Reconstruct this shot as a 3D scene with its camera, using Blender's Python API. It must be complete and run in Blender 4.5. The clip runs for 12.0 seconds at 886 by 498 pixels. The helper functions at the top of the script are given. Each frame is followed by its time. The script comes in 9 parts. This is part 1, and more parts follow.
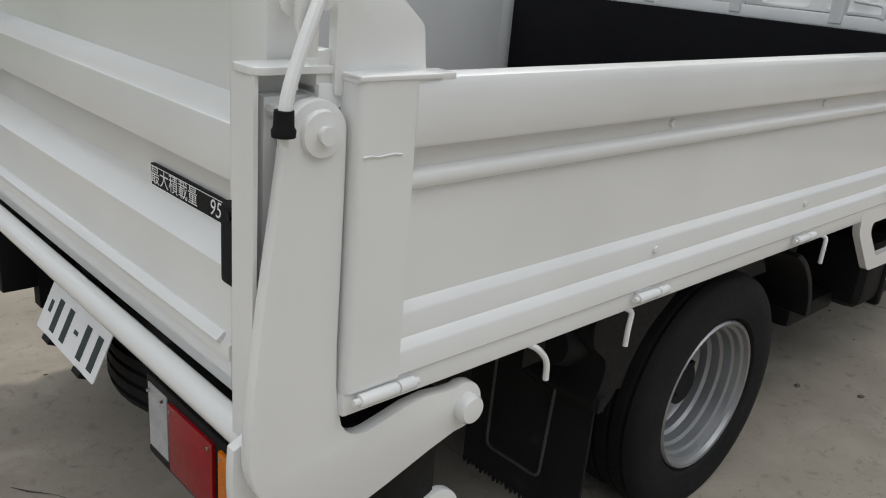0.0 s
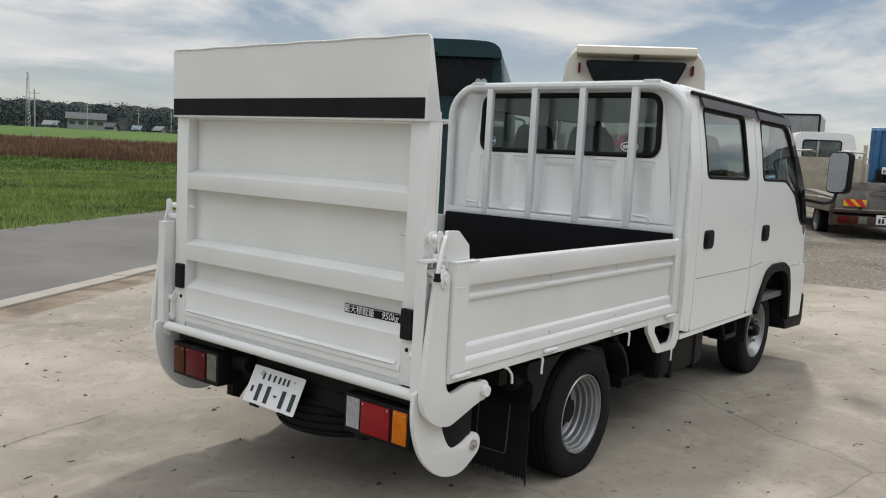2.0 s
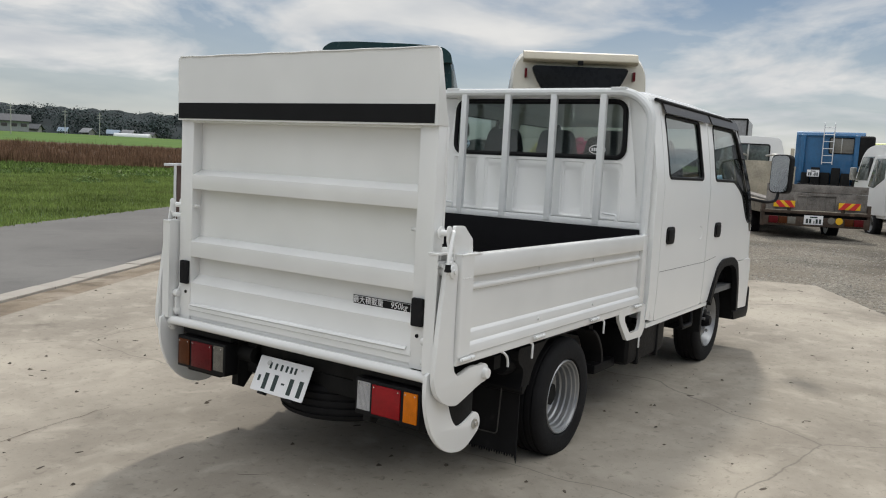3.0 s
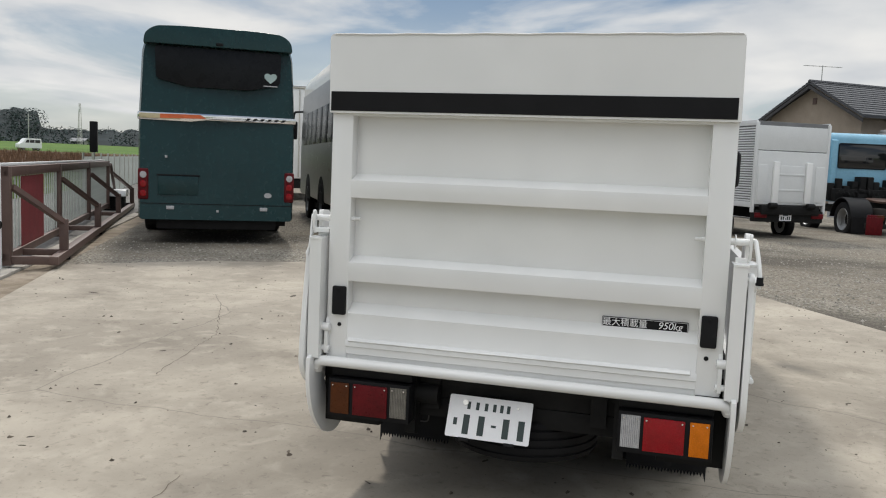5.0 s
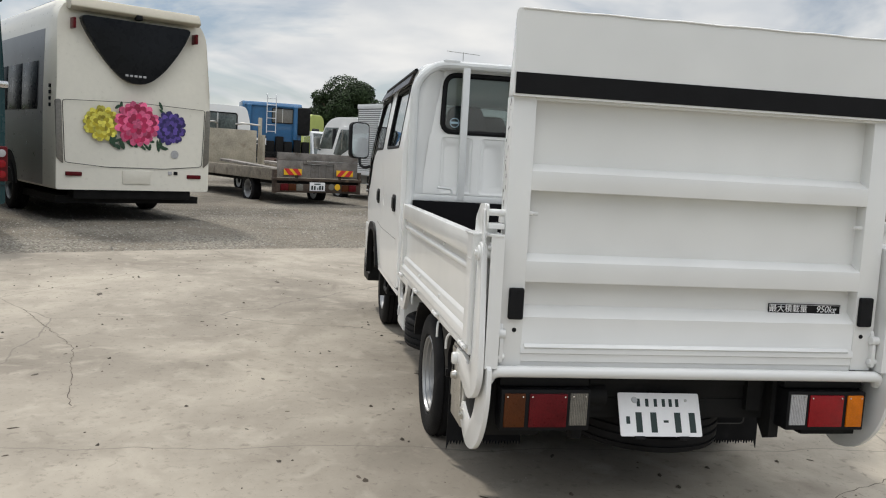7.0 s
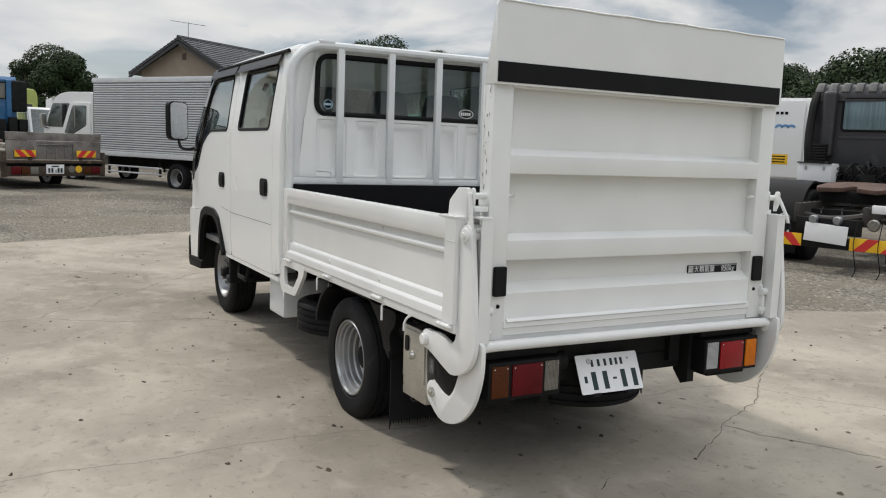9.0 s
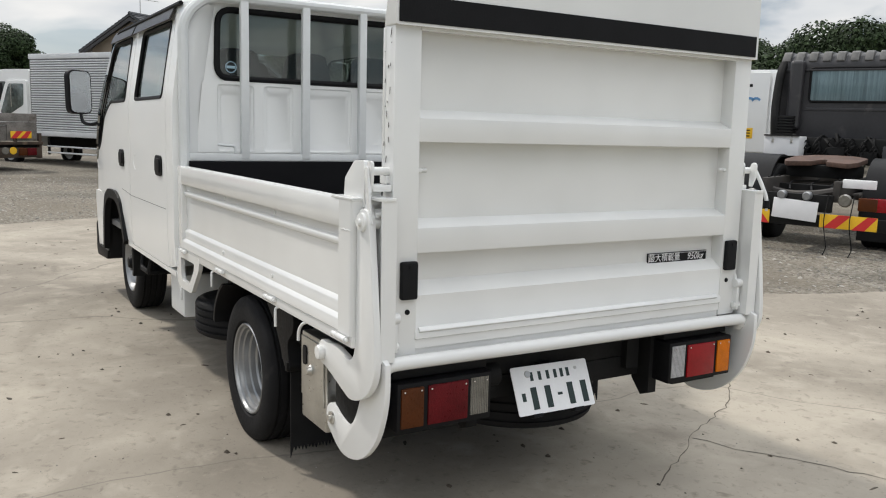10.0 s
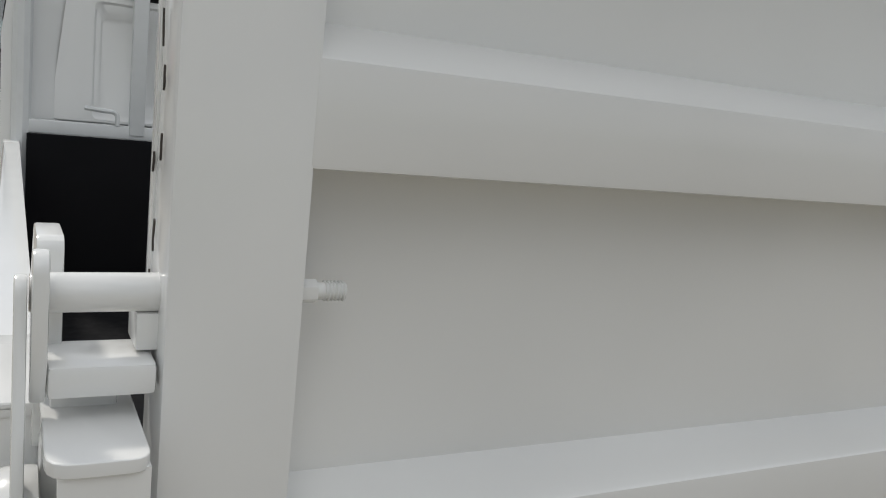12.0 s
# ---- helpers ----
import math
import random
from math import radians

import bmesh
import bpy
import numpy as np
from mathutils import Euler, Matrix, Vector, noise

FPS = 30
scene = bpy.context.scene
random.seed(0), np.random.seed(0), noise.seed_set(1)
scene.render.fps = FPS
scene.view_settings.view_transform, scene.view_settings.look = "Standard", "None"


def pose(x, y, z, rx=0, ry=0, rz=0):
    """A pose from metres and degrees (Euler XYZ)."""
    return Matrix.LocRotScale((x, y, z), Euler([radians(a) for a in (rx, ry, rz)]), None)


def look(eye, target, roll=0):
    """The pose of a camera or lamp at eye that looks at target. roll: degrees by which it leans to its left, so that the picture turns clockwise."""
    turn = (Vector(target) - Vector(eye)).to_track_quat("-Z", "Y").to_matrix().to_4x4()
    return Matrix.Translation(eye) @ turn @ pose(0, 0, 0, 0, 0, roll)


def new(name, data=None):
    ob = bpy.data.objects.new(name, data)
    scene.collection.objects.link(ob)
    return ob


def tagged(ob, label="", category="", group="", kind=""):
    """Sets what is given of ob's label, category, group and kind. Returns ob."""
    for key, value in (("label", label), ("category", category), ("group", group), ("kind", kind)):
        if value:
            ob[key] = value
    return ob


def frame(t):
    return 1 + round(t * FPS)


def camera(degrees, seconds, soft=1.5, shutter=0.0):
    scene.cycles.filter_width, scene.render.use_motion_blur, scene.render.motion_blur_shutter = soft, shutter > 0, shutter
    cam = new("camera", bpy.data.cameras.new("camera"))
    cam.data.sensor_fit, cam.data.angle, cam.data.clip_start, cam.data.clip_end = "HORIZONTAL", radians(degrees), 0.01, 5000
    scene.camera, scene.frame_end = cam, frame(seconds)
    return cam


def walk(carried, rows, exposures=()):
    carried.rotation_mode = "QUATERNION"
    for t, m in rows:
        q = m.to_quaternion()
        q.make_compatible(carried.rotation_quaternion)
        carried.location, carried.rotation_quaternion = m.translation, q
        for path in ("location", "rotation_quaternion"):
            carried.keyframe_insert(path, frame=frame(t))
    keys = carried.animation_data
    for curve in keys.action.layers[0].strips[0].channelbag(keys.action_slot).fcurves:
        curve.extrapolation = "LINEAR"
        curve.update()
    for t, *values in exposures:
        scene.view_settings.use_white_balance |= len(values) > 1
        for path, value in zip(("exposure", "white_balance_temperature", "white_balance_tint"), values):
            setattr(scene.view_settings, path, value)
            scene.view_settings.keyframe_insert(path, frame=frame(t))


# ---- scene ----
cam = camera(56.3, 12.0, 1.1)
PATH = [
    (0, (-0.524, -1.608, 1.275), (0.797, -0.274, 0.586), 4.6),
    (0.5, (-1.017, -1.801, 1.341), (0.51, -0.628, 0.801), 4.6),
    (1, (-1.625, -2.031, 1.406), (-0.025, -0.895, 1.019), 4.1),
    (1.5, (-1.992, -2.33, 1.484), (-0.429, -1.118, 1.191), 3.6),
    (2, (-2.297, -2.602, 1.513), (-0.718, -1.396, 1.283), 2.7),
    (2.5, (-2.551, -2.694, 1.51), (-0.936, -1.535, 1.289), 2.8),
    (2.7, (-2.604, -2.667, 1.506), (-0.972, -1.532, 1.288), 2.9),
    (4.3, (-2.923, -1.293, 1.449), (-1.068, -0.579, 1.229), 2.0),
    (4.5, (-2.937, -1.057, 1.448), (-1.061, -0.397, 1.235), 2.4),
    (5, (-3.039, -0.507, 1.433), (-1.112, -0.007, 1.233), 2.3),
    (5.5, (-3.054, 0.002, 1.417), (-1.08, 0.254, 1.219), 2.6),
    (6, (-3.003, 0.555, 1.402), (-1.014, 0.615, 1.195), 2.9),
    (6.5, (-2.991, 1.063, 1.387), (-1.008, 0.93, 1.166), 3.1),
    (6.7, (-2.927, 1.25, 1.393), (-0.953, 1.019, 1.17), 3.1),
    (8.3, (-2.696, 2.299, 1.392), (-0.878, 1.491, 1.192), 3.2),
    (8.5, (-2.653, 2.361, 1.4), (-0.865, 1.489, 1.188), 2.8),
    (9, (-2.588, 2.416, 1.393), (-0.86, 1.442, 1.143), 2.3),
    (9.5, (-2.402, 2.174, 1.364), (-0.701, 1.158, 1.094), 2.3),
    (10, (-2.1, 1.888, 1.347), (-0.418, 0.848, 1.05), 1.8),
    (10.5, (-1.695, 1.59, 1.346), (-0.042, 0.517, 1.007), 2.1),
    (11, (-1.264, 1.26, 1.339), (0.398, 0.207, 0.982), 4.2),
    (11.5, (-0.82, 1.061, 1.335), (0.882, 0.073, 0.981), 5.2),
    (12, (-0.48, 0.843, 1.346), (1.248, -0.101, 0.995), 6.5),
]
LIGHT = [(0, -1.06), (0.5, -0.44), (1, -0.71), (1.5, -0.77), (2, -0.95), (2.7, -0.95), (4.3, -0.99), (5, -0.87), (5.5, -0.75), (6.5, -0.79), (8.5, -0.86), (9, -0.91), (9.5, -0.76), (10, -0.72), (10.5, -0.57), (11, -0.71), (11.5, -0.9), (12, -1.25)]
walk(cam, [(t, look(eye, target, roll)) for t, eye, target, roll in PATH], LIGHT)

# ---- world, sun ----
SUN_AZ, SUN_EL = 24.0, 50.0
world = bpy.data.worlds.new("world")
scene.world = world
world.use_nodes = True


def sky_nodes():
    nt = world.node_tree
    nt.nodes.clear()
    out = nt.nodes.new("ShaderNodeOutputWorld")
    bg = nt.nodes.new("ShaderNodeBackground")
    bg.inputs["Strength"].default_value = 0.1
    sky = nt.nodes.new("ShaderNodeTexSky")
    sky.sky_type = "NISHITA"
    sky.sun_disc = False
    sky.sun_elevation = radians(SUN_EL)
    sky.sun_rotation = radians(90 - SUN_AZ)
    sky.air_density, sky.dust_density, sky.ozone_density = 1.0, 0.3, 3.0
    co = nt.nodes.new("ShaderNodeTexCoord")
    sep = nt.nodes.new("ShaderNodeSeparateXYZ")
    nt.links.new(co.outputs["Generated"], sep.inputs[0])
    lift = nt.nodes.new("ShaderNodeMath")
    lift.operation = "MAXIMUM"
    nt.links.new(sep.outputs["Z"], lift.inputs[0])
    lift.inputs[1].default_value = 0.0
    base = nt.nodes.new("ShaderNodeMath")
    base.operation = "ADD"
    nt.links.new(lift.outputs[0], base.inputs[0])
    base.inputs[1].default_value = 0.16
    flat = []
    for axis in ("X", "Y"):
        div = nt.nodes.new("ShaderNodeMath")
        div.operation = "DIVIDE"
        nt.links.new(sep.outputs[axis], div.inputs[0])
        nt.links.new(base.outputs[0], div.inputs[1])
        flat.append(div)
    comb = nt.nodes.new("ShaderNodeCombineXYZ")
    nt.links.new(flat[0].outputs[0], comb.inputs[0])
    nt.links.new(flat[1].outputs[0], comb.inputs[1])
    cover = nt.nodes.new("ShaderNodeTexNoise")
    cover.inputs["Scale"].default_value = 0.9
    cover.inputs["Detail"].default_value = 7
    cover.inputs["Roughness"].default_value = 0.55
    cover.inputs["Distortion"].default_value = 0.5
    nt.links.new(comb.outputs[0], cover.inputs["Vector"])
    ramp = nt.nodes.new("ShaderNodeValToRGB")
    ramp.color_ramp.elements[0].position = 0.40
    ramp.color_ramp.elements[1].position = 0.58
    nt.links.new(cover.outputs["Fac"], ramp.inputs[0])
    tone = nt.nodes.new("ShaderNodeTexNoise")
    tone.inputs["Scale"].default_value = 1.7
    tone.inputs["Detail"].default_value = 8
    nt.links.new(comb.outputs[0], tone.inputs["Vector"])
    cloud = nt.nodes.new("ShaderNodeValToRGB")
    cloud.color_ramp.elements[0].position = 0.33
    cloud.color_ramp.elements[0].color = (0.71, 0.745, 0.785, 1)
    cloud.color_ramp.elements[1].position = 0.66
    cloud.color_ramp.elements[1].color = (1.0, 0.995, 0.975, 1)
    nt.links.new(tone.outputs["Fac"], cloud.inputs[0])
    gain = nt.nodes.new("ShaderNodeVectorMath")
    gain.operation = "SCALE"
    gain.inputs["Scale"].default_value = 9.0
    nt.links.new(cloud.outputs[0], gain.inputs[0])
    climb = nt.nodes.new("ShaderNodeMapRange")
    climb.inputs["From Min"].default_value, climb.inputs["From Max"].default_value = 0.30, 0.90
    climb.inputs["To Min"].default_value, climb.inputs["To Max"].default_value = 15.0, 60.0
    nt.links.new(lift.outputs[0], climb.inputs[0])
    nt.links.new(climb.outputs[0], gain.inputs["Scale"])
    mix = nt.nodes.new("ShaderNodeMix")
    mix.data_type = "RGBA"
    haze = nt.nodes.new("ShaderNodeMapRange")
    haze.inputs["From Min"].default_value, haze.inputs["From Max"].default_value = 0.02, 0.22
    haze.inputs["To Min"].default_value, haze.inputs["To Max"].default_value = 0.60, 0.0
    nt.links.new(lift.outputs[0], haze.inputs[0])
    most = nt.nodes.new("ShaderNodeMath")
    most.operation = "MAXIMUM"
    nt.links.new(ramp.outputs[0], most.inputs[0])
    nt.links.new(haze.outputs[0], most.inputs[1])
    nt.links.new(most.outputs[0], mix.inputs[0])
    nt.links.new(sky.outputs[0], mix.inputs[6])
    nt.links.new(gain.outputs[0], mix.inputs[7])
    nt.links.new(mix.outputs[2], bg.inputs[0])
    nt.links.new(bg.outputs[0], out.inputs[0])


sky_nodes()
sun = new("sun", bpy.data.lights.new("sun", "SUN"))
sun.data.energy = 4.0
sun.data.angle = radians(5.0)
sun.data.color = (1.0, 0.95, 0.87)
_a, _e = radians(SUN_AZ), radians(SUN_EL)
sun.matrix_world = look((30 * math.cos(_a) * math.cos(_e), 30 * math.sin(_a) * math.cos(_e), 30 * math.sin(_e)), (0, 0, 0))

# ---- materials ----


def shade(name, col, rough=0.5, metal=0.0, var=0.06, scale=5.0, bump=0.0, bscale=120.0, dirt=None, spec=0.5, coat=0.0, island=0.0, rnd=0.0, stretch=(1, 1, 1), soft=False):
    """A surface with tone variation at two scales, optional dirt (colour, amount, scale) and fine relief."""
    m = bpy.data.materials.new(name)
    m.use_nodes = True
    nt = m.node_tree
    b = nt.nodes["Principled BSDF"]
    b.inputs["Metallic"].default_value = metal
    b.inputs["Specular IOR Level"].default_value = spec
    b.inputs["Coat Weight"].default_value = coat
    co = nt.nodes.new("ShaderNodeTexCoord")
    mp = nt.nodes.new("ShaderNodeMapping")
    mp.inputs["Scale"].default_value = stretch
    nt.links.new(co.outputs["Object"], mp.inputs[0])

    def tex(s, detail=4):
        n = nt.nodes.new("ShaderNodeTexNoise")
        n.inputs["Scale"].default_value = s
        n.inputs["Detail"].default_value = detail
        nt.links.new(mp.outputs[0], n.inputs["Vector"])
        return n

    def ramped(src, lo, hi, a, c):
        r = nt.nodes.new("ShaderNodeMapRange")
        r.inputs["From Min"].default_value, r.inputs["From Max"].default_value = lo, hi
        r.inputs["To Min"].default_value, r.inputs["To Max"].default_value = a, c
        nt.links.new(src, r.inputs[0])
        return r.outputs[0]

    big, fine = (tex(scale, 0), tex(scale * 3, 1)) if soft else (tex(scale), tex(scale * 9, 6))
    add = nt.nodes.new("ShaderNodeMath")
    add.operation = "ADD"
    nt.links.new(ramped(big.outputs["Fac"], 0.3, 0.7, -var, var), add.inputs[0])
    nt.links.new(ramped(fine.outputs["Fac"], 0.3, 0.7, -var * 0.7, var * 0.7), add.inputs[1])
    total = add.outputs[0]
    for amount, src in ((island, "island"), (rnd, "object")):
        if amount:
            if src == "island":
                g = nt.nodes.new("ShaderNodeNewGeometry")
                val = g.outputs["Random Per Island"]
            else:
                g = nt.nodes.new("ShaderNodeObjectInfo")
                val = g.outputs["Random"]
            a2 = nt.nodes.new("ShaderNodeMath")
            a2.operation = "ADD"
            nt.links.new(total, a2.inputs[0])
            nt.links.new(ramped(val, 0, 1, -amount, amount), a2.inputs[1])
            total = a2.outputs[0]
    one = nt.nodes.new("ShaderNodeMath")
    one.operation = "ADD"
    one.inputs[1].default_value = 1.0
    nt.links.new(total, one.inputs[0])
    mul = nt.nodes.new("ShaderNodeVectorMath")
    mul.operation = "SCALE"
    mul.inputs[0].default_value = col
    nt.links.new(one.outputs[0], mul.inputs["Scale"])
    colour = mul.outputs[0]
    if dirt:
        dcol, amount, dscale = dirt
        d = tex(dscale, 8)
        mx = nt.nodes.new("ShaderNodeMix")
        mx.data_type = "RGBA"
        nt.links.new(ramped(d.outputs["Fac"], 0.72 - 0.35 * amount, 0.85 - 0.2 * amount, 0, min(1.0, 0.4 + amount)), mx.inputs[0])
        nt.links.new(colour, mx.inputs[6])
        mx.inputs[7].default_value = (*dcol, 1)
        colour = mx.outputs[2]
    nt.links.new(colour, b.inputs["Base Color"])
    spread = 0.03 if soft else 0.15
    nt.links.new(ramped(fine.outputs["Fac"], 0.2, 0.8, max(0.02, rough * (1 - spread)), min(1, rough * (1 + spread))), b.inputs["Roughness"])
    if bump:
        bt = tex(bscale, 0 if soft else 5)
        bp = nt.nodes.new("ShaderNodeBump")
        bp.inputs["Strength"].default_value = 1.0
        bp.inputs["Distance"].default_value = bump
        nt.links.new(bt.outputs["Fac"], bp.inputs["Height"])
        nt.links.new(bp.outputs[0], b.inputs["Normal"])
    return m


def glass(name, tint, gloss=0.06):
    """A thin pane: tinted see-through with a Fresnel gloss."""
    m = bpy.data.materials.new(name)
    m.use_nodes = True
    nt = m.node_tree
    nt.nodes.clear()
    out = nt.nodes.new("ShaderNodeOutputMaterial")
    tr = nt.nodes.new("ShaderNodeBsdfTransparent")
    tr.inputs[0].default_value = (*tint, 1)
    gl = nt.nodes.new("ShaderNodeBsdfGlossy")
    gl.inputs["Roughness"].default_value = 0.01
    lw = nt.nodes.new("ShaderNodeLayerWeight")
    lw.inputs["Blend"].default_value = 0.5
    po = nt.nodes.new("ShaderNodeMath")
    po.operation = "POWER"
    po.inputs[1].default_value = 4.0
    nt.links.new(lw.outputs["Facing"], po.inputs[0])
    fr = nt.nodes.new("ShaderNodeMath")
    fr.operation = "ADD"
    fr.inputs[1].default_value = gloss
    nt.links.new(po.outputs[0], fr.inputs[0])
    mx = nt.nodes.new("ShaderNodeMixShader")
    nt.links.new(fr.outputs[0], mx.inputs[0])
    nt.links.new(tr.outputs[0], mx.inputs[1])
    nt.links.new(gl.outputs[0], mx.inputs[2])
    nt.links.new(mx.outputs[0], out.inputs[0])
    return m


def mapped(nt, src, lo, hi, a, c):
    r = nt.nodes.new("ShaderNodeMapRange")
    r.inputs["From Min"].default_value, r.inputs["From Max"].default_value = lo, hi
    r.inputs["To Min"].default_value, r.inputs["To Max"].default_value = a, c
    nt.links.new(src, r.inputs[0])
    return r.outputs[0]


def noise_at(nt, co, s, detail=5, rough=0.5, dist=0.0):
    n = nt.nodes.new("ShaderNodeTexNoise")
    n.inputs["Scale"].default_value = s
    n.inputs["Detail"].default_value = detail
    n.inputs["Roughness"].default_value = rough
    n.inputs["Distortion"].default_value = dist
    nt.links.new(co, n.inputs["Vector"])
    return n.outputs["Fac"]


def blend(nt, fac, a, c):
    mx = nt.nodes.new("ShaderNodeMix")
    mx.data_type = "RGBA"
    for sock, v in ((mx.inputs[0], fac), (mx.inputs[6], a), (mx.inputs[7], c)):
        if isinstance(v, tuple):
            sock.default_value = (*v, 1)
        elif isinstance(v, float):
            sock.default_value = v
        else:
            nt.links.new(v, sock)
    return mx.outputs[2]


def ground_shader(name, layers, rough, bumps, cracks=None):
    """layers: (colour, noise scale, low, high, amount) laid over the first colour; bumps: (scale, height)."""
    m = bpy.data.materials.new(name)
    m.use_nodes = True
    nt = m.node_tree
    b = nt.nodes["Principled BSDF"]
    b.inputs["Roughness"].default_value = rough
    b.inputs["Specular IOR Level"].default_value = 0.25
    co = nt.nodes.new("ShaderNodeTexCoord").outputs["Object"]
    colour = layers[0]
    for n, (col, s, lo, hi, amount) in enumerate(layers[1:]):
        mp = nt.nodes.new("ShaderNodeMapping")
        mp.inputs["Location"].default_value = (3.7 * n, 1.9 * n, 0)
        nt.links.new(co, mp.inputs[0])
        colour = blend(nt, mapped(nt, noise_at(nt, mp.outputs[0], s, 8, 0.6, 0.4), lo, hi, 0.0, amount), colour, col)
    if cracks:
        scale_c, width, ccol = cracks
        v = nt.nodes.new("ShaderNodeTexVoronoi")
        v.feature = "DISTANCE_TO_EDGE"
        v.inputs["Scale"].default_value = scale_c
        wob = nt.nodes.new("ShaderNodeTexNoise")
        wob.inputs["Scale"].default_value = 1.3
        wob.inputs["Detail"].default_value = 6
        nt.links.new(co, wob.inputs["Vector"])
        ad = nt.nodes.new("ShaderNodeMix")
        ad.data_type = "VECTOR"
        ad.inputs[0].default_value = 0.22
        nt.links.new(co, ad.inputs[4])
        nt.links.new(wob.outputs["Color"], ad.inputs[5])
        nt.links.new(ad.outputs[1], v.inputs["Vector"])
        colour = blend(nt, mapped(nt, v.outputs["Distance"], 0.0, width, 0.75, 0.0), colour, ccol)
    nt.links.new(colour, b.inputs["Base Color"])
    height = None
    for s, h in bumps:
        t = nt.nodes.new("ShaderNodeMath")
        t.operation = "MULTIPLY"
        t.inputs[1].default_value = h
        nt.links.new(noise_at(nt, co, s, 6, 0.6), t.inputs[0])
        if height is None:
            height = t.outputs[0]
        else:
            a = nt.nodes.new("ShaderNodeMath")
            a.operation = "ADD"
            nt.links.new(height, a.inputs[0])
            nt.links.new(t.outputs[0], a.inputs[1])
            height = a.outputs[0]
    bp = nt.nodes.new("ShaderNodeBump")
    bp.inputs["Distance"].default_value = 1.0
    nt.links.new(height, bp.inputs["Height"])
    nt.links.new(bp.outputs[0], b.inputs["Normal"])
    return m


def gravel_shader(name, col_a, col_b, scale):
    m = bpy.data.materials.new(name)
    m.use_nodes = True
    nt = m.node_tree
    b = nt.nodes["Principled BSDF"]
    b.inputs["Roughness"].default_value = 0.95
    b.inputs["Specular IOR Level"].default_value = 0.2
    co = nt.nodes.new("ShaderNodeTexCoord").outputs["Object"]
    v = nt.nodes.new("ShaderNodeTexVoronoi")
    v.inputs["Scale"].default_value = scale
    nt.links.new(co, v.inputs["Vector"])
    sep = nt.nodes.new("ShaderNodeSeparateXYZ")
    nt.links.new(v.outputs["Color"], sep.inputs[0])
    colour = blend(nt, sep.outputs[0], col_a, col_b)
    colour = blend(nt, mapped(nt, noise_at(nt, co, 0.5, 8, 0.65, 0.6), 0.42, 0.62, 0.0, 0.75), colour, (0.185, 0.160, 0.126))
    colour = blend(nt, mapped(nt, noise_at(nt, co, 0.22, 6, 0.6), 0.48, 0.62, 0.0, 0.8), colour, (0.080, 0.071, 0.058))
    nt.links.new(colour, b.inputs["Base Color"])
    bp = nt.nodes.new("ShaderNodeBump")
    bp.inputs["Distance"].default_value = 0.02
    nt.links.new(v.outputs["Distance"], bp.inputs["Height"])
    bp.invert = True
    nt.links.new(bp.outputs[0], b.inputs["Normal"])
    return m


PAINT = shade("white_paint", (0.84, 0.845, 0.835), 0.3, var=0.012, scale=0.9, coat=0.3, soft=True)
PAINT_BED = shade("white_bed_paint", (0.755, 0.757, 0.745), 0.21, var=0.03, scale=1.6, bump=0.0020, bscale=2.6, coat=0.35, soft=True)
PAINT_GREY = shade("pale_grey_paint", (0.68, 0.695, 0.695), 0.4, var=0.03, scale=3, bump=0.0005, bscale=20)
BLACK = shade("black_plastic", (0.007, 0.007, 0.008), 0.55, spec=0.18, var=0.15, scale=8, bump=0.0005, bscale=160)
RUBBER = shade("black_rubber", (0.011, 0.011, 0.012), 0.75, spec=0.18, var=0.2, scale=9, bump=0.0006, bscale=200, dirt=((0.05, 0.047, 0.044), 0.15, 9))
CHASSIS = shade("black_chassis", (0.010, 0.010, 0.010), 0.7, spec=0.2, var=0.3, scale=7, bump=0.001, bscale=60, dirt=((0.035, 0.03, 0.026), 0.2, 6))
BOARD = shade("black_board", (0.007, 0.007, 0.008), 0.85, spec=0.1, var=0.15, scale=4, bump=0.0005, bscale=40)
SILVER = shade("silver_wheel_paint", (0.30, 0.305, 0.31), 0.36, metal=0.7, var=0.05, scale=12, bump=0.0004, bscale=80)
STEEL = shade("stainless_steel", (0.55, 0.54, 0.51), 0.3, metal=0.9, var=0.08, scale=6, bump=0.0005, bscale=30, dirt=((0.3, 0.26, 0.2), 0.25, 7))
CHROME = shade("chrome", (0.8, 0.8, 0.82), 0.08, metal=1.0, var=0.02)
RED = shade("red_lens", (0.25, 0.002, 0.006), 0.14, var=0.12, scale=20, bump=0.001, bscale=220, spec=0.4)
RED_OLD = shade("faded_red_lens", (0.095, 0.004, 0.007), 0.3, var=0.2, scale=14, bump=0.001, bscale=220, spec=0.2)
AMBER = shade("amber_lens", (0.58, 0.15, 0.004), 0.25, var=0.12, scale=20, bump=0.0015, bscale=150, spec=0.25)
AMBER_OLD = shade("faded_amber_lens", (0.075, 0.021, 0.005), 0.3, var=0.15, scale=14, bump=0.001, bscale=150, spec=0.2)
CLEAR = shade("clear_lens", (0.42, 0.42, 0.43), 0.15, var=0.1, scale=30, bump=0.0015, bscale=200, coat=0.6)
CLEAR_OLD = shade("dull_clear_lens", (0.16, 0.15, 0.13), 0.2, var=0.15, scale=30, bump=0.0015, bscale=200, coat=0.5)
CHIP = shade("bare_chipped_steel", (0.05, 0.042, 0.036), 0.7, var=0.3, scale=60)
GRIME_DARK = shade("dull_dark_wire", (0.06, 0.058, 0.054), 0.6, var=0.2, scale=12)
WHITE = shade("plate_white", (0.82, 0.82, 0.83), 0.4, var=0.02, scale=10)
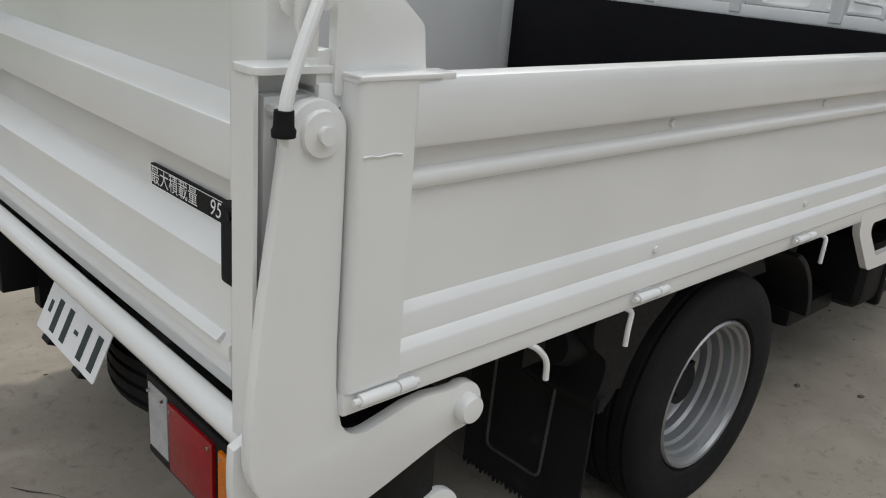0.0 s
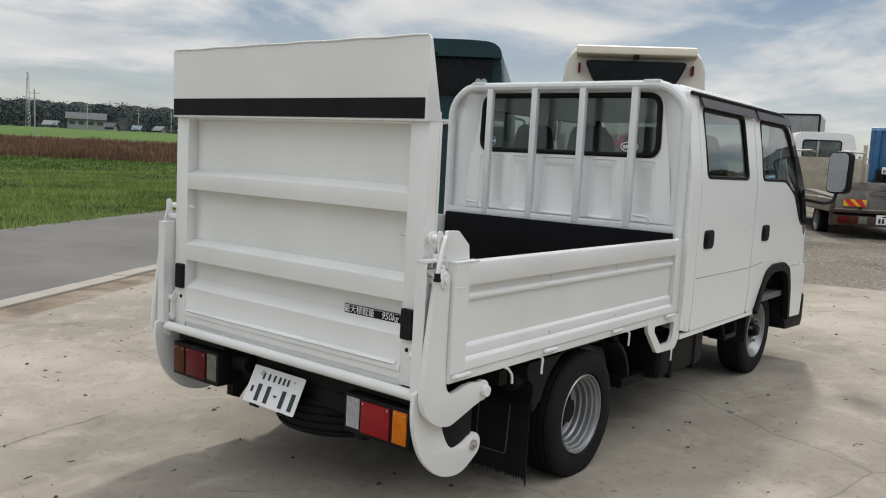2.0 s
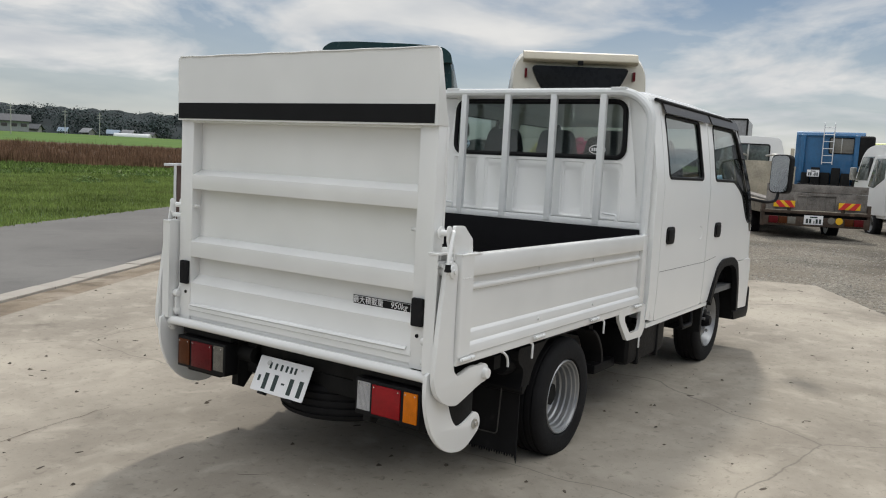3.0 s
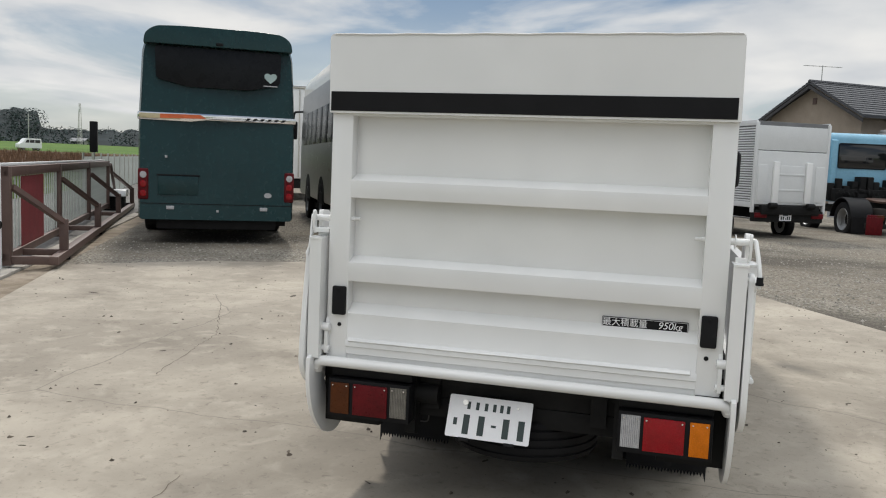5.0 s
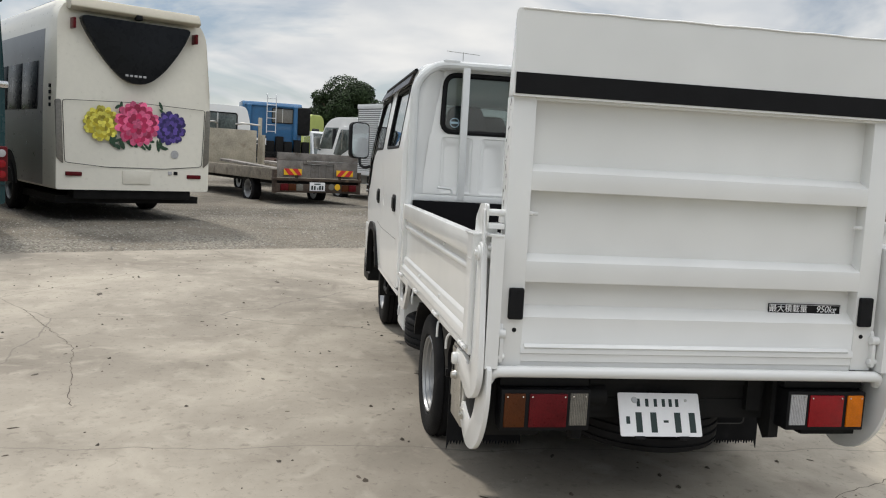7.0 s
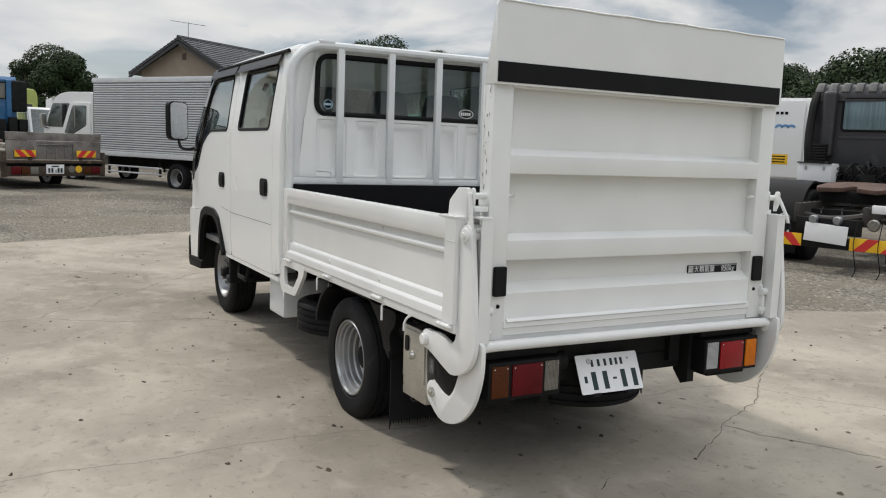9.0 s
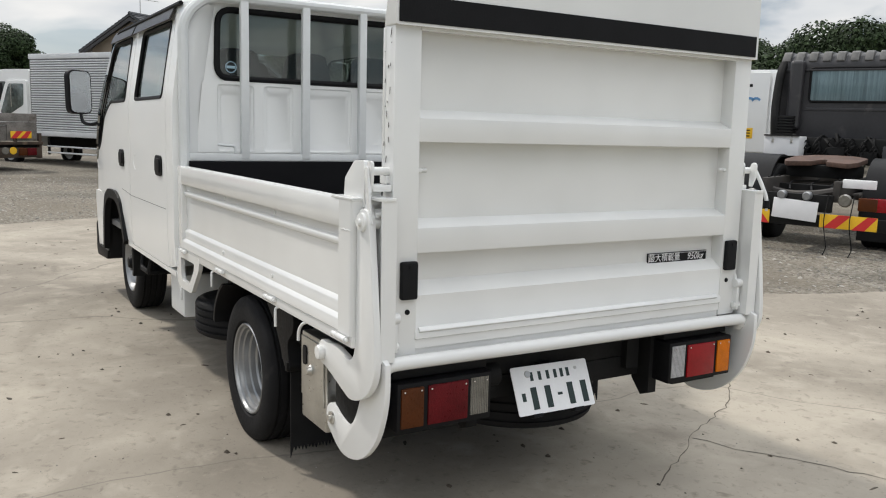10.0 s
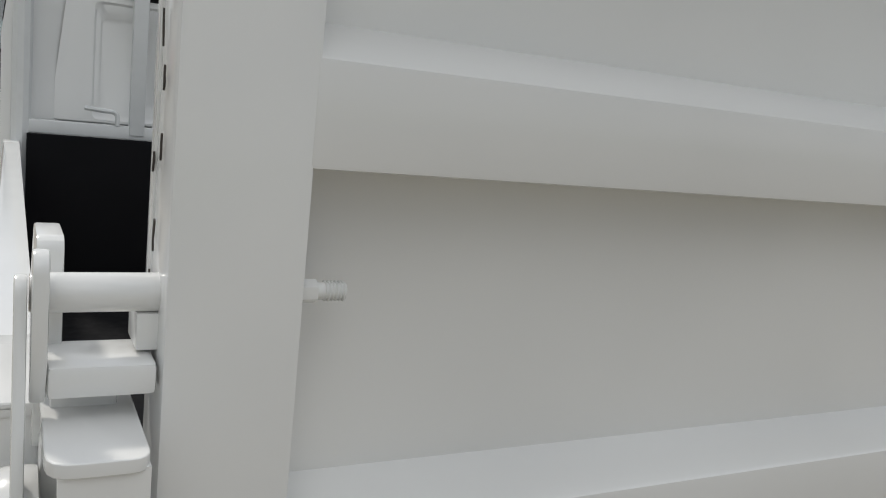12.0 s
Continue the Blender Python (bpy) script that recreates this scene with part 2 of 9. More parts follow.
GREEN_INK = shade("dark_ink", (0.014, 0.03, 0.028), 0.5, var=0.1)
GLASS = glass("cab_glass", (0.74, 0.79, 0.78))
SEAT = shade("grey_seat_cloth", (0.06, 0.062, 0.07), 0.9, var=0.15, scale=30, bump=0.001, bscale=300)
LINING = shade("cab_lining", (0.15, 0.15, 0.148), 0.8, var=0.08, scale=10)
VISOR = shade("smoked_visor", (0.05, 0.046, 0.045), 0.35, var=0.05, spec=0.25)
BLACK_GLOSS = shade("black_glazing", (0.01, 0.011, 0.013), 0.06, var=0.05, coat=0.5)
CONCRETE = ground_shader(
    "concrete_slab",
    [(0.262, 0.234, 0.194), ((0.390, 0.352, 0.292), 0.42, 0.42, 0.60, 0.95), ((0.165, 0.145, 0.118), 0.75, 0.47, 0.68, 0.6), ((0.142, 0.122, 0.100), 2.1, 0.55, 0.76, 0.45), ((0.41, 0.37, 0.308), 4.2, 0.52, 0.68, 0.5), ((0.085, 0.072, 0.058), 1.3, 0.66, 0.74, 0.55), ((0.120, 0.104, 0.085), 19.0, 0.57, 0.72, 0.55), ((0.095, 0.082, 0.068), 70.0, 0.62, 0.72, 0.5)],
    0.9,
    [(1.1, 0.012), (14.0, 0.0025), (140.0, 0.0009)],
    (0.27, 0.0016, (0.145, 0.130, 0.110)),
)
GRAVEL = gravel_shader("gravel", (0.092, 0.083, 0.069), (0.335, 0.310, 0.262), 34.0)
ASPHALT = ground_shader("old_asphalt", [(0.135, 0.13, 0.124), ((0.175, 0.17, 0.16), 0.5, 0.4, 0.65, 0.8), ((0.10, 0.098, 0.095), 2.5, 0.55, 0.75, 0.6), ((0.27, 0.26, 0.24), 55.0, 0.6, 0.75, 0.5)], 0.92, [(3.0, 0.004), (120.0, 0.003)])
DIRT = ground_shader("sandy_dirt", [(0.215, 0.175, 0.13), ((0.31, 0.27, 0.22), 1.3, 0.45, 0.65, 0.9), ((0.12, 0.095, 0.07), 3.0, 0.48, 0.66, 0.85), ((0.13, 0.11, 0.085), 22.0, 0.6, 0.75, 0.6)], 0.95, [(2.0, 0.03), (40.0, 0.008)])
KERB = ground_shader("kerb_concrete", [(0.34, 0.315, 0.28), ((0.25, 0.225, 0.195), 2.0, 0.5, 0.7, 0.7)], 0.9, [(60.0, 0.003)])
MEADOW = ground_shader("meadow_soil", [(0.075, 0.120, 0.028), ((0.105, 0.135, 0.045), 0.12, 0.4, 0.62, 0.9), ((0.045, 0.075, 0.018), 0.6, 0.5, 0.7, 0.8), ((0.165, 0.15, 0.075), 0.3, 0.56, 0.72, 0.7)], 0.95, [(0.8, 0.12), (9.0, 0.06)])
BROWN_FIELD = ground_shader("withered_field", [(0.085, 0.050, 0.028), ((0.075, 0.045, 0.027), 0.25, 0.42, 0.62, 0.9), ((0.12, 0.085, 0.05), 0.8, 0.5, 0.7, 0.6)], 0.95, [(1.5, 0.15), (9.0, 0.05)])
PADDY = ground_shader("rice_paddy", [(0.060, 0.120, 0.018), ((0.088, 0.150, 0.024), 0.06, 0.4, 0.6, 0.9), ((0.07, 0.14, 0.025), 0.2, 0.55, 0.7, 0.7)], 0.95, [(0.8, 0.1)])
LEAF = shade("leaf", (0.028, 0.047, 0.018), 0.75, var=0.25, scale=1.2, island=0.45, spec=0.25)
# Distance haze is put into this bluer, greyer leaf colour.
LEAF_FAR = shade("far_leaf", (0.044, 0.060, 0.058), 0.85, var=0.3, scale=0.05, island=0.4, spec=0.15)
GRASS = shade("grass_blade", (0.190, 0.250, 0.068), 0.8, var=0.4, scale=0.4, island=0.35, spec=0.25, dirt=((0.24, 0.19, 0.09), 0.28, 0.5))
# Shade among the crowns and distant blueness are put into this colour.
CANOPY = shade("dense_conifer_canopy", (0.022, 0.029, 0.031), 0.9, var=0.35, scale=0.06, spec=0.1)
GRASS_DEEP = shade("deep_grass_tuft", (0.120, 0.180, 0.045), 0.85, var=0.4, scale=0.25, island=0.45, spec=0.2)
BARK = shade("bark", (0.11, 0.085, 0.06), 0.9, var=0.25, scale=6, bump=0.01, bscale=18)

# ---- mesh helpers ----


def merge(bm, tmp):
    bmesh.ops.recalc_face_normals(tmp, faces=tmp.faces)
    me = bpy.data.meshes.new("tmp")
    tmp.to_mesh(me)
    tmp.free()
    bm.from_mesh(me)
    bpy.data.meshes.remove(me)
    return bm


def rounded(tmp, bev, seg=2, angle=25):
    if bev > 0:
        es = [e for e in tmp.edges if len(e.link_faces) == 2 and e.calc_face_angle(0) > radians(angle)]
        bmesh.ops.bevel(tmp, geom=es, offset=bev, segments=seg, affect="EDGES", profile=0.6, clamp_overlap=True)


def box(bm, x0, x1, y0, y1, z0, z1, bev=0.0, seg=2, m=None):
    tmp = bmesh.new()
    v = [tmp.verts.new((x, y, z)) for x in (x0, x1) for y in (y0, y1) for z in (z0, z1)]
    for q in ((0, 1, 3, 2), (4, 6, 7, 5), (0, 4, 5, 1), (2, 3, 7, 6), (0, 2, 6, 4), (1, 5, 7, 3)):
        tmp.faces.new([v[i] for i in q])
    bmesh.ops.recalc_face_normals(tmp, faces=tmp.faces)
    rounded(tmp, bev, seg)
    if m is not None:
        bmesh.ops.transform(tmp, matrix=m, verts=tmp.verts)
    return merge(bm, tmp)


def prism(bm, pts, axis, a0, a1, bev=0.0, seg=2, m=None, angle=25):
    """A polygon in the plane across the axis, drawn out from a0 to a1."""
    put = {"x": lambda p, a: (a, p[0], p[1]), "y": lambda p, a: (p[0], a, p[1]), "z": lambda p, a: (p[0], p[1], a)}[axis]
    tmp = bmesh.new()
    lo = [tmp.verts.new(put(p, a0)) for p in pts]
    hi = [tmp.verts.new(put(p, a1)) for p in pts]
    tmp.faces.new(lo)
    tmp.faces.new(hi[::-1])
    for i in range(len(pts)):
        j = (i + 1) % len(pts)
        tmp.faces.new((lo[j], lo[i], hi[i], hi[j]))
    bmesh.ops.recalc_face_normals(tmp, faces=tmp.faces)
    rounded(tmp, bev, seg, angle)
    if m is not None:
        bmesh.ops.transform(tmp, matrix=m, verts=tmp.verts)
    return merge(bm, tmp)


def fillet(pts, rad, n=4, closed=False):
    """Round the corners of a polyline of 2D or 3D points."""
    out = []
    for i, p in enumerate(pts):
        p = Vector(p)
        if not closed and i in (0, len(pts) - 1):
            out.append(p)
            continue
        a, c = Vector(pts[i - 1]), Vector(pts[(i + 1) % len(pts)])
        r = rad[i] if isinstance(rad, (list, tuple)) else rad
        r = min(r, (a - p).length * 0.48, (c - p).length * 0.48)
        s, e = p + (a - p).normalized() * r, p + (c - p).normalized() * r
        for k in range(n + 1):
            t = k / n
            out.append(s * (1 - t) ** 2 + p * 2 * t * (1 - t) + e * t * t)
    return [tuple(v) for v in out]


def tube(bm, pts, r, seg=10, closed=False, flat=1.0):
    """A rod of radius r along a line of points."""
    pts = [Vector(p) for p in pts]
    tmp = bmesh.new()
    rings, up = [], None
    for i, p in enumerate(pts):
        a = pts[i - 1] if (i or closed) else None
        c = pts[(i + 1) % len(pts)] if (i < len(pts) - 1 or closed) else None
        way = ((p - a).normalized() if a is not None else Vector()) + ((c - p).normalized() if c is not None else Vector())
        way.normalize()
        if up is None:
            up = way.orthogonal().normalized()
        up = (up - way * up.dot(way)).normalized()
        side = way.cross(up)
        rings.append([tmp.verts.new(p + r * (math.cos(t) * up + flat * math.sin(t) * side)) for t in (2 * math.pi * k / seg for k in range(seg))])
    n = len(rings)
    for i in range(n if closed else n - 1):
        a, c = rings[i], rings[(i + 1) % n]
        for k in range(seg):
            tmp.faces.new((a[k], a[(k + 1) % seg], c[(k + 1) % seg], c[k]))
    if not closed:
        tmp.faces.new(rings[0][::-1])
        tmp.faces.new(rings[-1])
    return merge(bm, tmp)


def rod(bm, p0, p1, r, seg=12, bev=0.0):
    tmp = bmesh.new()
    p0, p1 = Vector(p0), Vector(p1)
    bmesh.ops.create_cone(tmp, cap_ends=True, segments=seg, radius1=r, radius2=r, depth=(p1 - p0).length)
    bmesh.ops.recalc_face_normals(tmp, faces=tmp.faces)
    if bev:
        rounded(tmp, bev, 2, 60)
    m = Matrix.Translation((p0 + p1) / 2) @ (p1 - p0).to_track_quat("Z", "Y").to_matrix().to_4x4()
    bmesh.ops.transform(tmp, matrix=m, verts=tmp.verts)
    return merge(bm, tmp)


def lathe(bm, prof, seg=32, m=None, closed=False):
    """Turn a profile of (radius, along) round the y axis."""
    tmp = bmesh.new()
    rings = []
    for r, a in prof:
        if r < 1e-5:
            rings.append([tmp.verts.new((0, a, 0))] * seg)
        else:
            rings.append([tmp.verts.new((r * math.cos(2 * math.pi * k / seg), a, r * math.sin(2 * math.pi * k / seg))) for k in range(seg)])
    n = len(rings)
    for i in range(n if closed else n - 1):
        a, c = rings[i], rings[(i + 1) % n]
        for k in range(seg):
            q = []
            for v in (a[k], a[(k + 1) % seg], c[(k + 1) % seg], c[k]):
                if v not in q:
                    q.append(v)
            if len(q) > 2:
                tmp.faces.new(q)
    if m is not None:
        bmesh.ops.transform(tmp, matrix=m, verts=tmp.verts)
    return merge(bm, tmp)


def part(name, bm, material, parent=None, label="", smooth=35):
    """Link a bmesh as one mesh object under a thing or a part."""
    bmesh.ops.remove_doubles(bm, verts=bm.verts, dist=1e-6)
    me = bpy.data.meshes.new(name)
    bm.to_mesh(me)
    bm.free()
    me.materials.append(material)
    if smooth:
        for p in me.polygons:
            p.use_smooth = True
        me.set_sharp_from_angle(angle=radians(smooth))
    ob = new(name, me)
    if parent is not None:
        ob.parent = parent
    if label:
        tagged(ob, label)
    return ob


def raw(name, verts, faces, material, parent=None, smooth=False):
    me = bpy.data.meshes.new(name)
    me.from_pydata(verts, [], faces)
    me.materials.append(material)
    if smooth:
        for p in me.polygons:
            p.use_smooth = True
    ob = new(name, me)
    if parent is not None:
        ob.parent = parent
    return ob


def thing(name, label, category, m=None, group="", kind=""):
    ob = new(name)
    if m is not None:
        ob.matrix_world = m
    return tagged(ob, label, category, group, kind)


def bm0():
    return bmesh.new()


def eased(pts):
    """Cut the corners of a closed outline once."""
    out = []
    for (x0, z0), (x1, z1) in zip(pts, pts[1:] + pts[:1]):
        out += [(x0 * 0.75 + x1 * 0.25, z0 * 0.75 + z1 * 0.25), (x0 * 0.25 + x1 * 0.75, z0 * 0.25 + z1 * 0.75)]
    return out


def disc_pts(cx, cz, r, a0, a1, n):
    return [(cx + r * math.cos(radians(a0 + (a1 - a0) * k / n)), cz + r * math.sin(radians(a0 + (a1 - a0) * k / n))) for k in range(n + 1)]


def words(name, body, size, material, parent, m, label="", stretch=1.0):
    """Lettering in the built-in font, as a flat mesh."""
    cu = bpy.data.curves.new(name, "FONT")
    cu.body, cu.size, cu.align_x, cu.align_y = body, size, "CENTER", "CENTER"
    tmp = new(name, cu)
    bpy.context.view_layer.update()
    me = bpy.data.meshes.new_from_object(tmp.evaluated_get(bpy.context.evaluated_depsgraph_get()))
    bpy.data.objects.remove(tmp)
    bpy.data.curves.remove(cu)
    me.transform(m @ Matrix.Diagonal((stretch, 1, 1, 1)))
    me.materials.clear()
    me.materials.append(material)
    ob = new(name, me)
    ob.parent = parent
    if label:
        tagged(ob, label)
    return ob

# ---- ground ----
ROAD = Vector((0.891, 0.454, 0.0))
AWAY = Vector((-0.454, 0.891, 0.0))


FIELD = Vector((0.5, 0.866, 0.0))
ACROSS = Vector((0.866, -0.5, 0.0))


def rise(x, y):
    """The fields climb gently far beyond the road."""
    q = 0.5 * x + 0.866 * y
    return 0.018 * max(0.0, min(q, 260.0) - 66.0)


def along(s, n, z=0.0):
    p = ROAD * s + AWAY * n
    return (p.x, p.y, rise(p.x, p.y) + z)


def over(s, q, z=0.0):
    p = ACROSS * s + FIELD * q
    return (p.x, p.y, rise(p.x, p.y) + z)


def strip(name, svals, nvals, z, material, place=along):
    verts = [place(s, n, z) for s in svals for n in nvals]
    k = len(nvals)
    faces = [(i * k + j, (i + 1) * k + j, (i + 1) * k + j + 1, i * k + j + 1) for i in range(len(svals) - 1) for j in range(k - 1)]
    return raw(name, verts, faces, material)


def flat_plate(name, pts, z0, z1, material, bev=0.0):
    return part(name, prism(bm0(), pts, "z", z0, z1, bev), material, smooth=0)


S_ALL = [-1500, -500, -200, -80, -40, -20, -10, 0, 10, 20, 30, 40, 60, 90, 130, 200, 300, 450, 700, 1000, 1500]
tagged(strip("ground", S_ALL, [-1500, -500, -200, -100, -50, -25, -10, 0, 10, 30, 66, 90, 120, 180, 260, 500, 1000, 1500], -0.03, MEADOW, over), "green meadow and weeds reaching to the horizon", "ground", kind="structure")
tagged(strip("ground_paddy", S_ALL, [130, 140, 180, 260, 300], 0.02, PADDY, over), "bright green rice field beyond the withered strip", "field", kind="structure")
tagged(strip("ground_withered", S_ALL, [55, 66, 80, 100, 130], 0.05, BROWN_FIELD, over), "strip of brown withered crop", "field", kind="structure")
tagged(strip("road", [-60, -20, 0, 20, 40, 60, 75], [3.92, 7.85], 0.004, ASPHALT), "narrow old grey asphalt lane", "road", kind="structure")
tagged(strip("ground_verge", [-60, -20, 0, 9, 30, 60], [2.9, 3.70], -0.004, DIRT), "strip of trodden sandy dirt beside the slab", "verge", kind="structure")
yard = [(-40, -60), (70, -60), (70, 36.5), (60, 31), (12, 9.9), (5.75, 6.73), (5.4, 5.6), (-20, -8.5)]
tagged(flat_plate("ground_yard", yard, -0.06, -0.001, GRAVEL), "grey gravel yard with patches of dirt", "yard", kind="structure")
slab = [(-24, -8.9), (5.75, 6.72), (6.1, 6.42), (7.0, 5.5), (7.65, 4.3), (8.2, 3.17), (8.7, 2.0), (9.15, 0.82), (9.5, -0.1), (9.62, -0.72), (8.0, -1.55), (6.1, -2.5), (5.0, -3.05), (3.6, -3.6), (2.4, -3.98), (2.1, -4.7), (1.9, -5.6), (1.2, -8.5), (-1, -14), (-24, -16)]
tagged(flat_plate("pavement", slab, -0.10, 0.006, CONCRETE), "pale stained concrete slab", "pavement", kind="structure")


def kerbs():
    first = None
    for k in range(58):
        s0 = -18.0 + k * 0.62
        bm = bm0()
        m = Matrix.Translation(along(s0, 3.81)) @ pose(0, 0, 0, 0, 0, math.degrees(math.atan2(ROAD.y, ROAD.x)))
        if first is None:
            box(bm, 0, 0.61, -0.10, 0.11, -0.08, 0.022, 0.008)
            row = tagged(new("kerb"), "low row of worn pale concrete kerb stones", "kerb", kind="structure")
            first = part("kerb_stone", bm, KERB, row)
            first.matrix_basis = m
        else:
            ob = new("kerb_stone", first.data)
            ob.parent = row
            ob.matrix_basis = m @ pose(0, random.uniform(-0.008, 0.008), random.uniform(-0.006, 0.004))


kerbs()

# ---- the flatbed truck with its tail lift ----
TRUCK = thing("flatbed_truck", "white double-cab flatbed truck with a raised tail lift", "truck", pose(0, 0, 0, 0, 0.6, -0.5))


def cab_y(z):
    """Half width of the cab at a height: upright below the belt, leaning in above."""
    if z < 0.75:
        return 0.868 - 0.05 * (0.75 - z)
    if z < 1.42:
        return 0.868
    t = (z - 1.42) / 0.53
    return 0.868 - 0.062 * t - 0.02 * t * t


def cab_sheet(outline, holes, side, thick=0.028, inset=0.0):
    """A pressed side panel of the cab with its openings."""
    bm = bm0()
    for loop in [outline] + holes:
        vs = [bm.verts.new((x, 0, z)) for x, z in loop]
        for i in range(len(vs)):
            bm.edges.new((vs[i], vs[(i + 1) % len(vs)]))
    bmesh.ops.triangle_fill(bm, use_beauty=True, edges=bm.edges[:], normal=(0, 1, 0))
    for z in (0.6, 0.75, 0.9, 1.42, 1.52, 1.62, 1.72, 1.82, 1.90):
        bmesh.ops.bisect_plane(bm, geom=bm.verts[:] + bm.edges[:] + bm.faces[:], plane_co=(0, 0, z), plane_no=(0, 0, 1), dist=1e-5)
    for v in bm.verts:
        v.co.y = side * (cab_y(v.co.z) - inset)
    bmesh.ops.recalc_face_normals(bm, faces=bm.faces)
    fs = bm.faces[:]
    if sum(f.normal.y * f.calc_area() for f in fs) * side < 0:
        bmesh.ops.reverse_faces(bm, faces=fs)
    bmesh.ops.solidify(bm, geom=fs, thickness=thick)
    return bm


def on_side(pts, side, off=0.0):
    return [(x, side * (cab_y(z) + off), z) for x, z in pts]


REAR_WIN = fillet([(2.44, 1.47), (3.16, 1.47), (3.13, 1.86), (2.42, 1.86)], 0.035, 3, True)
FRONT_WIN = fillet([(3.46, 1.47), (3.97, 1.47), (4.22, 1.37), (4.40, 1.18), (4.50, 1.13), (4.48, 1.24), (4.12, 1.82), (4.05, 1.86), (3.46, 1.86)], 0.04, 3, True)
REAR_DOOR = fillet([(2.345, 0.575), (3.325, 0.575), (3.325, 1.925), (2.345, 1.925)], 0.03, 3, True)
FRONT_DOOR = fillet([(3.337, 0.575), (3.50, 0.575), (3.56, 0.68), (3.66, 0.82), (3.80, 0.87), (4.08, 0.87), (4.22, 0.83), (4.52, 0.83), (4.61, 1.10), (4.57, 1.20), (4.17, 1.86), (4.08, 1.925), (3.337, 1.925)], 0.03, 3, True)
REAR_PILLAR = [(2.20, 0.60), (2.338, 0.575), (2.338, 1.93), (2.20, 1.93)]
SILL = [(2.22, 0.545), (3.50, 0.545), (3.50, 0.571), (2.22, 0.571)]
NOSE = fillet([(4.30, 0.42), (4.74, 0.40), (4.72, 0.60), (4.69, 0.825), (4.228, 0.825), (4.26, 0.76), (4.31, 0.62)], 0.02, 2, True)


def cab_side(side):
    cab = CAB
    part("side_panel", cab_sheet(REAR_PILLAR, [], side), PAINT, cab)
    part("sill", cab_sheet(SILL, [], side), PAINT, cab)
    part("nose_corner", cab_sheet(NOSE, [], side), PAINT, cab)
    for nm, outline, hole, hx in (("rear_door", REAR_DOOR, REAR_WIN, 2.512), ("front_door", FRONT_DOOR, FRONT_WIN, 3.585)):
        door = part(nm, cab_sheet(outline, [hole], side), PAINT, TRUCK)
        part("window_seal", tube(bm0(), on_side(hole, side, -0.006), 0.013, 6, True), BLACK, door)
        pane = cab_sheet(hole, [], side, 0.003, 0.012)
        pane = part("window_pane", pane, GLASS, door, "tinted side window")
        pane.visible_shadow = False
        bm = bm0()
        prism(bm, fillet([(hx - 0.076, 1.052), (hx + 0.076, 1.052), (hx + 0.076, 1.162), (hx - 0.076, 1.162)], 0.036, 5, True), "y", side * (cab_y(1.1) - 0.004), side * (cab_y(1.1) + 0.008), 0.003)
        hd = part("handle", bm, BLACK, door, "black recessed pull handle")
        bm = bm0()
        prism(bm, fillet([(hx - 0.056, 1.070), (hx + 0.052, 1.070), (hx + 0.052, 1.146), (hx - 0.056, 1.146)], 0.022, 4, True), "y", side * (cab_y(1.1) + 0.004), side * (cab_y(1.1) + 0.015), 0.003)
        part("flap", bm, BLACK, hd)
        # smoked rain visor over the window
        x0, x1 = (2.37, 3.31) if nm == "rear_door" else (3.36, 4.10)
        bm = bm0()
        pr = [(side * (cab_y(1.94) + 0.004), 1.945), (side * (cab_y(1.92) + 0.020), 1.915), (side * (cab_y(1.87) + 0.032), 1.868), (side * (cab_y(1.87) + 0.025), 1.866), (side * (cab_y(1.92) + 0.008), 1.915), (side * (cab_y(1.94) - 0.004), 1.94)]
        prism(bm, pr, "x", x0, x1)
        part("visor", bm, VISOR, door, "smoked rain visor over the window")
    # door pressing line and fuel-lid mark
    # the fold's shade is drawn as a thin grey rod
    bm = bm0()
    tube(bm, on_side([(2.36, 0.884), (3.31, 0.884), (3.60, 0.905)], side, 0.0), 0.0018, 4)
    part("crease", bm, LINING, CAB)
    # round pressing on the rear door
    bm = bm0()
    tube(bm, on_side(disc_pts(3.16, 1.10, 0.045, -100, 100, 10), side, -0.001), 0.004, 5)
    part("round_pressing", bm, PAINT, CAB)
    # black trim between the front window and the screen
    trim = fillet([(4.085, 1.885), (4.20, 1.84), (4.585, 1.20), (4.575, 1.06), (4.545, 1.06), (4.50, 1.14), (4.46, 1.25), (4.13, 1.80)], 0.02, 2, True)
    part("pillar_trim", cab_sheet(trim, [], side, 0.006, -0.004), BLACK_GLOSS, CAB, "black pillar trim")
    # wheel arch trim
    bm = bm0()
    arch = fillet([(3.50, 0.575), (3.57, 0.70), (3.66, 0.825), (3.80, 0.875), (4.08, 0.875), (4.23, 0.82), (4.30, 0.66), (4.33, 0.42)], 0.05, 3)
    inner = fillet([(3.53, 0.545), (3.62, 0.68), (3.70, 0.775), (3.82, 0.815), (4.06, 0.815), (4.18, 0.77), (4.245, 0.64), (4.28, 0.42)], 0.05, 3)
    outline = arch + inner[::-1]
    prism(bm, outline, "y", side * 0.845, side * 0.885)
    part("arch_trim", bm, BLACK, CAB, "black plastic wheel arch")
    # inner wheel house
    bm = bm0()
    prism(bm, [(3.42, 0.35), (3.42, 0.6), (3.62, 0.86), (4.22, 0.86), (4.33, 0.6), (4.33, 0.35), (4.30, 0.35), (4.30, 0.6), (4.20, 0.83), (3.64, 0.83), (3.46, 0.6), (3.46, 0.35)], "y", side * 0.40, side * 0.845)
    part("wheel_house", bm, CHASSIS, CAB)
    # step under the door
    bm = bm0()
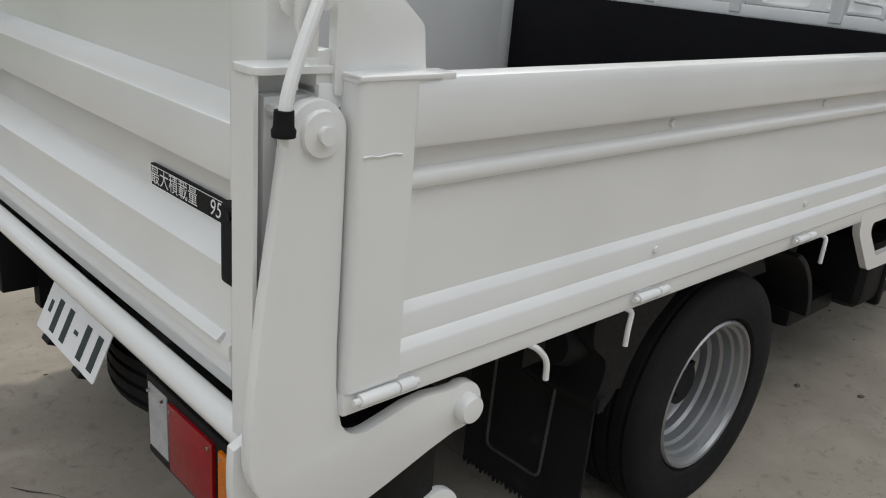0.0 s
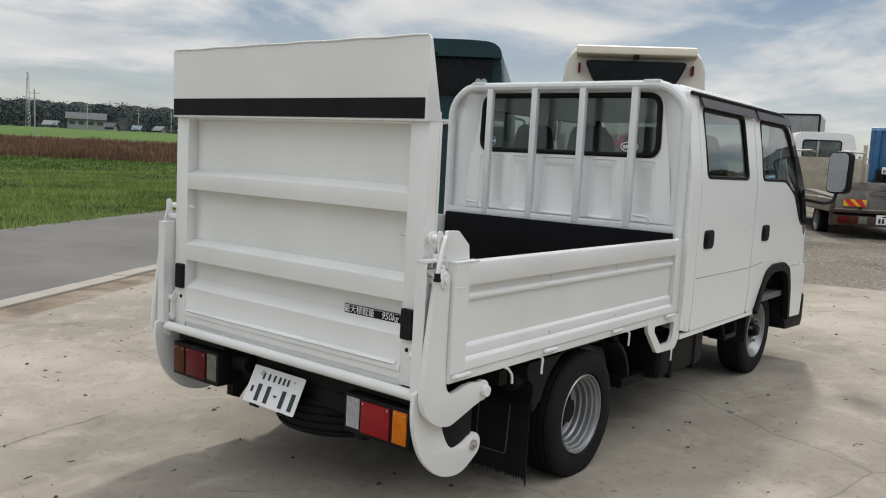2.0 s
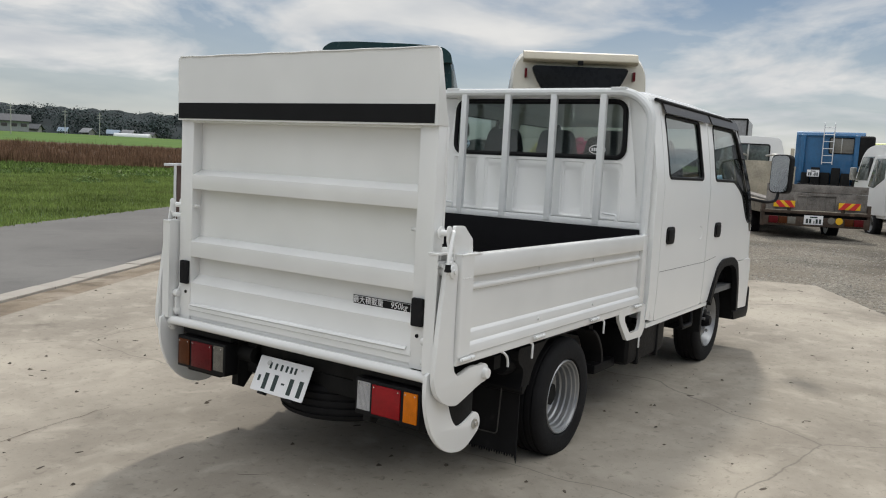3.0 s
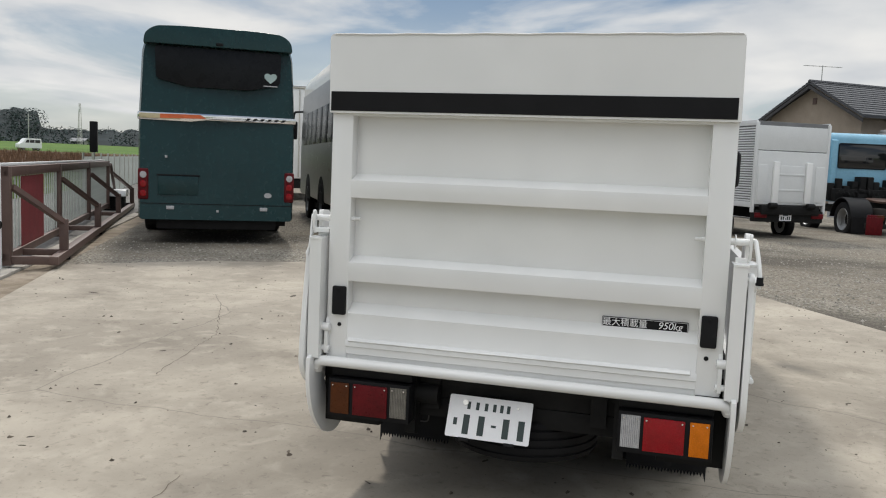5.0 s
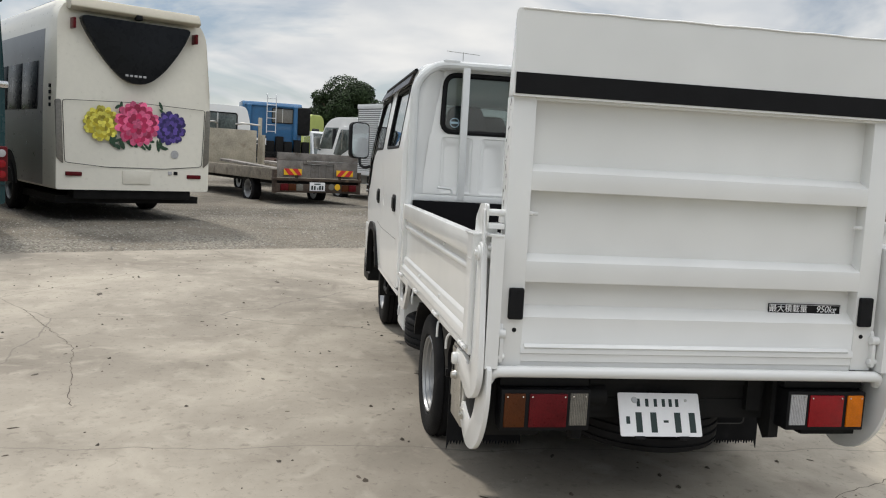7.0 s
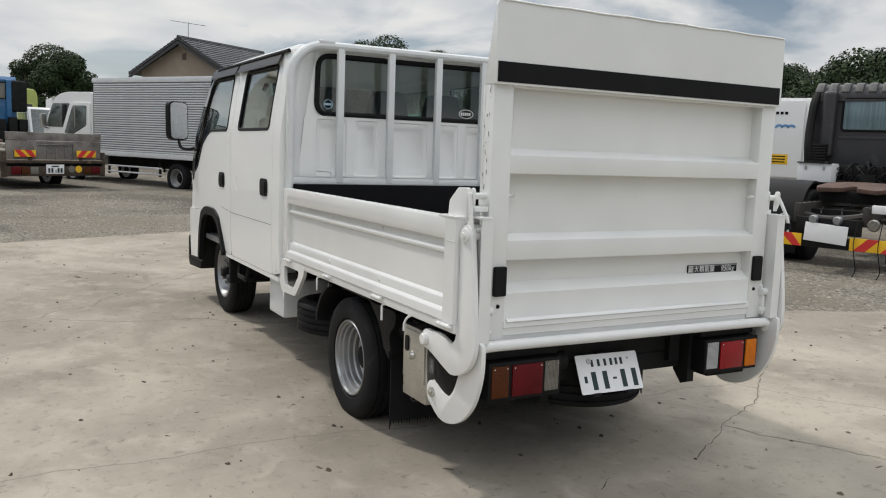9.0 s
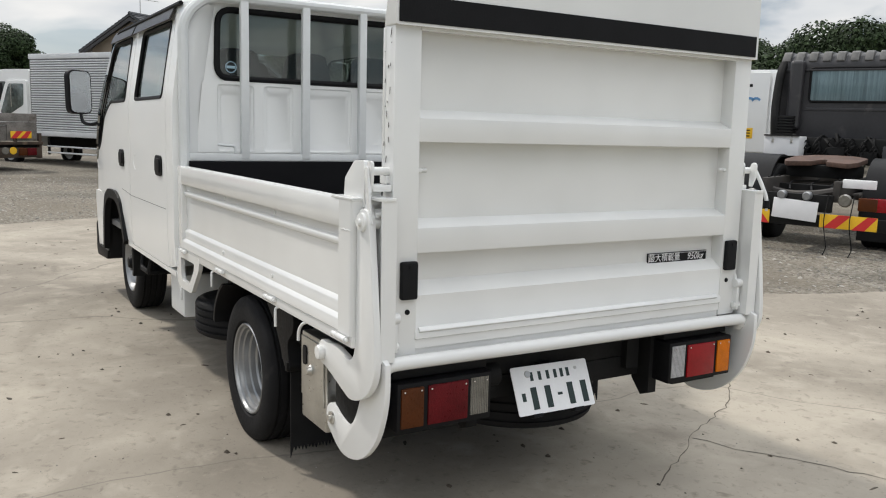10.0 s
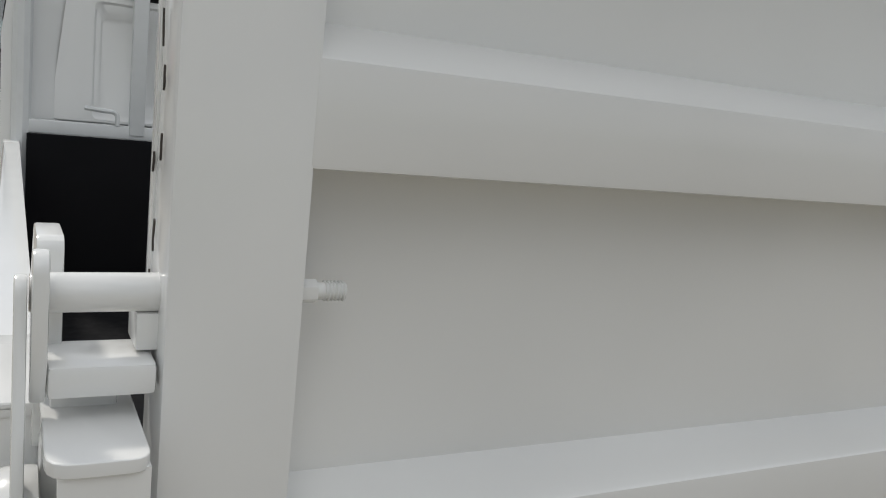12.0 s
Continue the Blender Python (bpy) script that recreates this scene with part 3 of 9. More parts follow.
    tube(bm, fillet([(3.05, side * 0.80, 0.55), (3.07, side * 0.82, 0.43), (3.27, side * 0.82, 0.43), (3.30, side * 0.80, 0.55)], 0.03), 0.016, 8)
    box(bm, 3.06, 3.28, side * 0.72, side * 0.83, 0.415, 0.437, 0.005)
    part("step", bm, BLACK, CAB)
    # door mirror on its bent arm
    bm = bm0()
    far = 0.955 if side > 0 else 1.035
    tube(bm, fillet([(4.50, side * 0.83, 1.34), (4.62, side * (far - 0.05), 1.31), (4.74, side * (far - 0.01), 1.33), (4.77, side * (far - 0.005), 1.42), (4.77, side * (far - 0.005), 1.54)], 0.05), 0.013, 8)
    box(bm, 4.46, 4.54, side * 0.81, side * 0.855, 1.30, 1.38, 0.015)
    mir = part("mirror", bm, BLACK, TRUCK, "large black door mirror on a bent arm")
    bm = bm0()
    turn = Matrix.Translation((4.78, side * far, 1.555)) @ pose(0, 0, 0, 0, 2, side * 20)
    prism(bm, fillet([(-0.092, -0.165), (0.092, -0.165), (0.092, 0.165), (-0.092, 0.165)], 0.055, 6, True), "x", -0.022, 0.045, 0.014, 3, turn)
    part("shell", bm, BLACK, mir)
    bm = bm0()
    prism(bm, fillet([(-0.080, -0.153), (0.080, -0.153), (0.080, 0.153), (-0.080, 0.153)], 0.046, 6, True), "x", -0.0255, -0.0225, 0.0, 1, turn)
    gl = part("reflector", bm, CHROME, mir, "mirror glass")


def build_cab():
    # roof shell with rounded gutters
    bm = bm0()
    half = [(cab_y(1.90), 1.90), (cab_y(1.93) - 0.002, 1.93), (0.765, 1.968), (0.72, 1.985), (0.55, 1.998), (0.25, 2.008), (0.0, 2.01)]
    sec = half + [(-y, z) for y, z in half[-2::-1]]
    inner = [(y * 0.965, z - 0.03) for y, z in sec]
    stations = [(2.205, 0.985, -0.035), (2.22, 1.0, -0.01), (2.28, 1.0, 0.0), (3.2, 1.0, 0.003), (3.9, 0.995, -0.012), (4.10, 0.98, -0.06), (4.18, 0.96, -0.11)]
    tmp = bmesh.new()
    rows = []
    for x, k, dz in stations:
        rows.append([tmp.verts.new((x, y * k, z + dz * max(0.0, (z - 1.90) / 0.11))) for y, z in sec])
    for a, c in zip(rows, rows[1:]):
        for i in range(len(sec) - 1):
            tmp.faces.new((a[i], a[i + 1], c[i + 1], c[i]))
    bmesh.ops.recalc_face_normals(tmp, faces=tmp.faces)
    if sum(f.normal.z for f in tmp.faces) < 0:
        bmesh.ops.reverse_faces(tmp, faces=tmp.faces[:])
    bmesh.ops.solidify(tmp, geom=tmp.faces[:], thickness=0.025)
    merge(bm, tmp)
    part("roof", bm, PAINT, CAB)
    for side in (1, -1):
        part("gutter", tube(bm0(), [(2.25, side * 0.80, 1.938), (3.9, side * 0.80, 1.936), (4.12, side * 0.79, 1.90)], 0.012, 6), BLACK, CAB)
    # back wall with its window
    win = fillet([(-0.625, 1.575), (0.625, 1.575), (0.615, 1.925), (-0.615, 1.925)], 0.075, 5, True)
    bm = bm0()
    body = fillet([(-0.865, 0.60), (0.865, 0.60), (0.865, 1.42), (0.80, 1.90), (0.72, 1.985), (-0.72, 1.985), (-0.80, 1.90), (-0.865, 1.42)], [0.01, 0.01, 0.05, 0.06, 0.05, 0.05, 0.06, 0.05], 3, True)
    for loop in (body, win):
        vs = [bm.verts.new((2.255, y, z)) for y, z in loop]
        for i in range(len(vs)):
            bm.edges.new((vs[i], vs[(i + 1) % len(vs)]))
    bmesh.ops.triangle_fill(bm, use_beauty=True, edges=bm.edges[:], normal=(-1, 0, 0))
    bmesh.ops.recalc_face_normals(bm, faces=bm.faces)
    if sum(f.normal.x for f in bm.faces) > 0:
        bmesh.ops.reverse_faces(bm, faces=bm.faces[:])
    bmesh.ops.solidify(bm, geom=bm.faces[:], thickness=0.03)
    wall = part("back_wall", bm, PAINT, CAB)
    for side in (1, -1):
        bm = bm0()
        pr = fillet([(2.20, side * 0.80), (2.20, side * 0.868), (2.26, side * 0.868), (2.26, side * 0.70), (2.235, side * 0.74)], [0.02, 0.03, 0.0, 0.0, 0.02], 3, True)
        lo, hi = 0.60, 1.93
        tmp = bmesh.new()
        rows = []
        for z in (0.60, 1.42, 1.60, 1.78, 1.94):
            off = cab_y(z) - 0.868
            rows.append([tmp.verts.new((x, y + side * off, z)) for x, y in pr])
        for a, c in zip(rows, rows[1:]):
            for i in range(len(pr)):
                j = (i + 1) % len(pr)
                tmp.faces.new((a[i], a[j], c[j], c[i]))
        merge(bm, tmp)
        part("corner_post", bm, PAINT, CAB)
    bm = bm0()
    tube(bm, [(2.25, y, z) for y, z in win], 0.017, 8, True)
    part("window_seal", bm, BLACK, wall)
    bm = bm0()
    prism(bm, win, "x", 2.262, 2.266)
    pane = part("window_pane", bm, GLASS, wall, "large rear window of the cab")
    pane.visible_shadow = False
    # pressed skin below the window with five recessed panels
    def loop(y0, y1, z0, z1, x):
        return [(x, y, z) for y, z in fillet([(y0, z0), (y1, z0), (y1, z1), (y0, z1)], 0.022, 3, True)]

    wells = [(-0.625, -0.425), (-0.375, -0.205), (-0.145, 0.145), (0.205, 0.375), (0.425, 0.625)]
    bm = bm0()
    for ring in [[(2.242, y, z) for y, z in fillet([(-0.74, 1.188), (0.74, 1.188), (0.70, 1.562), (-0.70, 1.562)], 0.02, 3, True)]] + [loop(a, c, 1.196, 1.545, 2.242) for a, c in wells]:
        vs = [bm.verts.new(p) for p in ring]
        for i in range(len(vs)):
            bm.edges.new((vs[i], vs[(i + 1) % len(vs)]))
    bmesh.ops.triangle_fill(bm, use_beauty=True, edges=bm.edges[:], normal=(-1, 0, 0))
    bmesh.ops.recalc_face_normals(bm, faces=bm.faces)
    if sum(f.normal.x for f in bm.faces) > 0:
        bmesh.ops.reverse_faces(bm, faces=bm.faces[:])
    part("pressed_skin", bm, PAINT, wall)
    for a, c in wells:
        bm = bm0()
        rings = [loop(a, c, 1.196, 1.545, 2.242), loop(a + 0.006, c - 0.006, 1.206, 1.538, 2.248), loop(a + 0.018, c - 0.018, 1.212, 1.506, 2.2485), loop(a + 0.024, c - 0.024, 1.236, 1.498, 2.2545)]
        rows = [[bm.verts.new(p) for p in r] for r in rings]
        for p, q in zip(rows, rows[1:]):
            for i in range(len(p)):
                j = (i + 1) % len(p)
                bm.faces.new((p[i], q[i], q[j], p[j]))
        bm.faces.new(rows[-1][::-1])
        bmesh.ops.recalc_face_normals(bm, faces=bm.faces)
        if bm.faces[-1].normal.x > 0:
            bmesh.ops.reverse_faces(bm, faces=bm.faces[:])
        part("swage", bm, PAINT, wall)
    # oval and round stickers on the rear glass
    bm = bm0()
    tube(bm, [(2.259, -0.44 + 0.055 * math.cos(t), 1.625 + 0.028 * math.sin(t)) for t in (2 * math.pi * k / 24 for k in range(24))], 0.003, 4, True)
    for k in range(5):
        box(bm, 2.259, 2.261, -0.475 + k * 0.016, -0.463 + k * 0.016, 1.615, 1.635, 0.002)
    part("oval_sticker", bm, WHITE, wall, "small white oval sticker")
    bm = bm0()
    tube(bm, [(2.259, 0.545 + 0.028 * math.cos(t), 1.635 + 0.028 * math.sin(t)) for t in (2 * math.pi * k / 20 for k in range(20))], 0.003, 4, True)
    box(bm, 2.259, 2.261, 0.522, 0.568, 1.628, 1.642, 0.002)
    part("round_sticker", bm, shade("pale_blue_print", (0.35, 0.5, 0.6), 0.5), wall, "small pale blue round sticker")
    # wind-screen, nose and bumper
    bm = bm0()
    prism(bm, [(4.17, 1.90), (4.20, 1.88), (4.66, 1.13), (4.63, 1.11)], "y", -0.74, 0.74)
    ws = part("windscreen", bm, GLASS, CAB, "front windscreen")
    ws.visible_shadow = False
    for side in (1, -1):
        part("front_pillar", tube(bm0(), [(4.13, side * 0.775, 1.90), (4.40, side * 0.80, 1.50), (4.65, side * 0.83, 1.10)], 0.035, 8), BLACK_GLOSS, CAB, "black front pillar")
    bm = bm0()
    prism(bm, fillet([(4.60, 1.13), (4.68, 1.10), (4.72, 0.82), (4.72, 0.45), (4.62, 0.45), (4.62, 0.82)], 0.02, 2, True), "y", -0.85, 0.85, 0.02)
    part("front_panel", bm, PAINT, CAB)
    bm = bm0()
    prism(bm, fillet([(4.30, 0.40), (4.34, 0.33), (4.76, 0.31), (4.80, 0.36), (4.80, 0.56), (4.74, 0.58), (4.74, 0.40)], 0.015, 2, True), "y", -0.86, 0.86, 0.015)
    part("bumper", bm, BLACK, CAB, "black lower bumper edge")
    bm = bm0()
    box(bm, 2.27, 4.60, -0.83, 0.83, 0.60, 0.64)
    part("cab_floor", bm, LINING, CAB)
    bm = bm0()
    box(bm, 4.2, 4.6, -0.78, 0.78, 0.64, 1.12, 0.06)
    part("dashboard", bm, BLACK, CAB)
    bm = bm0()
    tube(bm, [(4.08 + 0.06 * math.sin(t), -0.38 + 0.18 * math.cos(t), 1.18 + 0.17 * math.sin(t)) for t in (2 * math.pi * k / 24 for k in range(24))], 0.014, 6, True)
    rod(bm, (4.08, -0.38, 1.18), (4.3, -0.38, 1.0), 0.025)
    part("steering_wheel", bm, BLACK, CAB)
    for x, ys in ((2.52, (-0.42, 0.0, 0.42)), (3.42, (-0.40, 0.05, 0.42))):
        for y in ys:
            bm = bm0()
            box(bm, x + 0.06, x + 0.52, y - 0.20, y + 0.20, 0.64, 1.02, 0.05, 3)
            st = part("seat", bm, SEAT, CAB, "dark grey cloth seat")
            bm = bm0()
            box(bm, 0, 0.13, y - 0.20, y + 0.20, 0.95, 1.58, 0.06, 3, Matrix.Translation((x, 0, 0)))
            part("backrest", bm, SEAT, st)
            bm = bm0()
            prism(bm, fillet([(y - 0.15, 1.57), (y + 0.15, 1.57), (y + 0.105, 1.76), (y - 0.105, 1.76)], 0.05, 4, True), "x", x + 0.01, x + 0.10, 0.03)
            part("headrest", bm, SEAT, st)


CAB = part("cab_frame", box(bm0(), 2.30, 4.5, -0.40, 0.40, 0.50, 0.598, 0.02), CHASSIS, TRUCK)
build_cab()
cab_side(1)
cab_side(-1)

# ---- wheels ----


def tyre_profile(r, w):
    g = 0.009
    prof = [(r * 0.63, w * 0.42), (r * 0.66, w * 0.49), (r * 0.80, w * 0.53), (r * 0.92, w * 0.50), (r * 0.965, w * 0.46), (r * 0.985, w * 0.42)]
    for a in (0.30, 0.10, -0.10, -0.30):
        prof += [(r, w * (a + 0.035)), (r - g, w * (a + 0.02)), (r - g, w * (a - 0.02)), (r, w * (a - 0.035))]
    prof += [(r * 0.985, -w * 0.42), (r * 0.965, -w * 0.46), (r * 0.92, -w * 0.50), (r * 0.80, -w * 0.53), (r * 0.66, -w * 0.49), (r * 0.63, -w * 0.42)]
    return prof


def wheel(parent, m, r=0.325, w=0.185, dish=True, rim_mat=None, name="wheel"):
    """A wheel on the y axis, its outer face towards +y."""
    rim_mat = rim_mat or SILVER
    bm = bm0()
    lathe(bm, [(0, w * 0.1), (0.055, w * 0.1), (0.055, -w * 0.3), (0, -w * 0.3)], 20, m)
    wh = part(name, bm, CHASSIS, parent)
    part("tyre", lathe(bm0(), tyre_profile(r, w), 48, m, True), RUBBER, wh, "worn black tyre")
    k = r / 0.325
    if dish:
        prof = [(0.204, 0.45), (0.199, 0.478), (0.193, 0.465), (0.189, 0.41), (0.181, 0.385), (0.178, 0.31), (0.171, 0.285), (0.168, 0.18), (0.160, 0.15), (0.157, 0.04), (0.149, 0.0), (0.146, -0.10), (0.136, -0.15), (0.118, -0.17), (0.10, -0.34), (0.168, -0.36), (0.204, -0.40)]
    else:
        prof = [(0.206, 0.47), (0.199, 0.49), (0.193, 0.46), (0.184, 0.36), (0.172, 0.22), (0.160, 0.10), (0.13, 0.20), (0.10, 0.28), (0.075, 0.30), (0.072, 0.20), (0.07, -0.3), (0.168, -0.32), (0.206, -0.40)]
    part("rim", lathe(bm0(), [(a * k, c * w) for a, c in prof], 40, m, True), rim_mat, wh, "silver painted steel rim")
    bm = bm0()
    depth = (-0.14 if dish else 0.30) * w
    hub_r = 0.120 if dish else 0.05
    lathe(bm, [(0, depth + 0.05), (0.035 * k, depth + 0.05), (0.045 * k, depth + 0.03), (0.05 * k, depth), (hub_r * k, depth - 0.005), (hub_r * k, depth - 0.02), (0, depth - 0.03)], 24, m)
    part("hub_cap", bm, CHASSIS if dish else BLACK, wh)
    n = 5 if dish else 6
    for j in range(n):
        t = 2 * math.pi * j / n + 0.3
        q = (0.08 if dish else 0.085) * k
        a = m @ Vector((q * math.cos(t), depth - 0.01, q * math.sin(t)))
        c = m @ Vector((q * math.cos(t), depth + 0.028, q * math.sin(t)))
        part("wheel_nut", rod(bm0(), a, c, 0.0115 * k, 6), CHASSIS if dish else SILVER, wh)
    if not dish:
        for j in range(8):
            t = 2 * math.pi * j / 8
            mm = m @ Matrix.Rotation(t, 4, "Y")
            bm = bm0()
            box(bm, 0.128 * k, 0.152 * k, 0.10 * w, 0.20 * w, -0.02 * k, 0.02 * k, 0.004, 2, mm)
            part("hand_hole", bm, BLACK, wh)
    return wh


def truck_wheels():
    for side in (1, -1):
        face = pose(0, 0, 0) if side > 0 else pose(0, 0, 0, 0, 0, 180)
        wheel(TRUCK, Matrix.Translation((1.21, side * 0.712, 0.310)) @ face, 0.31, 0.195, True, name="rear_wheel")
        bm = lathe(bm0(), tyre_profile(0.31, 0.185), 40, Matrix.Translation((1.21, side * 0.48, 0.310)), True)
        part("inner_tyre", bm, RUBBER, TRUCK)
        wheel(TRUCK, Matrix.Translation((3.90, side * 0.685, 0.366)) @ face, 0.322, 0.185, False, name="front_wheel")
    bm = bm0()
    rod(bm, (1.21, -0.6, 0.310), (1.21, 0.6, 0.310), 0.05)
    lathe(bm, [(0, 0.14), (0.10, 0.12), (0.15, 0.04), (0.15, -0.04), (0.10, -0.12), (0, -0.14)], 20, Matrix.Translation((1.21, 0, 0.310)))
    part("rear_axle", bm, CHASSIS, TRUCK)
    bm = bm0()
    rod(bm, (3.90, -0.6, 0.366), (3.90, 0.6, 0.366), 0.05)
    part("front_axle", bm, CHASSIS, TRUCK)


truck_wheels()

# ---- load bed ----
BED_Y = 0.858


def side_panel(side):
    y = side * BED_Y

    def yy(d):
        return side * (BED_Y - d)

    # pressed side board: profile across the height, drawn along the bed
    body = [(0.040, 0.714), (0.003, 0.714), (0.0, 0.718), (0.0, 0.750), (0.002, 0.754), (0.013, 0.765), (0.013, 0.800), (0.015, 0.804), (0.025, 0.815), (0.025, 0.973), (0.016, 0.977), (0.012, 0.984), (0.012, 0.993), (0.016, 0.999), (0.025, 1.004), (0.025, 1.030), (0.003, 1.036), (0.0, 1.042), (0.0, 1.114), (0.004, 1.122), (0.010, 1.124), (0.040, 1.124)]
    bm = prism(bm0(), [(yy(d), z) for d, z in body], "x", 0.150, 2.072, 0.0)
    prism(bm, fillet([(0.1505, yy(0.040)), (0.1505, yy(0.0)), (0.062, yy(0.0)), (0.062, yy(0.040))], [0.0, 0.0, 0.012, 0.004], 4, True), "z", 0.714, 1.124)
    box(bm, 2.070, 2.145, min(yy(0), yy(0.040)), max(yy(0), yy(0.040)), 0.714, 1.124, 0.004)
    brd = part("side_board", bm, PAINT_BED, TRUCK, "white pressed-steel drop side of the load bed")
    # welded corner at the rear end
    part("corner_weld", tube(bm0(), [(0.070 + 0.012 * k, yy(-0.0004), 1.032 + 0.0012 * math.sin(2.1 * k)) for k in range(6)], 0.0016, 6), PAINT_BED, brd, "painted-over weld on the corner")
    part("corner_lip", box(bm0(), 0.060, 0.190, min(yy(-0.002), yy(0.03)), max(yy(-0.002), yy(0.03)), 1.121, 1.1285, 0.003, 3), PAINT_BED, brd)
    for x, z, d in ((0.775, 1.018, 0.026), (1.40, 1.018, 0.026), (0.775, 0.783, 0.014), (1.40, 0.783, 0.014)):
        part("rivet", rod(bm0(), (x, yy(d), z), (x, yy(d - 0.007), z), 0.0075, 12, 0.002), PAINT_BED, brd)
    # hinges on the bed rail
    for x in (0.130, 0.765, 1.405, 2.045):
        bm = bm0()
        rod(bm, (x - 0.05, yy(-0.006), 0.703), (x + 0.014, yy(-0.006), 0.703), 0.0095, 12, 0.002)
        rod(bm, (x + 0.017, yy(-0.006), 0.703), (x + 0.045, yy(-0.006), 0.703), 0.0095, 12, 0.002)
        rod(bm, (x - 0.060, yy(-0.006), 0.703), (x + 0.053, yy(-0.006), 0.703), 0.0055, 8)
        box(bm, x - 0.045, x + 0.04, min(yy(0.02), yy(0.004)), max(yy(0.02), yy(0.004)), 0.69, 0.722, 0.003)
        part("hinge", bm, PAINT_BED, brd, "white barrel hinge")


def bed():
    bm = bm0()
    box(bm, 0.05, 2.15, -0.82, 0.82, 0.682, 0.712, 0.004)
    floor_bed = part("bed_floor", bm, BOARD, TRUCK, "dark worn load bed floor")
    for side in (1, -1):
        bm = bm0()
        box(bm, 0.062, 2.15, min(side * 0.80, side * 0.852), max(side * 0.80, side * 0.852), 0.678, 0.714, 0.004)
        part("bed_rail", bm, PAINT_BED, TRUCK, "white bed rail below the drop side")
        side_panel(side)
        # rope hooks
        for x in (0.455, 0.725, 1.565, 2.13):
            bm = bm0()
            y = side * 0.842
            zlow = 0.606 if x < 1.8 else 0.440
            fwd = 0.030 if x < 0.5 else -0.012
            tube(bm, fillet([(x - 0.012, y, zlow + 0.072), (x, y + side * 0.010, zlow + 0.066), (x + fwd * 0.9, y + side * 0.014, zlow + 0.040), (x + fwd, y + side * 0.014, zlow)], 0.02, 4), 0.0055, 8)
            part("rope_hook", bm, PAINT_BED, TRUCK, "white bent rope hook")
        # guard bracket behind the cab
        bm = bm0()
        outer = fillet([(1.775, 0.70), (1.785, 0.645), (1.925, 0.508), (2.165, 0.500), (2.215, 0.555), (2.225, 0.70)], 0.02, 3, True)
        hole = fillet([(1.87, 0.662), (1.875, 0.630), (1.965, 0.548), (2.10, 0.545), (2.125, 0.58), (2.13, 0.662)], 0.015, 3, True)
        for loop in (outer, hole):
            vs = [bm.verts.new((x, side * 0.853, z)) for x, z in loop]
            for i in range(len(vs)):
                bm.edges.new((vs[i], vs[(i + 1) % len(vs)]))
        bmesh.ops.triangle_fill(bm, use_beauty=True, edges=bm.edges[:], normal=(0, side, 0))
        bmesh.ops.recalc_face_normals(bm, faces=bm.faces)
        bmesh.ops.solidify(bm, geom=bm.faces[:], thickness=0.02)
        part("side_bracket", bm, PAINT_BED, TRUCK, "white cut-out side bracket")
        # rear corner gusset plate
        bm = bm0()
        prism(bm, fillet([(0.050, 1.10), (0.050, 1.232), (0.056, 1.238), (0.118, 1.236), (0.184, 1.182), (0.194, 1.10)], 0.006, 2, True), "y", side * 0.808, side * 0.824, 0.003)
        box(bm, 0.060, 0.215, min(side * 0.812, side * 0.856), max(side * 0.818, side * 0.856), 1.118, 1.128, 0.003)
        part("corner_gusset", bm, PAINT_BED, TRUCK, "white bevelled corner plate")
        bm = bm0()
        box(bm, 0.030, 0.062, min(side * 0.775, side * 0.82), max(side * 0.775, side * 0.82), 0.69, 1.115, 0.005)
        part("corner_post", bm, PAINT_BED, TRUCK)
        # latch: pin, cam plate and lever
        bm = bm0()
        rod(bm, (0.03, side * 0.745, 1.208), (0.03, side * 0.828, 1.208), 0.0125, 12, 0.002)
        part("latch_pin", bm, PAINT_BED, TRUCK)
        bm = bm0()
        prism(bm, disc_pts(0.008, 1.226, 0.013, 0, 180, 8) + [(-0.004, 1.18), (0.010, 1.146), (0.024, 1.146), (0.024, 1.19)], "y", side * 0.818, side * 0.827, 0.002)
        part("latch_cam", bm, PAINT_BED, TRUCK)
        if side < 0:
            turn = Matrix.Translation((0.03, -0.770, 1.208)) @ pose(0, 0, 0, 0, 0, 180)
            part("pin_washer", lathe(bm0(), [(0, 0.010), (0.012, 0.010), (0.013, 0.004), (0.025, 0.003), (0.026, 0.0), (0, 0)], 20, turn), PAINT_BED, TRUCK)
        bm = bm0()
        if side > 0:
            box(bm, 0.002, 0.058, min(side * 0.757, side * 0.818), max(side * 0.757, side * 0.818), 1.150, 1.170, 0.004)
        box(bm, 0.030, 0.056, min(side * 0.776, side * 0.815), max(side * 0.776, side * 0.815), 1.10, 1.152, 0.003)
        part("corner_cap", bm, PAINT_BED, TRUCK)
        bm = bm0()
        if side > 0:
            prism(bm, disc_pts(0.014, 1.212, 0.011, 0, 180, 8) + [(-0.012, 1.12), (-0.030, 1.06), (-0.010, 1.06), (0.012, 1.12)], "y", 0.829, 0.836, 0.002)
            part("lever", bm, PAINT_BED, TRUCK, "white flat locking lever")
            continue
        tube(bm, fillet([(0.030, -0.826, 1.215), (0.018, -0.838, 1.216), (-0.008, -0.846, 1.168), (-0.032, -0.853, 1.115), (-0.038, -0.855, 1.085)], 0.02, 4), 0.0080, 10)
        rod(bm, (-0.038, -0.855, 1.055), (-0.038, -0.855, 1.075), 0.0055, 8)
        lev = part("lever", bm, PAINT_BED, TRUCK, "white bent locking lever")
        bm = bm0()
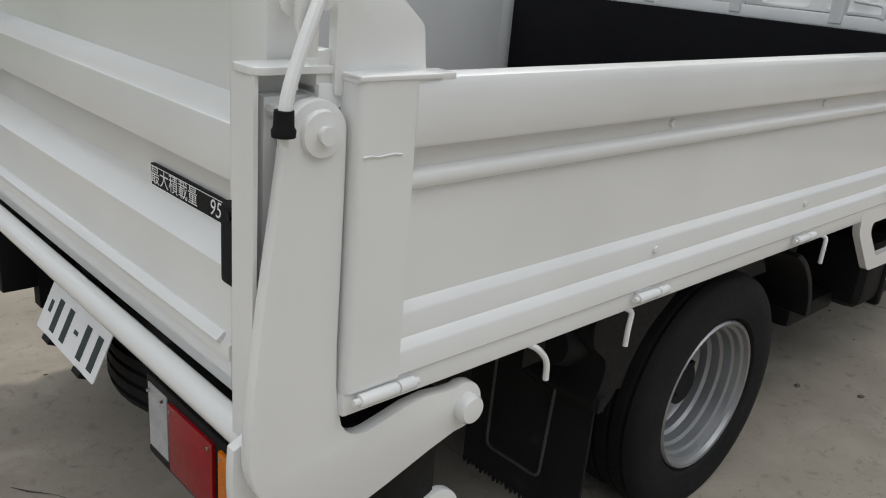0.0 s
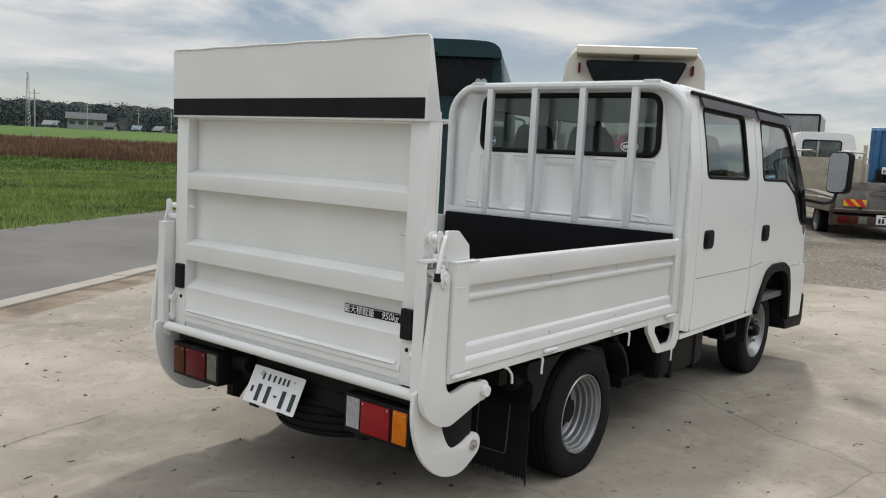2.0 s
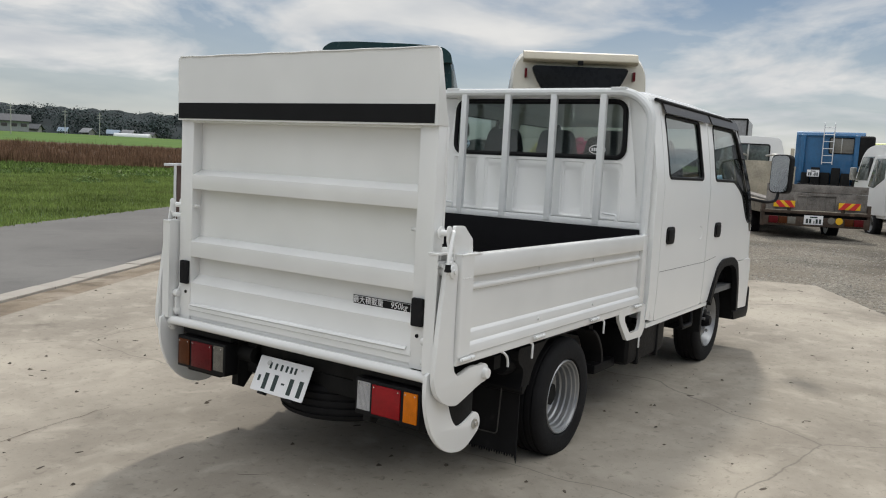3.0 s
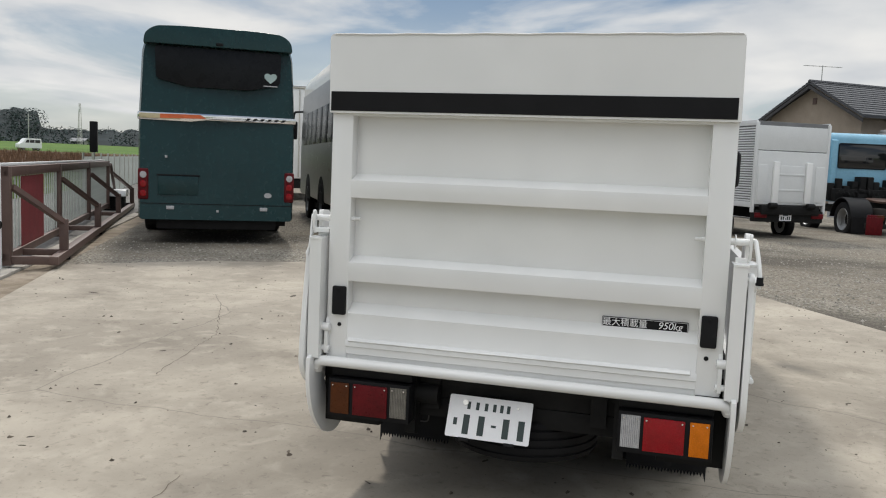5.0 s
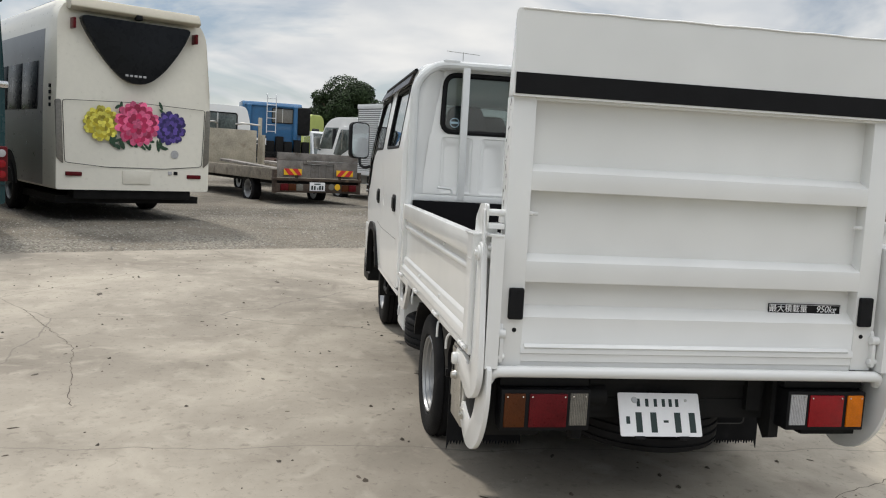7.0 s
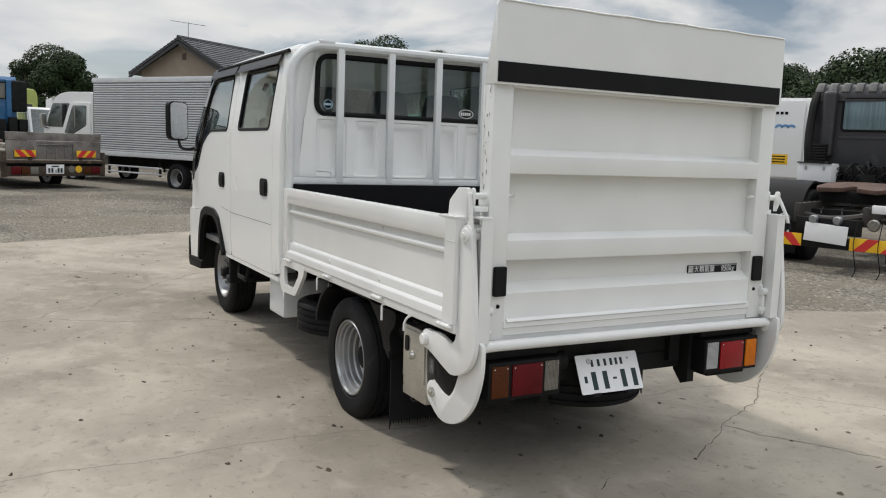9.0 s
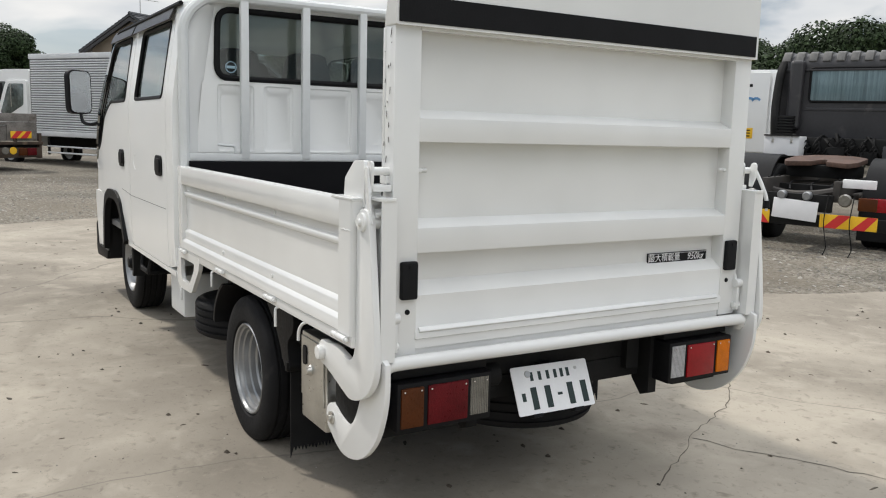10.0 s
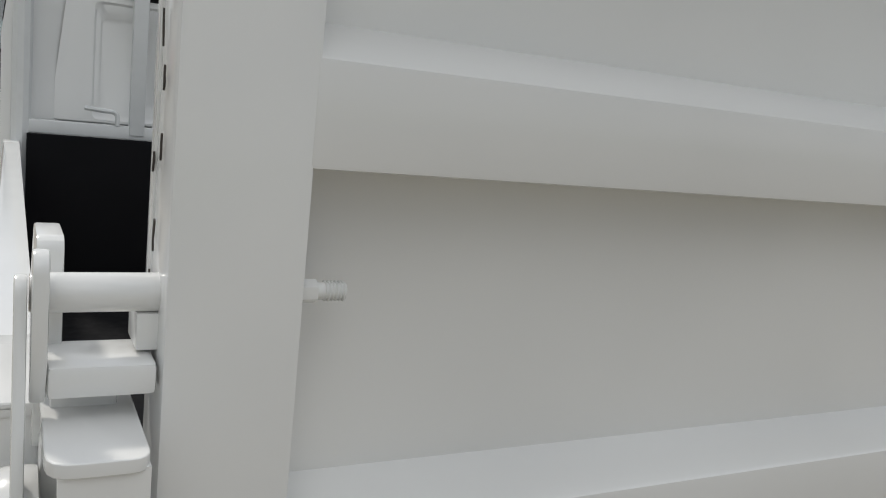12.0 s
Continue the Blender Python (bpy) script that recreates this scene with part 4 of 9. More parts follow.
        lathe(bm, [(0, -0.014), (0.0135, -0.014), (0.0140, -0.007), (0.0118, -0.003), (0.0112, 0.015), (0, 0.015)], 16, Matrix.Translation((-0.038, -0.855, 1.080)) @ pose(0, 0, 0, 90, 0, 0))
        part("grip", bm, RUBBER, lev, "black rubber boot")
    # front board of the bed and guard
    bm = bm0()
    box(bm, 2.120, 2.150, -0.80, 0.80, 0.705, 1.148, 0.003)
    part("front_board", bm, BOARD, TRUCK, "black front board of the bed")
    bm = bm0()
    path = fillet([(2.165, 0.815, 0.70), (2.165, 0.815, 1.86), (2.165, 0.69, 1.975), (2.165, -0.69, 1.975), (2.165, -0.815, 1.86), (2.165, -0.815, 0.70)], 0.10, 6)
    tube(bm, path, 0.027, 10)
    guard = part("cab_guard", bm, PAINT_GREY, TRUCK, "pale grey tubular guard behind the cab")
    bm = bm0()
    box(bm, 2.148, 2.182, -0.80, 0.80, 1.149, 1.187, 0.004)
    part("lower_rail", bm, PAINT_GREY, guard)
    for y in (0.505, 0.168, -0.168, -0.505):
        part("bar", box(bm0(), 2.142, 2.176, y - 0.0215, y + 0.0215, 1.16, 1.962, 0.006), PAINT_GREY, guard)
    for y in (0.60, -0.60):
        bm = bm0()
        tube(bm, fillet([(2.15, y - 0.04, 1.187), (2.15, y - 0.04, 1.225), (2.15, y + 0.05, 1.232)], 0.015), 0.007, 8)
        part("wire_hook", bm, PAINT_GREY, guard)
        box2 = box(bm0(), 2.14, 2.19, y - 0.05, y + 0.05, 1.985, 2.004, 0.006)
        part("top_lug", box2, PAINT_GREY, guard)


bed()

# ---- tail lift ----


def tail_lift():
    # platform: recessed sheet, frame posts and cross members
    bm = bm0()
    box(bm, 0.054, 0.064, -0.70, 0.70, 0.68, 1.66)
    lift = part("lift_platform", bm, PAINT_BED, TRUCK, "white ribbed steel tail lift platform, folded upright")
    for side in (1, -1):
        bm = bm0()
        box(bm, 0.0, 0.068, min(side * 0.668, side * 0.755), max(side * 0.668, side * 0.755), 0.652, 1.66, 0.005)
        part("platform_post", bm, PAINT_BED, lift)
    for z0, z1, lip in ((0.964, 1.040, 0.026), (1.294, 1.364, 0.028)):
        bm = prism(bm0(), [(0.0, z0), (0.0, z1), (0.06, z1 + lip), (0.06, z0 + 0.004)], "y", -0.672, 0.672, 0.004)
        part("cross_member", bm, PAINT_BED, lift)
    bm = prism(bm0(), [(0.002, 0.672), (0.002, 0.700), (-0.004, 0.703), (-0.004, 0.722), (0.004, 0.734), (0.004, 0.835), (0.06, 0.878), (0.06, 0.646), (0.008, 0.646), (0.008, 0.670)], "y", -0.672, 0.672, 0.0)
    part("cross_member", bm, PAINT_BED, lift)
    bm = prism(bm0(), [(-0.012, 0.727), (0.0, 0.738), (0.01, 0.738), (0.01, 0.716), (0.0, 0.718)], "y", -0.65, 0.66, 0.003)
    part("ridge", bm, PAINT_BED, lift, "raised weld ridge")
    bm = prism(bm0(), [(-0.003, 1.612), (-0.003, 1.64), (0.06, 1.64), (0.06, 1.618)], "y", -0.672, 0.672, 0.003)
    part("cross_member", bm, PAINT_BED, lift)
    # wedge-shaped tip
    out = fillet([(-0.760, 1.622), (0.760, 1.622), (0.766, 1.924), (-0.756, 1.924)], [0.004, 0.004, 0.022, 0.022], 3, True)
    tmp = bmesh.new()
    a = [tmp.verts.new((-0.019 - 0.004 * (z - 1.62), y, z)) for y, z in out]
    c = [tmp.verts.new((0.066 - 0.235 * (z - 1.62), y * 0.995, z)) for y, z in out]
    tmp.faces.new(a)
    tmp.faces.new(c[::-1])
    for i in range(len(out)):
        j = (i + 1) % len(out)
        tmp.faces.new((a[j], a[i], c[i], c[j]))
    bm = merge(bm0(), tmp)
    tip = part("platform_tip", bm, PAINT_BED, lift, "wedge-shaped platform tip")
    part("tape_band", box(bm0(), -0.0225, -0.0195, -0.746, 0.755, 1.630, 1.704, 0.001, 1), BLACK, tip, "black non-slip tape band")
    bm = bm0()
    pts = [(-0.0225, -0.745 + k * 0.0745, 1.921 + 0.0015 * math.sin(k * 1.7)) for k in range(21)]
    tube(bm, pts, 0.0032, 6)
    part("weld_bead", bm, PAINT_BED, tip)
    # rubber buffers, drain holes, pins
    for side in (1, -1):
        y = side * 0.702
        bm = box(bm0(), -0.019, 0.002, y - 0.029, y + 0.027, 0.828, 0.943, 0.009, 3)
        bf = part("rubber_buffer", bm, RUBBER, lift, "black rubber buffer")
        part("buffer_screw", rod(bm0(), (-0.022, y, 0.928), (-0.017, y, 0.928), 0.006, 10), BLACK, bf)
        part("drain_hole", lathe(bm0(), [(0, 0.0035), (0.0075, 0.0035), (0.0085, 0), (0, -0.004)], 14, Matrix.Translation((0.0, side * 0.70, 0.788)) @ pose(0, 0, 0, 0, 0, 90)), BLACK, lift)
        bm = bm0()
        rod(bm, (0.018, side * 0.672, 1.211), (0.018, side * 0.655, 1.211), 0.0085, 6, 0.001)
        rod(bm, (0.018, side * 0.655, 1.211), (0.018, side * 0.634, 1.211), 0.0062, 10, 0.001)
        for k in range(6):
            lathe(bm, [(0.0068, -0.0008), (0.0074, 0), (0.0068, 0.0008), (0.005, 0)], 10, Matrix.Translation((0.018, side * (0.636 + 0.0026 * k), 1.211)), True)
        part("pin_bolt", bm, PAINT_BED, lift)
        # hinge straps at the foot
        bm = bm0()
        prism(bm, fillet([(-0.022, 0.668), (0.03, 0.668), (0.03, 0.805), (0.0, 0.815), (-0.022, 0.75)], 0.012, 3, True), "y", side * 0.742, side * 0.756, 0.002)
        rod(bm, (-0.012, side * 0.735, 0.775), (-0.012, side * 0.785, 0.775), 0.017, 14, 0.003)
        rod(bm, (-0.01, side * 0.735, 0.69), (-0.01, side * 0.785, 0.69), 0.012, 12, 0.002)
        part("hinge_strap", bm, PAINT_BED, lift)
        part("edge_strip", box(bm0(), 0.058, 0.072, min(side * 0.735, side * 0.757), max(side * 0.735, side * 0.757), 1.16, 1.62, 0.002), PAINT_BED, lift, "chipped edge strip of the platform")
    # flaked paint on the edge of the platform
    rng = random.Random(17)
    for k in range(16):
        z, x = 1.20 + 0.027 * k + rng.uniform(-0.012, 0.012), 0.040 + rng.uniform(-0.022, 0.020)
        h, w = rng.uniform(0.003, 0.022) * (1.7 if k % 5 == 0 else 1.0), rng.uniform(0.0006, 0.0022)
        lean = rng.uniform(-0.12, 0.12)
        pts = [(x + w * rng.uniform(0.3, 1.4) * math.cos(a) + lean * h * math.sin(a), z + h * 0.5 * math.sin(a) * rng.uniform(0.8, 1.1)) for a in (2 * math.pi * j / 11 for j in range(11))]
        part("paint_chip", prism(bm0(), pts, "y", 0.7565, 0.7578), CHIP, lift, "dark chip in the paint")
    part("stop_tab", box(bm0(), 0.022, 0.060, 0.745, 0.768, 1.172, 1.196, 0.002), PAINT_BED, lift)
    # load sticker
    bm = box(bm0(), 0.0458, 0.0538, -0.634, -0.326, 0.864, 0.903, 0.001, 1)
    st = part("load_sticker", bm, BLACK, lift, "black sticker with white payload lettering")
    face = Matrix.Translation((0.0451, 0, 0)) @ Matrix(((0, 0, -1, 0), (-1, 0, 0, 0), (0, 1, 0, 0), (0, 0, 0, 1)))
    words("lettering", "最大積載量", 0.0325, WHITE, st, face @ Matrix.Translation((0.409, 0.8835, 0)), "white lettering")
    slant = Matrix(((1, 0.22, 0, 0), (0, 1, 0, 0), (0, 0, 1, 0), (0, 0, 0, 1)))
    words("lettering", "950kg", 0.036, WHITE, st, face @ Matrix.Translation((0.572, 0.8835, 0)) @ slant, "white slanted lettering", 1.0)
    rim = tube(bm0(), [(0.0455, -0.631, 0.867), (0.0455, -0.329, 0.867), (0.0455, -0.329, 0.900), (0.0455, -0.631, 0.900)], 0.0011, 4, True)
    part("border", rim, WHITE, st, "thin white border")
    # lower cross tube
    bm = bm0()
    tube(bm, fillet([(0.0, 0.788, 0.60), (-0.026, 0.775, 0.640), (-0.026, 0.70, 0.641), (-0.026, -0.70, 0.635), (-0.026, -0.775, 0.634), (0.0, -0.788, 0.60)], 0.03, 4), 0.0215, 14)
    part("cross_tube", bm, PAINT_BED, TRUCK, "white steel cross tube")
    for side in (1, -1):
        # channel-shaped lift columns
        bm = bm0()
        y0, y1 = side * 0.766, side * 0.814
        pr = [(-0.051, y0), (-0.051, y1), (-0.045, y1), (-0.045, y0 + side * 0.006), (0.030, y0 + side * 0.006), (0.030, y0)]
        prism(bm, pr, "z", 0.655, 1.128)
        prism(bm, fillet([(-0.054, y0), (-0.054, y1 + side * 0.006), (0.062, y1 + side * 0.006), (0.066, y0)], [0.012, 0.016, 0.004, 0.004], 4, True), "z", 1.126, 1.135, 0.003, 3)
        box(bm, -0.030, 0.045, min(side * 0.773, side * 0.80), max(side * 0.773, side * 0.80), 0.60, 1.10, 0.004)
        col = part("lift_column", bm, PAINT_BED, TRUCK, "white channel-section lift column")
        bm = bm0()
        rod(bm, (0.0, side * 0.80, 1.062), (0.0, side * 0.822, 1.062), 0.02, 14, 0.003)
        rod(bm, (-0.02, side * 0.80, 1.085), (-0.02, side * 0.82, 1.085), 0.008, 8)
        part("column_bolt", bm, PAINT_BED, col)
        # hooked lift arm
        bm = bm0()
        arm = disc_pts(0.008, 1.061, 0.041, 0, 180, 10) + [(-0.044, 0.98), (-0.066, 0.82), (-0.082, 0.66), (-0.074, 0.612), (-0.050, 0.573), (-0.010, 0.540), (0.040, 0.518), (0.080, 0.510), (0.110, 0.513), (0.272, 0.567)]
        tipc = disc_pts(0.294, 0.609, 0.042, -70, 118, 8)
        inner = [(0.20, 0.655), (0.115, 0.635), (0.093, 0.633), (0.072, 0.643), (0.058, 0.665), (0.048, 0.74), (0.049, 0.90)]
        prism(bm, eased([(x + 0.009, z) for x, z in arm + tipc + inner]), "y", side * 0.820, side * 0.842, 0.004, 2, None, 40)
        am = part("lift_arm", bm, PAINT_BED, TRUCK, "white hooked steel lift arm")
        bm = bm0()
        lathe(bm, [(0, 0.018), (0.011, 0.018), (0.011, 0.010), (0.027, 0.008), (0.029, 0.0), (0, 0)], 20, Matrix.Translation((0.020, side * 0.841, 1.062)) @ (pose(0, 0, 0) if side > 0 else pose(0, 0, 0, 0, 0, 180)))
        part("pivot_cap", bm, PAINT_BED, am)
        bm = bm0()
        lathe(bm, [(0, 0.022), (0.021, 0.020), (0.025, 0.014), (0.025, 0.0), (0, 0)], 18, Matrix.Translation((0.309, side * 0.841, 0.608)) @ (pose(0, 0, 0) if side > 0 else pose(0, 0, 0, 0, 0, 180)))
        part("arm_bolt", bm, PAINT_BED, am)
        # crescent lower arm
        bm = bm0()
        cres = [(-0.072, 0.67), (-0.076, 0.61), (-0.073, 0.55), (-0.058, 0.49), (-0.030, 0.425), (0.008, 0.375), (0.060, 0.329), (0.122, 0.298), (0.195, 0.284), (0.255, 0.292)] + disc_pts(0.302, 0.380, 0.052, -70, 115, 9) + [(0.235, 0.408), (0.180, 0.396), (0.150, 0.410), (0.125, 0.440), (0.100, 0.49), (0.075, 0.56), (0.060, 0.67)]
        prism(bm, eased(cres), "y", side * 0.790, side * 0.808, 0.003, 2, None, 40)
        lo = part("lower_arm", bm, PAINT_BED, TRUCK, "white crescent-shaped lower lift arm")
        bm = bm0()
        lathe(bm, [(0, 0.016), (0.010, 0.016), (0.010, 0.008), (0.021, 0.006), (0.022, 0.0), (0, 0)], 18, Matrix.Translation((0.304, side * 0.808, 0.382)) @ (pose(0, 0, 0) if side > 0 else pose(0, 0, 0, 0, 0, 180)))
        part("arm_bolt", bm, STEEL, lo, "bare steel bolt")


tail_lift()


def tail_lights():
    for side, segs in ((1, ((0.722, 0.644, AMBER_OLD, "amber_lens"), (0.628, 0.484, RED_OLD, "red_lens"), (0.472, 0.405, CLEAR_OLD, "clear_lens"))), (-1, ((-0.730, -0.662, AMBER, "amber_lens"), (-0.645, -0.500, RED, "red_lens"), (-0.488, -0.420, CLEAR, "clear_lens")))):
        y0, y1 = min(s[1] for s in segs + ((0, segs[0][0]),) if s[1]), max(abs(s[0]) for s in segs) * side
        lo, hi = min(segs[0][0], segs[-1][1]), max(segs[0][0], segs[-1][1])
        bm = box(bm0(), -0.012, 0.075, lo - 0.012, hi + 0.012, 0.415, 0.570, 0.006)
        box(bm, 0.075, 0.12, lo + 0.05, hi - 0.05, 0.42, 0.57)
        box(bm, 0.02, 0.10, lo - 0.012, hi + 0.012, 0.575, 0.612, 0.004)
        lamp = part("tail_light", bm, BLACK, TRUCK, "three-part tail light in a black housing")
        for a, c, mt, nm in segs:
            z0, z1 = (0.430, 0.555) if nm != "clear_lens" else (0.436, 0.557)
            bm = box(bm0(), -0.018 if nm != "clear_lens" else -0.014, 0.006, min(a, c), max(a, c), z0, z1, 0.0025, 2)
            if nm == "clear_lens":
                bm.free()
                n = 21
                xf = -0.018 if nm != "clear_lens" else -0.014
                front = [(xf + (0.0022 if k % 2 else 0.0), min(a, c) + abs(a - c) * k / (n - 1)) for k in range(n)]
                bm = prism(bm0(), front + [(0.006, max(a, c)), (0.006, min(a, c))], "z", z0, z1)
            lens = part(nm, bm, mt, lamp)
            for yy in (min(a, c) + 0.010, max(a, c) - 0.010):
                part("lens_screw", rod(bm0(), (-0.021, yy, z1 - 0.010), (-0.016, yy, z1 - 0.010), 0.003, 8), CHROME, lens)


tail_lights()


def number_plate():
    """White plate; its characters stand as plain bars."""
    m = Matrix.Translation((0.052, 0.085, 0.457)) @ pose(0, 0, 0, 0, 25, 0) @ pose(0, 0, 0, 0.6, 0, 0)
    bm = prism(bm0(), fillet([(-0.166, -0.083), (0.166, -0.083), (0.166, 0.083), (-0.166, 0.083)], 0.008, 3, True), "x", -0.0015, 0.0015, 0.0005, 1, m)
    pl = part("number_plate", bm, WHITE, TRUCK, "white number plate with dark marks")

    def bar(y, z, w, h, nm="mark"):
        part(nm, box(bm0(), -0.0026, -0.0016, y - w / 2, y + w / 2, z - h / 2, z + h / 2, 0.0, 1, m), GREEN_INK, pl)

    for k, y in enumerate((0.085, 0.050, 0.015, -0.018, -0.046, -0.073)):
        bar(y, 0.045, 0.013, 0.030)
    bar(0.132, -0.022, 0.015, 0.028)
    for y in (0.088, 0.028, -0.070, -0.130):
        bar(y, -0.030, 0.025, 0.076)
    bar(-0.022, -0.026, 0.020, 0.009)
    for y in (0.10, -0.11):
        part("seal", lathe(bm0(), [(0, 0.004), (0.011 if y > 0 else 0.005, 0.004), (0.013 if y > 0 else 0.006, 0), (0, 0)], 16, m @ Matrix.Translation((-0.001, y, 0.055)) @ pose(0, 0, 0, 0, 0, 90)), STEEL, pl)
    bm = bm0()
    for y in (0.09, -0.09):
        box(bm, -0.006, 0.02, y - 0.02, y + 0.02, -0.094, -0.082, 0.001, 1, m)
    box(bm, 0.004, 0.02, -0.12, 0.12, -0.05, 0.08, 0.0, 1, m)
    box(bm, 0.10, 0.20, 0.06, 0.11, 0.50, 0.53)
    part("plate_bracket", bm, BLACK, pl)


number_plate()


def underbody():
    ch = None
    for side in (1, -1):
        bm = prism(bm0(), [(0.10, 0.46), (0.10, 0.60), (4.4, 0.60), (4.4, 0.46), (1.9, 0.44), (1.6, 0.50), (0.9, 0.50), (0.6, 0.45)], "y", side * 0.30, side * 0.36)
        part("chassis_rail", bm, CHASSIS, TRUCK, "black chassis rail")
    for x in (0.12, 0.55, 1.6, 2.2, 3.0):
        part("chassis_member", box(bm0(), x, x + 0.06, -0.75, 0.75, 0.56, 0.622), CHASSIS, TRUCK)
    part("rear_bar", box(bm0(), 0.13, 0.19, -0.72, 0.72, 0.42, 0.50, 0.005), CHASSIS, TRUCK)
    bm = bm0()
    box(bm, 0.13, 0.18, -0.42, 0.42, 0.50, 0.60, 0.01)
    rod(bm, (0.20, -0.40, 0.46), (0.20, 0.40, 0.46), 0.032)
    rod(bm, (0.1, 0.30, 0.52), (0.1, 0.42, 0.52), 0.04)
    for side in (1, -1):
        prism(bm, [(0.07, 0.60), (0.07, 0.36), (0.11, 0.345), (0.16, 0.40), (0.2, 0.60)], "y", side * 0.43, side * 0.39)
        box(bm, 0.10, 0.30, min(side * 0.55, side * 0.80), max(side * 0.55, side * 0.80), 0.36, 0.62, 0.01)
    part("lift_gear", bm, CHASSIS, TRUCK, "black tail lift linkage under the bed")
    # mud flaps with ragged edges, bars and wire stays
    for side in (1, -1):
        bm = bm0()
        n = 24
        pts = [(side * 0.775, 0.60), (side * 0.775, 0.066)]
        for k in range(n):
            yy = 0.765 - 0.34 * (k + 0.5) / n
            pts += [(side * (yy + 0.0035), 0.112), (side * (yy - 0.0035), 0.092 + 0.004 * math.sin(k * 1.9))]
        pts += [(side * 0.425, 0.10), (side * 0.425, 0.60)]
        prism(bm, pts, "x", 0.770, 0.777)
        part("mud_flap", bm, RUBBER, TRUCK, "black rubber mud flap with a ragged edge")
        bm = box(bm0(), 0.748, 0.768, min(side * 0.45, side * 0.80), max(side * 0.45, side * 0.80), 0.418, 0.452, 0.002)
        part("flap_bar", bm, CHASSIS, TRUCK, "worn black mud flap bar")
        bm = bm0()
        tube(bm, fillet([(0.745, side * 0.69, 0.43), (0.742, side * 0.68, 0.20), (0.742, side * 0.52, 0.20), (0.745, side * 0.52, 0.43)], 0.02, 3), 0.0035, 6)
        part("wire_stay", bm, GRIME_DARK, TRUCK)
        # plastic mudguard over the rear wheel
        bm = bm0()
        arc_o = [(1.19 + 0.39 * math.cos(radians(a)), 0.35 + 0.345 * math.sin(radians(a))) for a in range(60, 170, 8)]
        arc_i = [(1.19 + 0.365 * math.cos(radians(a)), 0.35 + 0.335 * math.sin(radians(a))) for a in range(60, 170, 8)]
        prism(bm, [(x, min(z, 0.648)) for x, z in arc_o] + [(x, min(z, 0.640)) for x, z in arc_i[::-1]], "y", side * 0.42, side * 0.785)
        wave = fillet([(0.70, 0.64), (0.705, 0.575), (0.765, 0.53), (0.755, 0.475), (0.735, 0.43), (0.765, 0.405), (0.80, 0.43), (0.845, 0.50), (0.90, 0.57), (1.00, 0.64)], 0.025, 3, True)
        prism(bm, wave, "y", side * 0.47, side * 0.792, 0.012, 3)
        lathe(bm, [(0, 0.05), (0.05, 0.05), (0.062, 0.02), (0.062, -0.05), (0, -0.05)], 18, Matrix.Translation((0.735, side * 0.70, 0.56)) @ pose(0, 0, 0, 0, 0, 90))
        part("mudguard", bm, BLACK, TRUCK, "black moulded plastic mudguard")
        # hanging strap of the front mudguard half
        bm = bm0()
        pts = fillet([(1.50, 0.62), (1.55, 0.59), (1.60, 0.54), (1.64, 0.47), (1.645, 0.42)], 0.03, 3)
        poly = pts + [(x + 0.022, z + 0.004) for x, z in pts[::-1]]
        prism(bm, poly, "y", side * 0.70, side * 0.82, 0.002)
        part("mudguard", bm, BLACK, TRUCK, "black curved front half of the mudguard")
    # spare tyre lying under the tail and one under the bed
    for cx, cy, cz, r in ((0.41, 0.0, 0.364, 0.312), (1.86, 0.56, 0.40, 0.285)):
        m = Matrix.Translation((cx, cy, cz)) @ pose(0, 0, 0, 90, 0, 0)
        sp = part("spare_tyre", lathe(bm0(), tyre_profile(r, 0.17), 40, m, True), RUBBER, TRUCK, "spare tyre slung under the truck")
        part("spare_rim", lathe(bm0(), [(0.19, 0.05), (0.15, 0.0), (0.05, 0.0), (0.05, -0.02), (0.15, -0.02), (0.19, -0.06)], 28, m, True), CHASSIS, sp)
    # stainless control box, left
    bm = box(bm0(), 0.375, 0.595, 0.66, 0.800, 0.30, 0.615, 0.008)
    cb = part("control_box", bm, STEEL, TRUCK, "worn stainless lift control box")
    part("box_lid", box(bm0(), 0.385, 0.585, 0.800, 0.806, 0.385, 0.600, 0.003), STEEL, cb)
    bm = bm0()
    prism(bm, fillet([(0.53, 0.50), (0.565, 0.50), (0.565, 0.57), (0.53, 0.57)], 0.016, 4, True), "y", 0.806, 0.810, 0.001)
    part("box_latch", bm, BLACK, cb)
    part("box_knob", lathe(bm0(), [(0, 0.02), (0.014, 0.018), (0.016, 0.008), (0.02, 0), (0, 0)], 16, Matrix.Translation((0.50, 0.806, 0.49))), STEEL, cb)
    part("box_label", box(bm0(), 0.23, 0.35, 0.755, 0.760, 0.42, 0.49, 0.002), WHITE, TRUCK, "white caution label")
    # pale tank left, black tank right
    part("fuel_tank", box(bm0(), 2.30, 2.60, 0.50, 0.80, 0.30, 0.535, 0.02), PAINT_GREY, TRUCK, "pale grey box tank under the cab")
    bm = box(bm0(), 2.10, 2.78, -0.80, -0.48, 0.31, 0.56, 0.05, 3)
    for x in (2.25, 2.60):
        box(bm, x, x + 0.03, -0.81, -0.475, 0.30, 0.57, 0.04, 3)
    box(bm, 1.80, 2.12, -0.72, -0.5, 0.30, 0.36, 0.02)
    part("fuel_tank", bm, BLACK, TRUCK, "black fuel tank under the cab")


underbody()

# ---- parked vehicles in the yard ----
BUS_GREEN = shade("dark_green_coach_paint", (0.006, 0.033, 0.036), 0.26, spec=0.4, var=0.12, scale=1.2)
BUS_CREAM = shade("cream_coach_paint", (0.72, 0.69, 0.60), 0.3, var=0.03, scale=1.5, coat=0.4)
